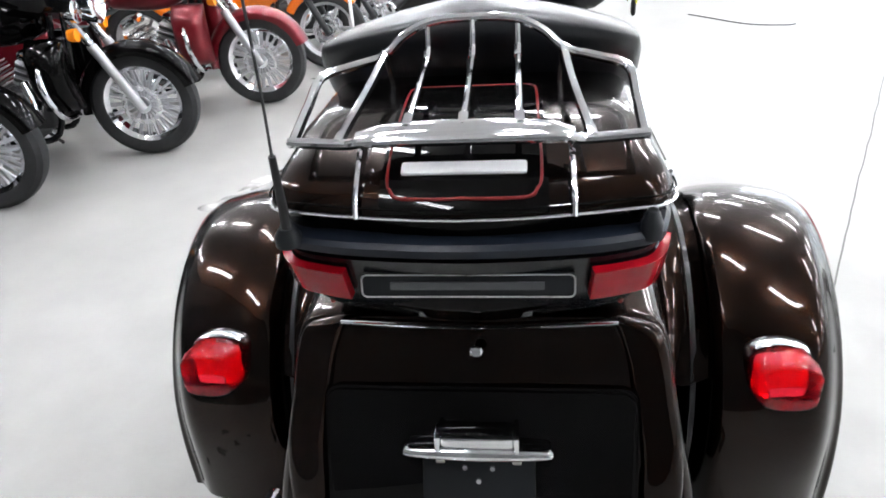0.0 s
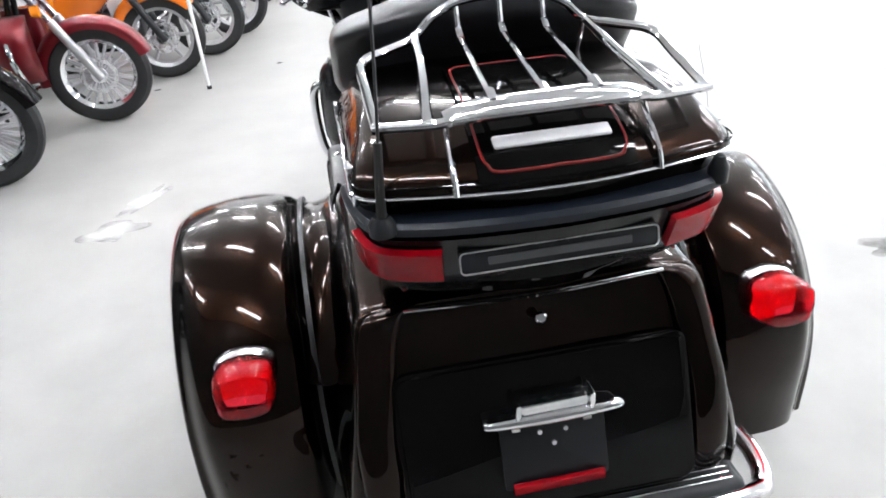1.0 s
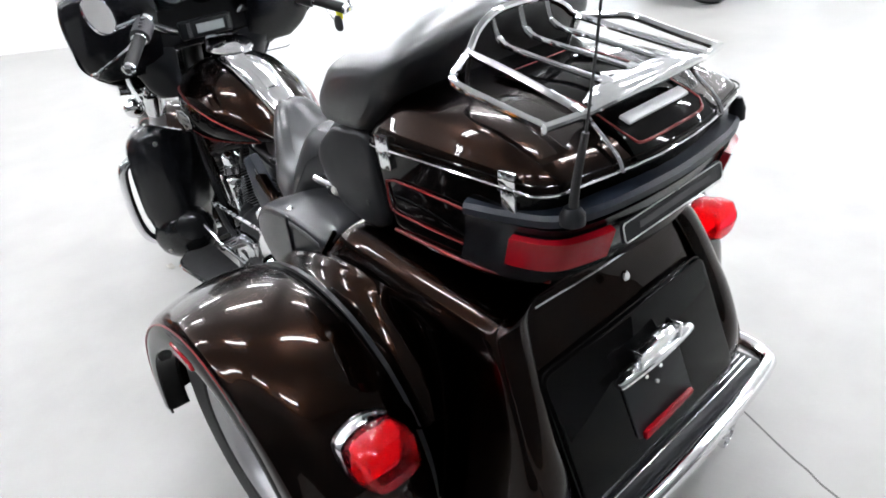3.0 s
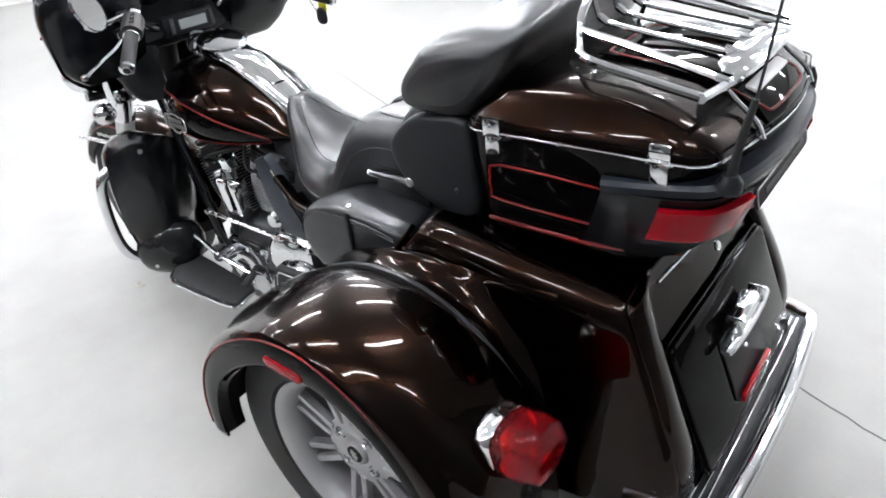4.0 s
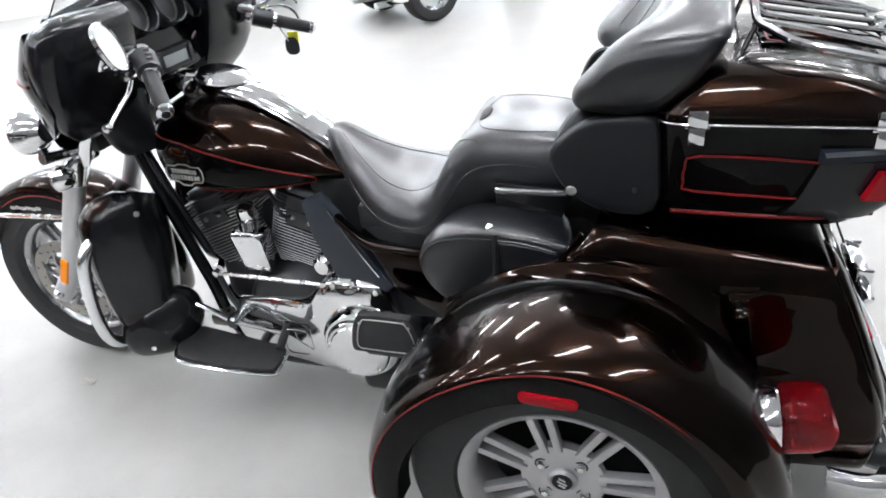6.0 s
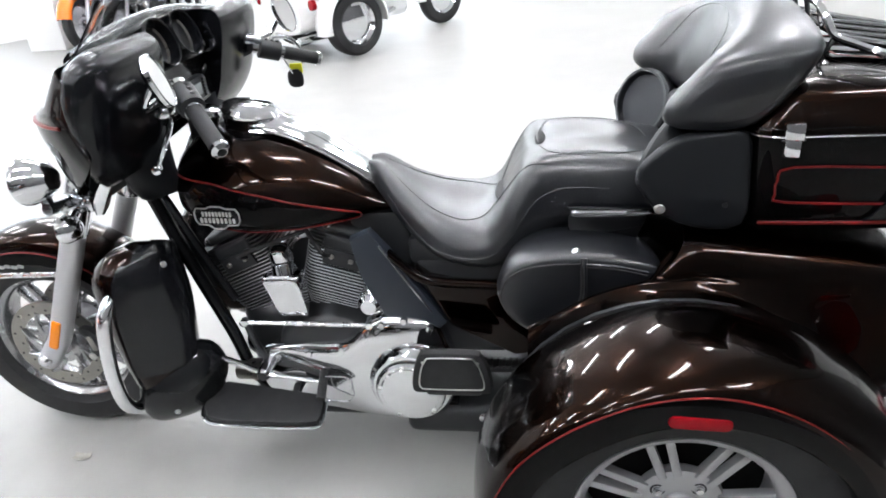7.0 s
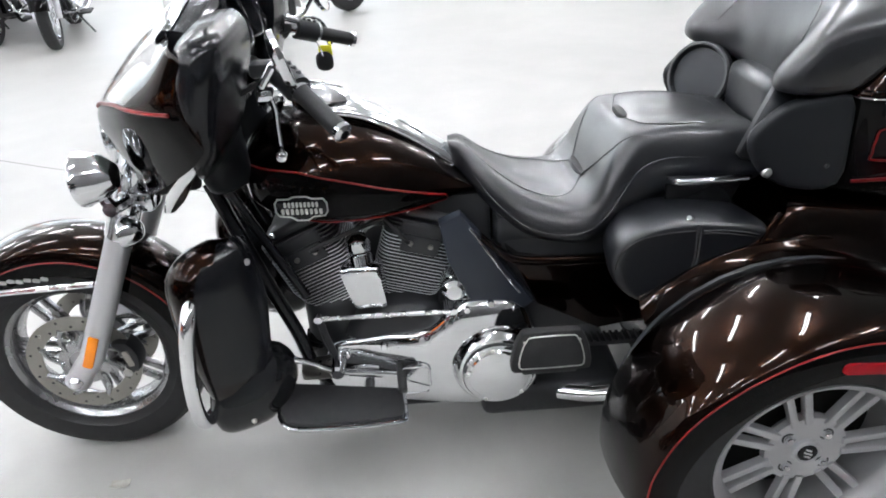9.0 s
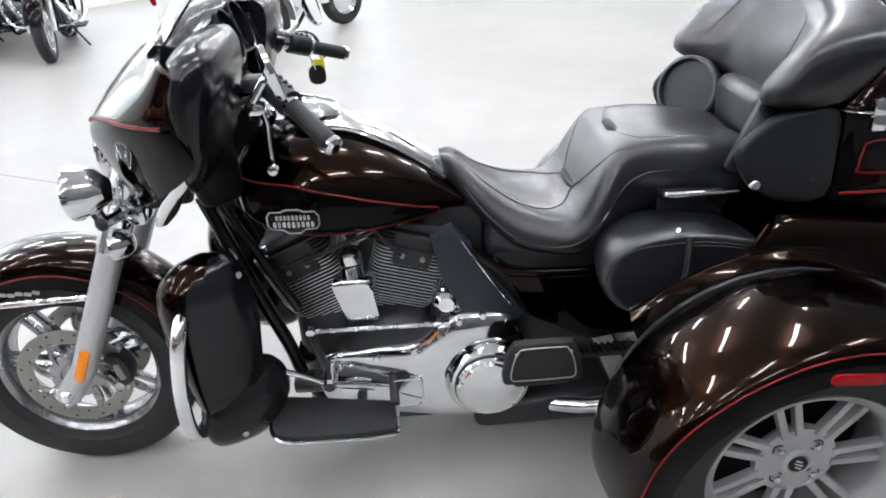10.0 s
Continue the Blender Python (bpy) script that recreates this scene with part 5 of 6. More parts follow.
for s, e, i in ((-1, Vector((-0.357, 0.915, 1.013)), Vector((-0.27, 1.0, 1.076))), (1, Vector((0.44, 0.945, 1.017)), Vector((0.376, 1.04, 1.057)))):
    d = (e - i).normalized()
    gp = part("grip", tube([i, e], 0.0185, 1, 20, smooth=False), M_RUBBER, bar_, "black rubber grip")
    part("grip_end", lathe([(0.02, -0.006), (0.0205, 0.004), (0.012, 0.01), (0, 0.01)], e, d, 18), M_CHROME, gp)
    part("grip_end_insert", lathe([(0.011, 0.0098), (0.009, 0.012), (0, 0.0125)], e, d, 12), M_GLOSSP, gp)
    part("grip_collar", tube([i - d * 0.004, i + d * 0.012], 0.022, 1, 18, smooth=False), M_CHROME, gp)
    hs = part("switch_housing", tube([i - d * 0.06, i - d * 0.045, i - d * 0.01, i + d * 0.0], 0.029, 1, 14, smooth=False), M_ENGINE, bar_, "black switch housing")
    part("master_cylinder", box((0, 0, 0), (0.045, 0.05, 0.03), 0.008, Matrix.Translation(i - d * 0.065 + Vector((0.0, 0.03, 0.005)))), M_ENGINE, hs)
    lv = [Vector((-0.262, 1.062, 1.07)), Vector((-0.302, 1.045, 1.045)), Vector((-0.35, 1.036, 1.026)), Vector((-0.4, 1.026, 1.007)), Vector((-0.424, 1.021, 0.998))]
    if s > 0:
        lv = [Vector((0.385, 1.09, 1.08)), Vector((0.44, 1.085, 1.085)), Vector((0.49, 1.055, 1.075)), Vector((0.51, 1.03, 1.05)), Vector((0.512, 1.018, 1.0))]
    part("lever", tube(lv, 0.006, 5, 10), M_CHROME, hs, "silver hand lever")
    part("lever_ball", lathe([(0, -0.012), (0.009, -0.008), (0.011, 0), (0.008, 0.008), (0, 0.011)], lv[-1], (1, 0, 0), 12), M_CHROME, hs)
    part("lever_bracket", box((0, 0, 0), (0.034, 0.036, 0.024), 0.007, Matrix.Translation(lv[0] + Vector((0.006 * s, 0.004, 0)))), M_CHROME, hs, "chrome lever bracket")
    part("bar_clamp", tube([i - d * 0.082, i - d * 0.066], 0.021, 1, 16, smooth=False), M_CHROME, hs, "chrome bar clamp")
    for k in range(3):
        part("switch_button", box((0, 0, 0), (0.012, 0.01, 0.008), 0.002, Matrix.Translation(i - d * (0.012 + 0.016 * k) + Vector((0, -0.012, 0.026)))), M_GREY, hs)
    # oval mirror that faces back
    mc = Vector((-0.363, 1.004, 1.155)) if s < 0 else Vector((0.42, 1.02, 1.155))
    ma = Vector((0.22 * -s, -0.9, 0.27)).normalized()
    mm = frame_of(mc, ma)
    oval = [(-0.043, 0.012), (-0.034, 0.044), (-0.004, 0.058), (0.027, 0.046), (0.043, 0.008), (0.037, -0.032), (0.009, -0.054), (-0.028, -0.038)]
    mir = part("mirror", grid_mesh([[mm @ Vector((x * k, y * k, h)) for x, y in spline2(oval, 4)] for k, h in ((0.5, -0.016), (0.85, -0.012), (1.0, -0.004), (1.0, 0.004), (0.95, 0.006), (0.94, 0.002))]), M_CHROME, bar_, "chrome oval mirror")
    part("mirror_glass", grid_mesh([[mm @ Vector((x * 0.935, y * 0.935, h)) for x, y in spline2(oval, 4)] for h in (0.002, 0.0035)]), M_MIRROR, mir, "mirror glass")
    part("mirror_stalk", tube([mc + Vector((0, 0.02, -0.01)), mc + Vector((-0.01 * s, 0.05, -0.05)), i - d * 0.05 + Vector((0, 0.02, 0.02))], 0.007, 4, 8), M_CHROME, mir)
    # cables
    part("cable", tube([i - d * 0.06, Vector((0.25 * s, 1.16, 1.05)), Vector((0.12 * s, 1.24, 1.0)), Vector((0.08 * s, 1.3, 0.92))], 0.005, 5, 8), M_RUBBER, bar_, "black control cable")
part("handlebar_clamp", box((0, 1.2, 1.02), (0.12, 0.05, 0.05), 0.012), M_CHROME, bar_)

# lower fairings with pods
LOW = [(0.755, ((0.17, 1.25), (0.24, 1.26), (0.265, 1.235), (0.24, 1.2), (0.17, 1.2))), (0.73, ((0.1, 1.29), (0.27, 1.31), (0.305, 1.25), (0.262, 1.18), (0.14, 1.215))), (0.68, ((0.085, 1.33), (0.29, 1.355), (0.34, 1.275), (0.268, 1.165), (0.105, 1.24))),
       (0.59, ((0.08, 1.345), (0.285, 1.365), (0.352, 1.285), (0.268, 1.152), (0.09, 1.25))), (0.5, ((0.08, 1.345), (0.275, 1.362), (0.354, 1.285), (0.265, 1.16), (0.088, 1.258))), (0.41, ((0.1, 1.338), (0.262, 1.35), (0.35, 1.285), (0.262, 1.17), (0.1, 1.265))),
       (0.33, ((0.12, 1.325), (0.24, 1.332), (0.325, 1.285), (0.24, 1.19), (0.13, 1.26))), (0.28, ((0.165, 1.3), (0.2, 1.3), (0.225, 1.27), (0.2, 1.22), (0.165, 1.24)))]
for s in (-1, 1):
    rings = [[Vector((x * s, y, z - 0.07 * max(0.0, (0.26 - x) / 0.14) * max(0.0, (z - 0.6) / 0.155))) for x, y in r] for z, r in LOW]
    lf = part("lower_fairing", skin(rings, 4, 3), M_PAINT, trike, "gloss brown lower fairing", 60)
    # the glovebox door follows the fairing's rear face, a little proud of it
    door = bmesh.new()
    door.from_mesh(lf.data)
    door.normal_update()
    bmesh.ops.delete(door, geom=[f for f in door.faces if f.normal.y > -0.12 or f.calc_center_median().z > 0.748 or f.calc_center_median().z < 0.4], context="FACES")
    for v, n in [(v, v.normal.copy()) for v in door.verts]:
        v.co += n * 0.004
    part("fairing_door", solid(door, 0.003), M_SATIN, lf, "flat black glovebox door", 60)
    bolt((0.275 * s, 1.174, 0.7), (0.8 * s, -0.6, 0.1), 0.008, 0.008, M_SILVER, lf)
    pod = []
    for y, k in ((1.325, 0.3), (1.318, 0.6), (1.295, 0.9), (1.25, 1.0), (1.2, 1.0), (1.165, 0.86), (1.14, 0.6), (1.125, 0.3)):
        pod.append([((0.248 + 0.3 * (y - 1.22) + 0.088 * k * math.cos(q)) * s, y, 0.334 + 0.02 * (1.2 - y) / 0.1 + 0.106 * k * math.sin(q)) for q in [2 * math.pi * j / 10 for j in range(10)]])
    pd = part("fairing_pod", skin(pod, 2, 3), M_GLOSSP, lf, "black rounded fairing pod", 60)
    bolt((0.328 * s, 1.222, 0.285), (s, -0.1, -0.3), 0.007, 0.007, M_SILVER, pd)
    # engine guard
    part("engine_guard", tube([(0.1 * s, 1.28, 0.285), (0.22 * s, 1.315, 0.285), (0.325 * s, 1.328, 0.295), (0.368 * s, 1.332, 0.345), (0.382 * s, 1.325, 0.45), (0.382 * s, 1.308, 0.56), (0.37 * s, 1.297, 0.615), (0.33 * s, 1.292, 0.64), (0.2 * s, 1.28, 0.68)], 0.0175, 5, 14), M_CHROME, trike, "chrome engine guard bar")
    # footboards
    fb = [(-0.062, 0.875), (-0.054, 0.864), (0.016, 0.857), (0.03, 0.863), (0.037, 0.88), (0.052, 0.95), (0.066, 1.05), (0.072, 1.11), (0.066, 1.146), (0.036, 1.168), (-0.03, 1.17), (-0.06, 1.14)]
    mt = Matrix(((s, 0, 0, 0.262 * s), (0, 1, 0, 0), (0, 0, 1, 0.226), (0, 0, 0, 1))) @ Matrix.Translation((0, 0.87, 0)) @ Matrix.Rotation(radians(9), 4, "X") @ Matrix.Rotation(radians(7), 4, "Y") @ Matrix.Translation((0, -0.87, 0))
    board = part("footboard", plate(fb, 0.012, mt, 0.003), M_RUBBER, trike, "black rubber footboard with chrome rim")
    part("board_rim", tube([mt @ Vector((x + 0.006, y - (0.004 if y < 0.87 else 0), -0.003)) for x, y in fb[1:11]], 0.0075, 4, 10), M_CHROME, board, "chrome rim")
    part("board_base", plate([(x * 0.94, y) for x, y in fb], 0.014, mt @ pose(0, 0, -0.016)), M_ENGINE, board)
    part("board_bracket", tube([(0.14 * s, 0.95, 0.25), (0.25 * s, 0.95, 0.215)], 0.014, 1, 8, smooth=False), M_ENGINE, board)
    # passenger footboard, folded up
    pf = [(-0.098, -0.06), (-0.092, 0.0), (-0.075, 0.042), (-0.055, 0.052), (0.055, 0.052), (0.075, 0.042), (0.092, 0.0), (0.098, -0.06), (0.06, -0.068), (-0.06, -0.068)]
    mp = side_plane(0.29 * s, s) @ pose(0.488, 0.42, 0)
    pp = part("passenger_footboard", plate(pf, 0.022, mp, 0.007, 3), M_RUBBER, trike, "black folded passenger footboard")
    part("pad_outline", tube([mp @ Vector((x * 0.8, y * 0.78, 0.0235)) for x, y in pf], 0.0018, 3, 6, True), M_SILVER, pp)
    part("pad_hinge", box((0.27 * s, 0.488, 0.345), (0.05, 0.14, 0.03), 0.008), M_ENGINE, pp)
    for k in (-1, 1):
        bolt(mp @ Vector((0.066 * k, 0.026, 0.022)), (s, 0, 0), 0.004, 0.003, M_SILVER, pp)

# frame
for s in (-1, 1):
    part("frame_tube", tube([(0.1 * s, 1.27, 0.82), (0.11 * s, 1.2, 0.6), (0.12 * s, 1.13, 0.4), (0.13 * s, 1.08, 0.25), (0.14 * s, 0.95, 0.2), (0.15 * s, 0.5, 0.2)], 0.018, 5, 12), M_GLOSSP, trike, "black frame tube")
    part("frame_tube", tube([(0.1 * s, 1.25, 0.84), (0.14 * s, 1.14, 0.64), (0.15 * s, 1.08, 0.52)], 0.012, 5, 12), M_GLOSSP, trike, "black frame tube")
    # side covers
    heat = [(0.738, 0.706), (0.686, 0.728), (0.64, 0.668), (0.57, 0.56), (0.508, 0.468), (0.54, 0.44), (0.61, 0.44), (0.675, 0.49), (0.722, 0.6)]
    part("heat_shield", plate(heat, 0.03, side_plane(0.142 * s, s), 0.008), M_HEAT, trike, "flat black heat shield")
    cover = [(0.58, 0.63), (0.545, 0.6), (0.46, 0.582), (0.32, 0.575), (0.2, 0.58), (0.16, 0.4), (0.34, 0.37), (0.5, 0.46)]
    sc = part("side_cover", plate(cover, 0.03, side_plane(0.145 * s, s), 0.008), M_PAINT, trike, "gloss dark brown side cover")
    part("cover_strip", skin([[(0.18 * s, y, z - 0.014), (0.188 * s, y, z), (0.18 * s, y, z + 0.012), (0.15 * s, y, z)] for y, z in ((0.64, 0.67), (0.58, 0.612), (0.53, 0.594), (0.42, 0.586), (0.3, 0.584), (0.2, 0.585))], 3, 3), M_PAINT, sc, "brown strip under the seat", 60)
    part("cover_edge", tube([(0.172 * s, 0.665, 0.69), (0.176 * s, 0.6, 0.585), (0.176 * s, 0.545, 0.5)], 0.003, 3, 6), M_CHROME, sc)
part("battery_box", box((0, 0.38, 0.5), (0.28, 0.42, 0.3), 0.02), M_ENGINE, trike, "black frame centre box")
part("seat_rail", box((0, 0.3, 0.655), (0.28, 0.6, 0.08), 0.02), M_ENGINE, trike, "black seat base")

part("frame_backbone", box((0, 0.68, 0.64), (0.16, 0.16, 0.2), 0.02), M_ENGINE, trike, "black frame backbone")
# engine
crank = part("crankcase", skin([[(x, 0.85 + r * math.cos(q), 0.33 + r * 0.9 * math.sin(q)) for q in [2 * math.pi * j / 12 for j in range(12)]] for x, r in ((-0.15, 0.11), (-0.13, 0.15), (0.0, 0.17), (0.13, 0.15), (0.15, 0.11))], 3, 2), M_ENGINE, trike, "black crankcase", 50)
part("gearbox", box((0, 0.6, 0.36), (0.26, 0.3, 0.24), 0.04), M_ENGINE, crank)
for sgn, base, nm in ((1, (0, 0.985, 0.402), "front cylinder"), (-1, (0, 0.852, 0.402), "rear cylinder")):
    ang = radians(-23 if sgn > 0 else 17)
    m = Matrix.Translation(base) @ Matrix.Rotation(ang, 4, "X") @ pose(-0.012, 0, 0)
    cyl = part("cylinder", lathe([(0.052, 0), (0.052, 0.26)], m.translation, m.to_3x3() @ Vector((0, 0, 1)), 24), M_ENGINE, trike, "black finned " + nm)
    for k in range(23):
        grow = 0.064 + 0.034 * min(1, k / 12)
        zz = 0.018 + 0.0098 * k
        f = part("fin", plate(rrect(min(grow, 0.088) * 2, grow * 2, 0.03), 0.0035, m @ pose(0, 0, zz), 0.0008), M_ENGINE, cyl)
        part("fin_edge", tube([m @ Vector((x, y, zz + 0.0025)) for x, y in rrect(min(grow, 0.088) * 2 + 0.001, grow * 2 + 0.001, 0.03)], 0.0014, 1, 5, True, False), M_FIN, f)
    part("cylinder_head", box((0, 0, 0.252), (0.172, 0.12, 0.06), 0.015, m, 3), M_ENGINE, cyl, "black cylinder head")
    for k in range(4):
        part("fin", plate(rrect(0.165, 0.205, 0.03), 0.004, m @ pose(0, 0, 0.246 + 0.011 * k)), M_ENGINE, cyl)
    part("rocker_cover", box((0, 0, 0.3), (0.165, 0.14, 0.03), 0.018, m, 3), M_ENGINE, cyl, "black rocker cover")
    for k in (-1, 1):
        bolt(m @ Vector((-0.075, 0.05 * k, 0.3)), m.to_3x3() @ Vector((0, 0, 1)), 0.008, 0.012, M_CHROME, cyl)
    part("head_cover", box((-0.088, 0, 0.222), (0.014, 0.1, 0.05), 0.006, m, 2), M_ENGINE, cyl, "black head cover")
    for k in (-1, 1):
        bolt(m @ Vector((-0.095, 0.026 * k, 0.226)), m.to_3x3() @ Vector((-1, 0, 0)), 0.007, 0.006, M_STEEL, cyl)
    part("spark_plug_lead", tube([m @ Vector((-0.08, -0.03 * sgn, 0.22)), m @ Vector((-0.13, -0.045 * sgn, 0.25)), Vector((-0.1, 0.87, 0.7))], 0.006, 5, 8), M_RUBBER, cyl)
# intake and air cleaner on the far side, oil filter in front
part("intake_manifold", skin([[(x, 0.888 + 0.05 * math.cos(q), 0.6 + 0.06 * math.sin(q)) for q in [2 * math.pi * j / 10 for j in range(10)]] for x in (-0.06, -0.05, 0.06, 0.1)], 2, 2), M_ENGINE, trike, "black intake manifold")
part("air_cleaner", lathe([(0, -0.02), (0.1, -0.02), (0.105, 0.02), (0.1, 0.045), (0.07, 0.055), (0, 0.058)], (0.12, 0.885, 0.6), (1, 0, 0), 36), M_CHROME, trike, "round chrome air cleaner")
part("oil_filter", lathe([(0, 0), (0.036, 0.0), (0.038, 0.006), (0.038, 0.07), (0.03, 0.082), (0, 0.084)], (-0.06, 1.03, 0.33), (0, 1, -0.1), 24), M_GLOSSP, trike, "black oil filter")
part("crankcase_front", box((0, 1.03, 0.36), (0.2, 0.16, 0.24), 0.05, segs=3), M_ENGINE, trike, "black engine case front")
# horn cover between the cylinders
horn = []
for z, hw, hh in ((0.475, 0.03, 0.028), (0.485, 0.04, 0.034), (0.54, 0.045, 0.036), (0.585, 0.047, 0.036), (0.597, 0.04, 0.03)):
    horn.append([(-0.13 - hh, 0.93 + 0.02 * (z - 0.53) / 0.1 + a, z) if b else (-0.12, 0.93 + a, z) for a, b in ((-hw, 0), (-hw, 1), (-hw * 0.5, 1), (hw * 0.5, 1), (hw, 1), (hw, 0))])
hrn = part("horn_cover", skin(horn, 2, 3), M_CHROME, trike, "chrome horn cover", 45)
part("horn_stem", tube([(-0.135, 0.935, 0.595), (-0.13, 0.938, 0.62)], 0.03, 1, 16, smooth=False), M_CHROME, hrn)
part("horn_stem", lathe([(0.03, -0.02), (0.032, 0.0), (0.026, 0.02), (0.01, 0.03), (0, 0.03)], (-0.125, 0.94, 0.645), (-0.3, 0.05, 1), 20), M_CHROME, hrn)
# primary chain case
prim_out = [(y, z - (0.025 if y > 0.74 or z < 0.3 else 0.0)) for y, z in ((1.05, 0.235), (1.06, 0.32), (1.03, 0.385), (0.93, 0.405), (0.8, 0.425), (0.72, 0.47), (0.66, 0.488), (0.56, 0.475), (0.515, 0.42), (0.5, 0.32), (0.53, 0.23), (0.6, 0.185), (0.7, 0.175), (0.85, 0.185), (0.98, 0.195))]


def prim_ring(x, k):
    out = []
    for y, z in prim_out:
        yy = 0.77 + (y - 0.77) * k
        w = 0.5 + 0.5 * min(1, max(0, (0.92 - yy) / 0.2))
        out.append(Vector((-0.12 + (x + 0.12) * w, yy, 0.31 + (z - 0.31) * k)))
    return out


prim = part("primary_cover", skin([prim_ring(-0.12, 1.0), prim_ring(-0.155, 1.0), prim_ring(-0.178, 0.97), prim_ring(-0.19, 0.88), prim_ring(-0.2, 0.66), prim_ring(-0.206, 0.34)], 4, 3), M_CHROME, trike, "chrome primary chain cover", 45)
part("derby_ring", lathe([(0.118, -0.05), (0.12, -0.01), (0.112, 0.02), (0.1, 0.034), (0.092, 0.036), (0.0, 0.036)], (-0.2, 0.61, 0.3), (-1, 0, 0), 48), M_CHROME, prim, "round chrome clutch housing")
part("derby_groove", lathe([(0.088, 0.034), (0.093, 0.034), (0.093, 0.04), (0.088, 0.04)], (-0.2, 0.61, 0.3), (-1, 0, 0), 48, True), M_ENGINE, prim, "dark groove")
part("derby_cover", lathe([(0.086, 0.034), (0.09, 0.044), (0.085, 0.05), (0.078, 0.05), (0.074, 0.054), (0.04, 0.06), (0, 0.062)], (-0.2, 0.61, 0.3), (-1, 0, 0), 48), M_CHROME, prim, "chrome derby cover")
for k in range(5):
    q = radians(80 + 72 * k)
    bolt((-0.25, 0.61 + 0.081 * math.cos(q), 0.3 + 0.081 * math.sin(q)), (-1, 0, 0), 0.005, 0.005, M_SILVER, prim)
for y, z in ((0.68, 0.465), (0.555, 0.455), (0.62, 0.478), (0.9, 0.375), (1.0, 0.35), (0.8, 0.4)):
    bolt((-0.178 + 0.03 * min(1, max(0, (y - 0.75) / 0.2)), y, z - (0.022 if y > 0.74 else 0.0)), (-1, 0, 0.2), 0.01, 0.016, M_CHROME, prim)
oval = [(-0.06, 0), (-0.045, 0.032), (0, 0.042), (0.045, 0.032), (0.06, 0), (0.045, -0.032), (0, -0.042), (-0.045, -0.032)]
part("inspection_cover", plate(oval, 0.008, side_plane(-0.158) @ pose(0.945, 0.255, 0), 0.003, 4), M_CHROME, prim, "oval inspection cover")
part("cover_emboss", tube([(-0.198, 0.825 + x, 0.262 + y) for x, y in rrect(0.075, 0.085, 0.015)], 0.0025, 1, 6, True, False), M_CHROME, prim)
part("starter", lathe([(0.034, 0), (0.034, 0.07), (0.03, 0.075), (0.03, 0.09), (0.02, 0.1), (0, 0.102)], (-0.08, 0.71, 0.51), (-1, 0.0, 0.05), 24), M_CHROME, trike, "chrome starter cover")
part("oil_filler", box((-0.13, 0.66, 0.5), (0.06, 0.1, 0.03), 0.01), M_CHROME, trike)
# gear linkage
part("shift_rod", tube([(-0.18, 1.056, 0.467), (-0.18, 0.711, 0.461)], 0.006, 1, 10, smooth=False), M_POLISH, trike, "chrome gear shift rod")
for p in ((-0.18, 1.056, 0.467), (-0.18, 0.711, 0.461)):
    part("rod_end", lathe([(0, -0.012), (0.011, -0.009), (0.011, 0.009), (0, 0.012)], p, (1, 0, 0), 12), M_CHROME, trike)
part("shift_arm", tube([(-0.172, 1.056, 0.465), (-0.165, 1.045, 0.39), (-0.15, 1.03, 0.32)], 0.01, 3, 10), M_ENGINE, trike)
sh = part("shift_lever", tube([(-0.215, 1.17, 0.39), (-0.21, 1.09, 0.355), (-0.205, 1.024, 0.318), (-0.2, 0.94, 0.3), (-0.198, 0.86, 0.285)], 0.008, 4, 10), M_CHROME, trike, "chrome heel-and-toe shift lever")
part("toe_peg", tube([(-0.2, 1.17, 0.39), (-0.272, 1.168, 0.398)], 0.012, 1, 12, smooth=False), M_RUBBER, sh)
part("heel_peg", tube([(-0.175, 0.862, 0.302), (-0.245, 0.858, 0.268)], 0.0125, 1, 12, smooth=False), M_RUBBER, sh)
part("pivot", lathe([(0.02, -0.03), (0.02, 0.05), (0.014, 0.058), (0, 0.058)], (-0.16, 1.024, 0.315), (-1, 0, 0), 18), M_CHROME, sh)
part("jiffy_bracket", box((-0.15, 1.08, 0.29), (0.06, 0.09, 0.04), 0.01), M_STEEL, trike)
# exhaust and belt guard seen behind the chain case
for s in (-1, 1):
    part("exhaust_pipe", tube([(0.06 * s, 0.65, 0.15), (0.13 * s, 0.5, 0.15), (0.19 * s, 0.36, 0.165), (0.22 * s, 0.26, 0.19), (0.24 * s, 0.1, 0.18), (0.25 * s, -0.2, 0.165), (0.25 * s, -0.42, 0.165)], 0.023, 5, 14), M_CHROME, trike, "chrome exhaust pipe")
part("exhaust_header", tube([(0.06, 1.02, 0.58), (0.14, 1.06, 0.45), (0.19, 1.0, 0.25), (0.2, 0.8, 0.16), (0.21, 0.5, 0.14), (0.22, 0.2, 0.15)], 0.026, 6, 14), M_CHROME, trike, "chrome exhaust header")
part("collector_box", box((0, 0.45, 0.14), (0.36, 0.4, 0.1), 0.03, segs=3), M_ENGINE, trike, "black exhaust collector")
part("oil_pan", box((0, 0.85, 0.17), (0.3, 0.5, 0.1), 0.03, segs=3), M_ENGINE, trike, "black oil pan")
belt = part("drive_belt", box((-0.13, 0.3, 0.3), (0.04, 0.45, 0.014), 0.003), M_RUBBER, trike, "toothed rubber drive belt")
for k in range(24):
    part("belt_tooth", box((-0.13, 0.1 + 0.017 * k, 0.31), (0.04, 0.007, 0.006)), M_RUBBER, belt)

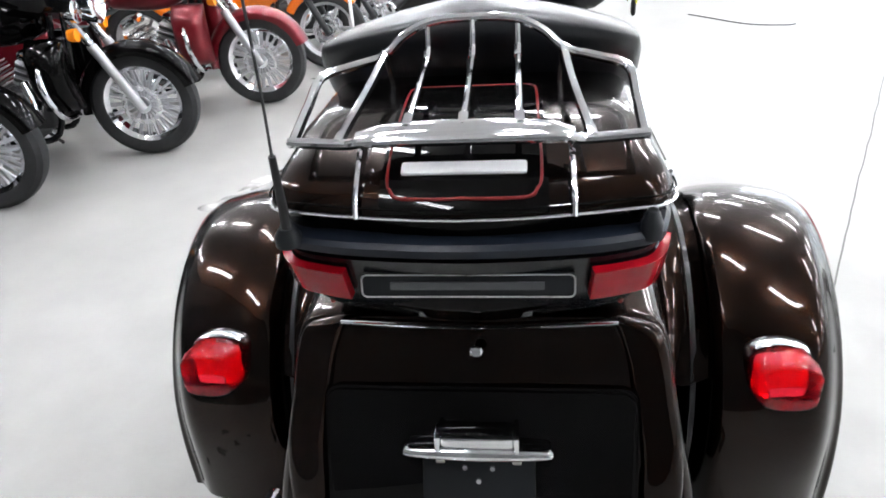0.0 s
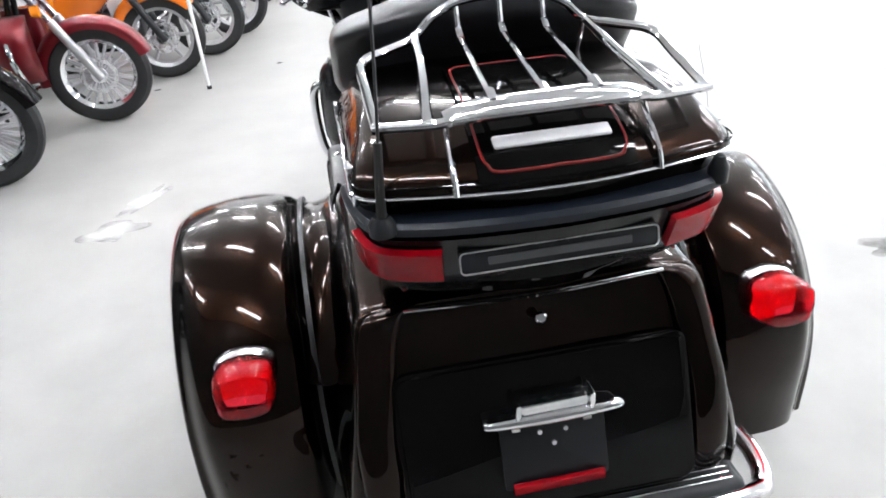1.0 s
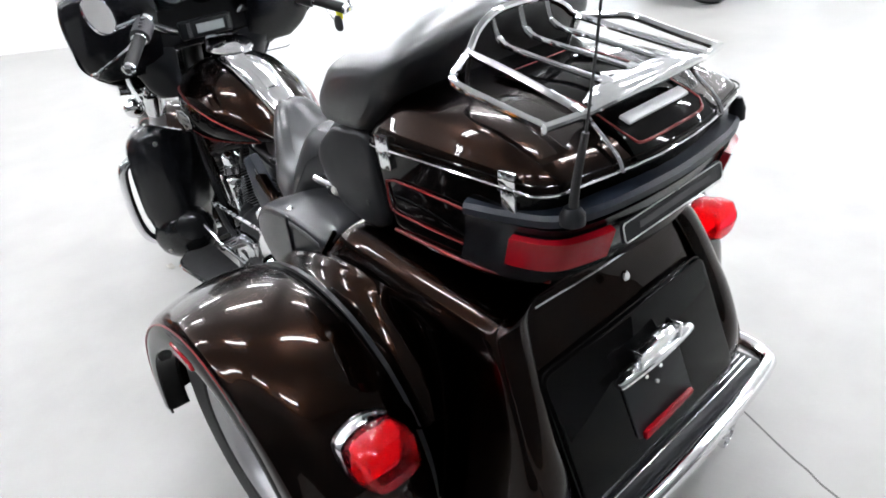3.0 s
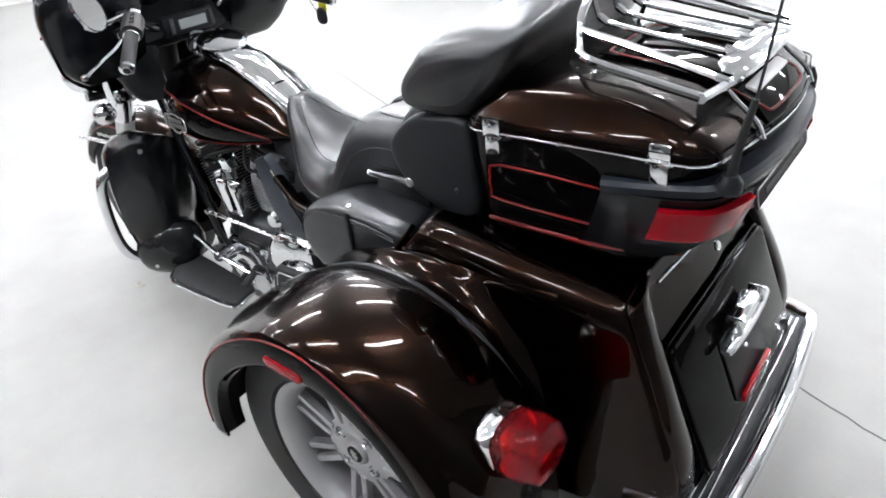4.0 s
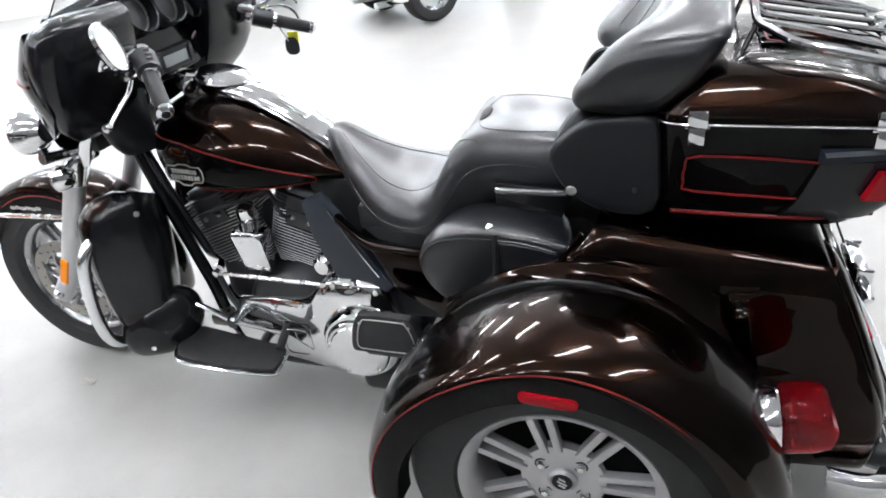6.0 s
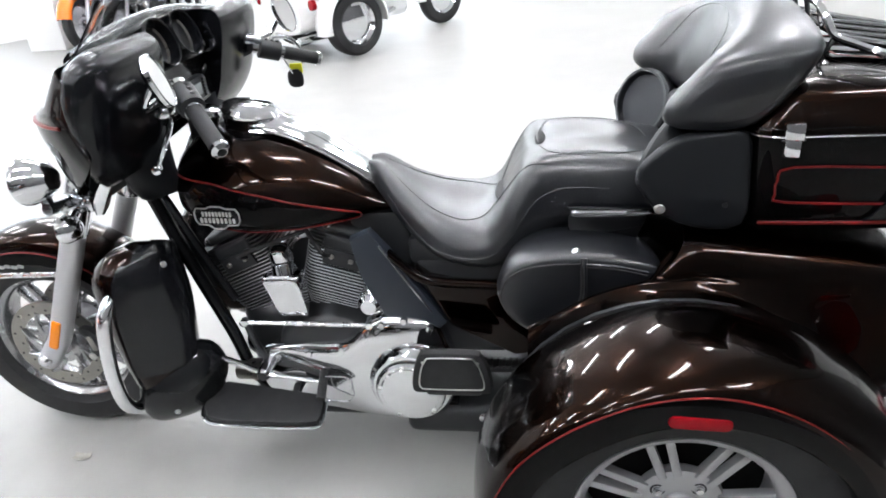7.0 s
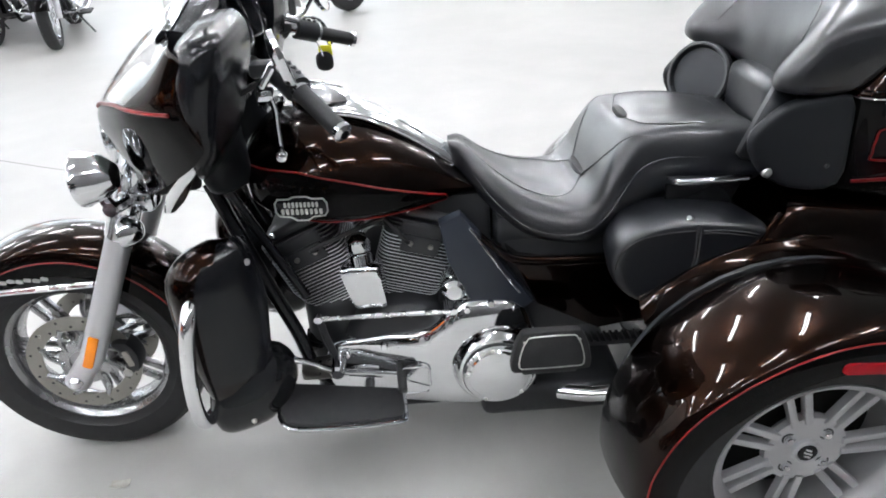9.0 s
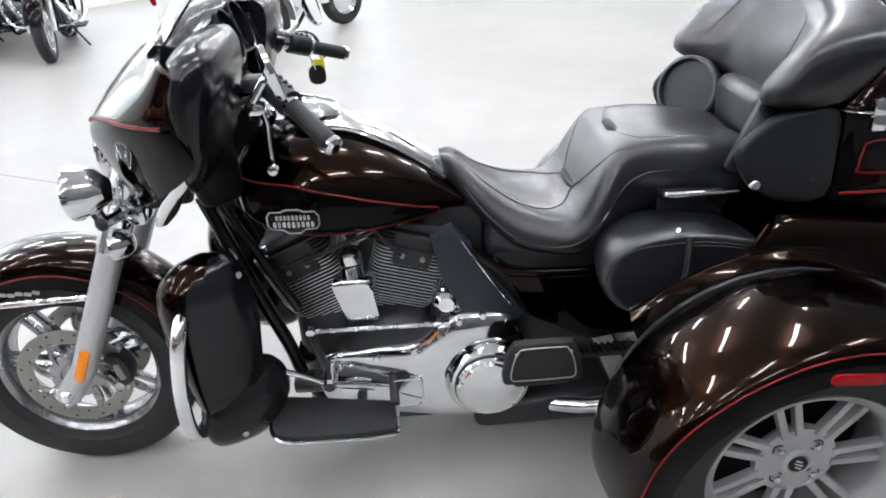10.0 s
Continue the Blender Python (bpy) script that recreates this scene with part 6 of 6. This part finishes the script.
# key fob on a ring
key = tagged(part("key_fob", skin([[(0.46 + 0.008 * b * k, 1.035 + a * 0.026 * k, 0.955 + 0.028 * h) for a, b in ((1, 0), (0.7, 0.8), (0, 1), (-0.7, 0.8), (-1, 0), (-0.7, -0.8), (0, -1), (0.7, -0.8))] for h, k in ((-1, 0.4), (-0.7, 0.9), (0, 1), (0.6, 0.9), (1, 0.5))], 2, 2), M_RUBBER),
             "black heart-shaped key fob hanging from the handlebar", "key fob")
part("key_ring", tube([(0.44, 1.035, 0.975), (0.43, 1.04, 1.0), (0.42, 1.05, 1.03)], 0.002, 3, 6), M_CHROME, key)
part("paper_tag", box((0.466, 1.03, 0.985), (0.004, 0.04, 0.03), 0.001, pose(0, 0, 0)), M_YELLOW, key, "yellow tag")


# ---- other motorcycles in the showroom ----
def motorcycle(label, m, paint, style, group="", spoke_n=10):
    """A parked motorcycle; its front wheel touches the floor at the origin of m and it faces along +y."""
    b = thing("motorcycle", label, "motorcycle", m, group)
    sport, bagger = style == "sport", style == "bagger"
    for y, r, w, nm in ((0, 0.315, 0.12, "front_wheel"), (-1.55, 0.32, 0.16, "rear_wheel")):
        rim = 0.225
        t = [(rim, -w * 0.42), (rim + 0.015, -w * 0.49), (r - 0.03, -w * 0.48), (r - 0.006, -w * 0.32), (r, 0), (r - 0.006, w * 0.32), (r - 0.03, w * 0.48), (rim + 0.015, w * 0.49), (rim, w * 0.42)]
        wh = part(nm, lathe(t, (0, y, r), (1, 0, 0), 44, True), M_RUBBER, b, "black tyre on a bright wheel")
        part("rim", lathe([(0.2, -0.03), (0.226, -0.05), (0.232, -0.045), (0.215, 0.0), (0.232, 0.045), (0.226, 0.05), (0.2, 0.03)], (0, y, r), (1, 0, 0), 40, True), M_CHROME if not sport else M_ALU, wh)
        n = 6 if sport else 22
        for k in range(n):
            q = 2 * math.pi * k / n
            d = Vector((0, math.cos(q), math.sin(q)))
            for sx in ((0,) if sport else (-0.02, 0.02)):
                part("spoke", tube([Vector((sx * 1.5, y, r)) + d * 0.05, Vector((sx, y, r)) + d * 0.205], 0.014 if sport else 0.008, 1, 5, smooth=False), M_ALU if sport else M_FORK, wh)
        part("hub", lathe([(0.05, -0.06), (0.06, 0), (0.05, 0.06)], (0, y, r), (1, 0, 0), 20), M_CHROME, wh)
        for sx in (-0.065, 0.065):
            part("brake_disc", lathe([(0.088, 0), (0.115, 0), (0.115, 0.005), (0.088, 0.005)], (sx, y, r), (1, 0, 0), 32, True), M_POLISH, wh)
    for s in (-1, 1):
        top = (0.1 * s, -0.33, 0.98)
        part("fork_leg", tube([(0.11 * s, 0.02, 0.3), (0.105 * s, -0.17, 0.68)], 0.028, 1, 14, smooth=False), M_ALU if not sport else M_ENGINE, b, "fork slider")
        part("fork_tube", tube([(0.105 * s, -0.17, 0.68), top], 0.022, 1, 12, smooth=False), M_CHROME, b)
    a0, a1 = (40, 150) if sport else (18, 185)
    ff_ = [[polar(x, rr, a, (0.0, 0.315)) for x, rr in ((-0.085, 0.29), (-0.085, 0.335), (-0.05, 0.36), (0, 0.368), (0.05, 0.36), (0.085, 0.335), (0.085, 0.29))] for a in np.linspace(a0, a1, 12)]
    part("front_fender", solid(skin(ff_, 3, 2, False), 0.004), paint, b, "painted front fender", 60)
    rf = [[polar(x, rr, a, (-1.55, 0.32)) for x, rr in ((-0.1, 0.3), (-0.1, 0.345), (-0.05, 0.372), (0, 0.378), (0.05, 0.372), (0.1, 0.345), (0.1, 0.3))] for a in np.linspace(10, 190, 12)]
    part("rear_fender", solid(skin(rf, 3, 2, False), 0.004), paint, b, "painted rear fender", 60)
    tk = []
    for y, hw, zt, zb in ((-0.42, 0.08, 0.9, 0.78), (-0.5, 0.15, 0.96, 0.73), (-0.65, 0.17, 0.97, 0.71), (-0.85, 0.13, 0.88, 0.72), (-0.95, 0.08, 0.8, 0.73)):
        tk.append([(0, y, zt), (-hw * 0.7, y, zt - 0.03), (-hw, y, (zt + zb) / 2), (-hw * 0.7, y, zb + 0.01), (0, y, zb), (hw * 0.7, y, zb + 0.01), (hw, y, (zt + zb) / 2), (hw * 0.7, y, zt - 0.03)])
    part("fuel_tank", skin(tk, 3, 3), paint, b, "painted fuel tank", 60)
    st = []
    for y, hw, zt, zb in ((-0.9, 0.07, 0.8, 0.72), (-1.0, 0.13, 0.76, 0.68), (-1.15, 0.17, 0.74, 0.66), (-1.3, 0.14, 0.82, 0.68), (-1.6, 0.12, 0.84, 0.72)):
        st.append([(0, y, zt), (-hw * 0.8, y, zt - 0.01), (-hw, y, (zt + zb) / 2), (0, y, zb), (hw, y, (zt + zb) / 2), (hw * 0.8, y, zt - 0.01)])
    part("seat", skin(st, 3, 3), M_LEATHER, b, "black seat", 60)
    eng = part("engine", box((0, -0.72, 0.34), (0.3, 0.42, 0.26), 0.06, segs=3), M_ENGINE, b, "engine block")
    for sg in (-1, 1):
        me = Matrix.Translation((0, -0.7 + 0.06 * sg, 0.44)) @ Matrix.Rotation(radians(-24 * sg), 4, "X")
        for k in range(8):
            part("fin", plate(rrect(0.17, 0.15, 0.03, 2), 0.006, me @ pose(0, 0, 0.02 + 0.02 * k)), M_FIN if k % 2 else M_ENGINE, eng)
        part("rocker_cover", box((0, 0, 0.21), (0.17, 0.13, 0.06), 0.02, me), M_CHROME, eng)
    for s in (-1, 1):
        part("side_case", lathe([(0.0, -0.02), (0.1, -0.02), (0.1, 0.03), (0.08, 0.05), (0, 0.05)], (0.16 * s, -0.85, 0.33), (s, 0, 0), 24), M_CHROME, eng, "chrome engine cover")
        part("frame_tube", tube([(0.08 * s, -0.36, 0.85), (0.1 * s, -0.42, 0.5), (0.12 * s, -0.5, 0.2), (0.14 * s, -0.7, 0.17), (0.14 * s, -1.2, 0.2)], 0.018, 4, 10), M_GLOSSP, b)
        part("exhaust", tube([(0.1 * s, -0.6, 0.5), (0.19 * s, -0.55, 0.35), (0.22 * s, -0.75, 0.24), (0.23 * s, -1.2, 0.26), (0.23 * s, -1.9, 0.32)], 0.036, 4, 12), M_CHROME, b, "chrome exhaust")
        if not sport:
            part("footboard", box((0.28 * s, -0.62, 0.26), (0.12, 0.3, 0.02), 0.008), M_RUBBER, b)
            part("engine_guard", tube([(0.1 * s, -0.36, 0.3), (0.3 * s, -0.34, 0.34), (0.37 * s, -0.36, 0.45), (0.36 * s, -0.38, 0.58), (0.2 * s, -0.4, 0.68)], 0.016, 4, 10), M_CHROME, b, "chrome guard bar")
            part("turn_signal", lathe([(0, -0.04), (0.03, -0.03), (0.036, 0.0), (0.036, 0.015), (0, 0.02)], (0.2 * s, -0.2, 0.76), (0, 1, 0), 18), M_AMBER, b, "amber turn signal")
            part("passing_lamp", lathe([(0, -0.06), (0.04, -0.05), (0.058, 0.0), (0.06, 0.012), (0.05, 0.016), (0, 0.01)], (0.21 * s, -0.16, 0.88), (0, 1, 0), 24), M_CHROME, b, "chrome lamp")
        if bagger:
            lw = [[(x * s, y, z) for x, y in ((0.12, -0.3), (0.28 * k, -0.28), (0.33 * k, -0.36), (0.27 * k, -0.48), (0.13, -0.47))] for z, k in ((0.74, 0.75), (0.66, 1), (0.5, 1), (0.36, 0.75))]
            part("lower_fairing", skin(lw, 3, 3), paint, b, "painted lower fairing", 60)
            sb = [[(x * s, y, z) for x, z in ((0.2, 0.36), (0.36, 0.38), (0.38, 0.55), (0.36, 0.66), (0.2, 0.67))] for y in (-1.25, -1.35, -1.8, -1.95)]
            part("saddlebag", skin(sb, 3, 2), paint, b, "painted saddlebag", 60)
    part("handlebar", tube([(-0.4, -0.62, 1.02), (-0.36, -0.48, 1.08), (-0.15, -0.38, 1.05), (0.15, -0.38, 1.05), (0.36, -0.48, 1.08), (0.4, -0.62, 1.02)], 0.014, 4, 10), M_CHROME if not sport else M_ENGINE, b, "handlebar")
    if style in ("bagger", "cruiser"):
        part("headlamp", lathe([(0, -0.12), (0.07, -0.1), (0.095, 0.0), (0.1, 0.02), (0.085, 0.03), (0.04, 0.0), (0, 0.0)], (0, -0.14, 0.88), (0, 1, 0), 28), M_CHROME, b, "chrome headlamp")
    if bagger:
        fr = []
        for x, y, z0, z1 in ((-0.4, -0.42, 0.98, 1.14), (-0.28, -0.26, 0.9, 1.22), (0, -0.16, 0.86, 1.26), (0.28, -0.26, 0.9, 1.22), (0.4, -0.42, 0.98, 1.14)):
            fr.append([(x, y - 0.06, z0), (x, y, (z0 + z1) / 2), (x, y - 0.14, z1), (x, y - 0.18, (z0 + z1) / 2)])
        part("fairing", skin(fr, 4, 4), paint, b, "painted batwing fairing", 60)
    if sport:
        nose = []
        for y, hw, z0, z1 in ((-0.02, 0.05, 0.86, 0.92), (-0.12, 0.14, 0.8, 1.0), (-0.3, 0.19, 0.66, 1.12), (-0.5, 0.2, 0.5, 1.05), (-0.72, 0.18, 0.4, 0.8)):
            nose.append([(0, y, z1), (-hw, y, (z0 + z1) / 2), (-hw * 0.7, y, z0), (hw * 0.7, y, z0), (hw, y, (z0 + z1) / 2)])
        part("fairing", skin(nose, 4, 3), paint, b, "painted sport fairing", 60)
    part("kickstand", tube([(-0.14, -0.8, 0.25), (-0.3, -0.72, 0.012)], 0.012, 1, 8, smooth=False), M_ENGINE, b)
    return b


ROW = "motorcycles parked in a row"
motorcycle("black touring motorcycle with wire wheel, parked in the row", pose(-2.66, 1.55, 0, 0, 0, -80), M_BLACK, "bagger", ROW)
motorcycle("black touring motorcycle with chrome fork, parked in the row", pose(-2.16, 2.32, 0, 0, 0, -81), M_BLACK, "bagger", ROW)
motorcycle("red touring motorcycle with lower fairings, parked in the row", pose(-1.77, 3.29, 0, 0, 0, -83), M_REDP, "bagger", ROW)
motorcycle("orange sport motorcycle with black forks, parked in the row", pose(-1.53, 4.26, 0, 0, 0, -85), M_ORANGEP, "sport", ROW)
motorcycle("white sport motorcycle behind the orange one", pose(-1.27, 4.88, 0, 0, 0, -86), M_WHITEP, "sport", ROW)
motorcycle("black sport motorcycle at the end of the row", pose(-1.1, 5.6, 0, 0, 0, -86), M_BLACK, "sport", ROW)
motorcycle("red motorcycle with large white wheels near the back wall", pose(-0.95, 7.28, 0, 0, 0, -84), M_REDP, "sport", ROW)
FAR = "motorcycles across the showroom"
motorcycle("orange cruiser across the showroom, facing the aisle", pose(6.34, 5.83, 0, 0, 0, 94), M_ORANGEP, "cruiser", FAR)
motorcycle("black cruiser beside the orange one across the showroom", pose(6.06, 5.22, 0, 0, 0, 95), M_BLACK, "cruiser", FAR)
motorcycle("black cruiser with chrome fork across the showroom", pose(5.74, 4.42, 0, 0, 0, 106), M_BLACK, "cruiser", FAR)

# white trike across the aisle
wt = thing("white_trike", "white trike with chrome wheels across the aisle", "trike", pose(5.66, 2.55, 0, 0, 0, -130))
for nm, x, y in (("rear_wheel", -0.52, 0), ("rear_wheel", 0.52, 0), ("front_wheel", 0, 1.65)):
    r = 0.32
    w = 0.19 if y == 0 else 0.12
    wh = part(nm, lathe([(0.2, -w * 0.42), (0.22, -w * 0.49), (r - 0.03, -w * 0.48), (r - 0.006, -w * 0.32), (r, 0), (r - 0.006, w * 0.32), (r - 0.03, w * 0.48), (0.22, w * 0.49), (0.2, w * 0.42)], (x, y, r), (1, 0, 0), 40, True), M_RUBBER, wt, "black tyre on a chrome wheel")
    part("rim", lathe([(0.0, w * 0.3), (0.08, w * 0.36), (0.17, w * 0.2), (0.2, w * 0.44), (0.205, 0), (0.2, -w * 0.44), (0.17, -w * 0.2), (0.08, -w * 0.36), (0, -w * 0.3)], (x, y, r), (1, 0, 0), 36), M_CHROME, wh)
for s in (-1, 1):
    fe = [[polar(x * s, rr, a, (0.0, 0.32)) for x, rr in ((0.38, 0.3), (0.4, 0.38), (0.5, 0.41), (0.6, 0.39), (0.64, 0.34))] for a in range(-5, 200, 15)]
    part("rear_fender", solid(skin(fe, 3, 2, False), 0.006), M_WHITEP, wt, "white fender", 60)
bd_ = [[(x, y, z) for x, z in ((-0.3, 0.28), (-0.34, 0.5), (-0.28, 0.72), (0.28, 0.72), (0.34, 0.5), (0.3, 0.28))] for y in (0.12, 0.0, -0.4, -0.52)]
part("body", skin(bd_, 3, 2), M_WHITEP, wt, "white trunk body", 60)
part("tank", skin([[(0, y, zt), (-hw, y, 0.82), (0, y, 0.72), (hw, y, 0.82)] for y, hw, zt in ((1.15, 0.1, 0.88), (1.0, 0.19, 0.95), (0.8, 0.14, 0.88), (0.65, 0.08, 0.8))], 4, 3), M_WHITEP, wt, "white fuel tank", 60)
part("seat", skin([[(0, y, zt), (-0.18, y, zt - 0.04), (0, y, 0.66), (0.18, y, zt - 0.04)] for y, zt in ((0.65, 0.8), (0.45, 0.74), (0.25, 0.86), (0.0, 0.88))], 4, 3), M_LEATHER, wt, "black seat", 60)
part("engine", box((0, 0.82, 0.42), (0.3, 0.45, 0.4), 0.08, segs=3), M_CHROME, wt, "chrome engine")
for s in (-1, 1):
    part("fork_leg", tube([(0.12 * s, 1.66, 0.3), (0.12 * s, 1.35, 1.0)], 0.03, 1, 12, smooth=False), M_CHROME, wt)
    part("exhaust", tube([(0.16 * s, 0.8, 0.3), (0.22 * s, 0.4, 0.22), (0.25 * s, -0.5, 0.2)], 0.035, 3, 10), M_CHROME, wt)
    part("tail_lamp", lathe([(0.05, 0), (0.05, 0.04), (0, 0.06)], (0.5 * s, -0.42, 0.55), (0, -1, 0), 18), M_REDDULL, wt)
part("front_fender", solid(skin([[polar(x, rr, a, (1.65, 0.32)) for x, rr in ((-0.085, 0.3), (-0.05, 0.36), (0, 0.37), (0.05, 0.36), (0.085, 0.3))] for a in range(20, 190, 15)], 3, 2, False), 0.004), M_WHITEP, wt, "white front fender", 60)
part("handlebar", tube([(-0.4, 0.95, 1.02), (-0.3, 1.15, 1.08), (0.3, 1.15, 1.08), (0.4, 0.95, 1.02)], 0.014, 4, 10), M_CHROME, wt)

# white stand with thin legs
stand = thing("sign_stand", "thin white metal stand with two legs", "stand", pose(-1.2, 3.77, 0, 0, 0, 0))
for x, y in ((0, 0), (-0.2, 0.74)):
    part("leg", tube([(x, y, 0.01), (x * 0.9, y * 0.95, 1.3)], 0.013, 1, 10, smooth=False), M_WHITEP, stand)
    part("rubber_foot", lathe([(0.017, 0), (0.017, 0.02), (0.014, 0.025)], (x, y, 0), (0, 0, 1), 12), M_RUBBER, stand)
part("cross_bar", tube([(0, 0, 0.42), (-0.19, 0.72, 0.42)], 0.01, 1, 8, smooth=False), M_WHITEP, stand)
part("top_bar", tube([(0, 0, 1.3), (-0.18, 0.7, 1.3)], 0.013, 1, 8, smooth=False), M_WHITEP, stand)
# pillar
tagged(part("pillar", box((6.7, 6.45, RH / 2), (0.5, 0.5, RH), 0.01), M_WALL), "white painted square pillar", "pillar", kind="structure")


# ---- marks on the floor ----
def blotch(name, x, y, r, mat, label, seed, stretch=1.0, turn=0.0):
    rnd = random.Random(seed)
    ph = [rnd.uniform(0, 6.28) for _ in range(5)]
    am = [rnd.uniform(0.05, 0.22) for _ in range(5)]
    pts = []
    for k in range(48):
        q = 2 * math.pi * k / 48
        rr = r * (1 + sum(a * math.sin((i + 2) * q + p) for i, (a, p) in enumerate(zip(am, ph))))
        pts.append((rr * math.cos(q) * stretch, rr * math.sin(q)))
    tagged(part(name, plate(pts, 0.002, pose(x, y, 0.0, 0, 0, turn) @ pose(0, 0, 0.0005)), mat), label, "floor mark", kind="structure")


blotch("paint_mark", -1.4, 1.53, 0.1, M_PAINTMARK, "white paint splash on the concrete floor", 3, 1.3, 20)
blotch("paint_mark", -1.31, 1.84, 0.05, M_PAINTMARK, "white paint streak on the concrete floor", 5, 3.6, 62)
blotch("floor_stain", 1.75, 0.4, 0.08, M_STAIN, "dark stain on the concrete floor", 7, 2.2, -20)
for i, (x, y, r) in enumerate(((-0.85, -0.72, 0.03), (-0.78, -0.86, 0.022), (-0.92, -0.98, 0.03), (-0.7, -1.0, 0.018), (-0.9, -0.55, 0.015), (-1.6, 3.9, 0.02), (-0.7, 4.3, 0.02))):
    blotch("floor_stain", x, y, r, M_STAIN, "small damp spot on the concrete floor", 20 + i, 1.3, 40 * i)
crack = [(2.5, 3.4), (1.95, 2.28), (1.55, 1.48), (1.21, 0.78), (0.8, 0.0), (0.48, -0.65), (0.34, -0.96), (0.1, -1.5), (-0.2, -2.2)]
rows = []
rnd = random.Random(9)
for p in spline([(x, y, 0) for x, y in crack], 6):
    j = rnd.uniform(-0.004, 0.004)
    rows.append([Vector((p.x - 0.0035 + j, p.y, 0.0006)), Vector((p.x + j, p.y, 0.0016)), Vector((p.x + 0.0035 + j, p.y, 0.0006))])
tagged(part("floor_joint", grid_mesh(rows, False), M_CRACK), "thin dark saw-cut joint in the concrete floor", "floor joint", kind="structure")
tagged(part("paper_scrap", solid(skin([[(-0.235 + 0.014 * a, 1.66 + 0.026 * b, 0.003 + 0.006 * abs(a * b)) for a in (-1, 0, 1)] for b in (-1, -0.3, 0.4, 1)], 3, 3, False), 0.001), M_SCRAP), "small crumpled pale scrap on the floor", "scrap")

tagged(part("floor_cable", tube([(1.7, 5.75, 0.006), (1.8, 5.62, 0.006), (2.1, 5.2, 0.006), (2.4, 5.08, 0.006), (2.5, 5.12, 0.006)], 0.005, 6, 6), M_GREY), "thin grey cable lying on the floor", "cable")
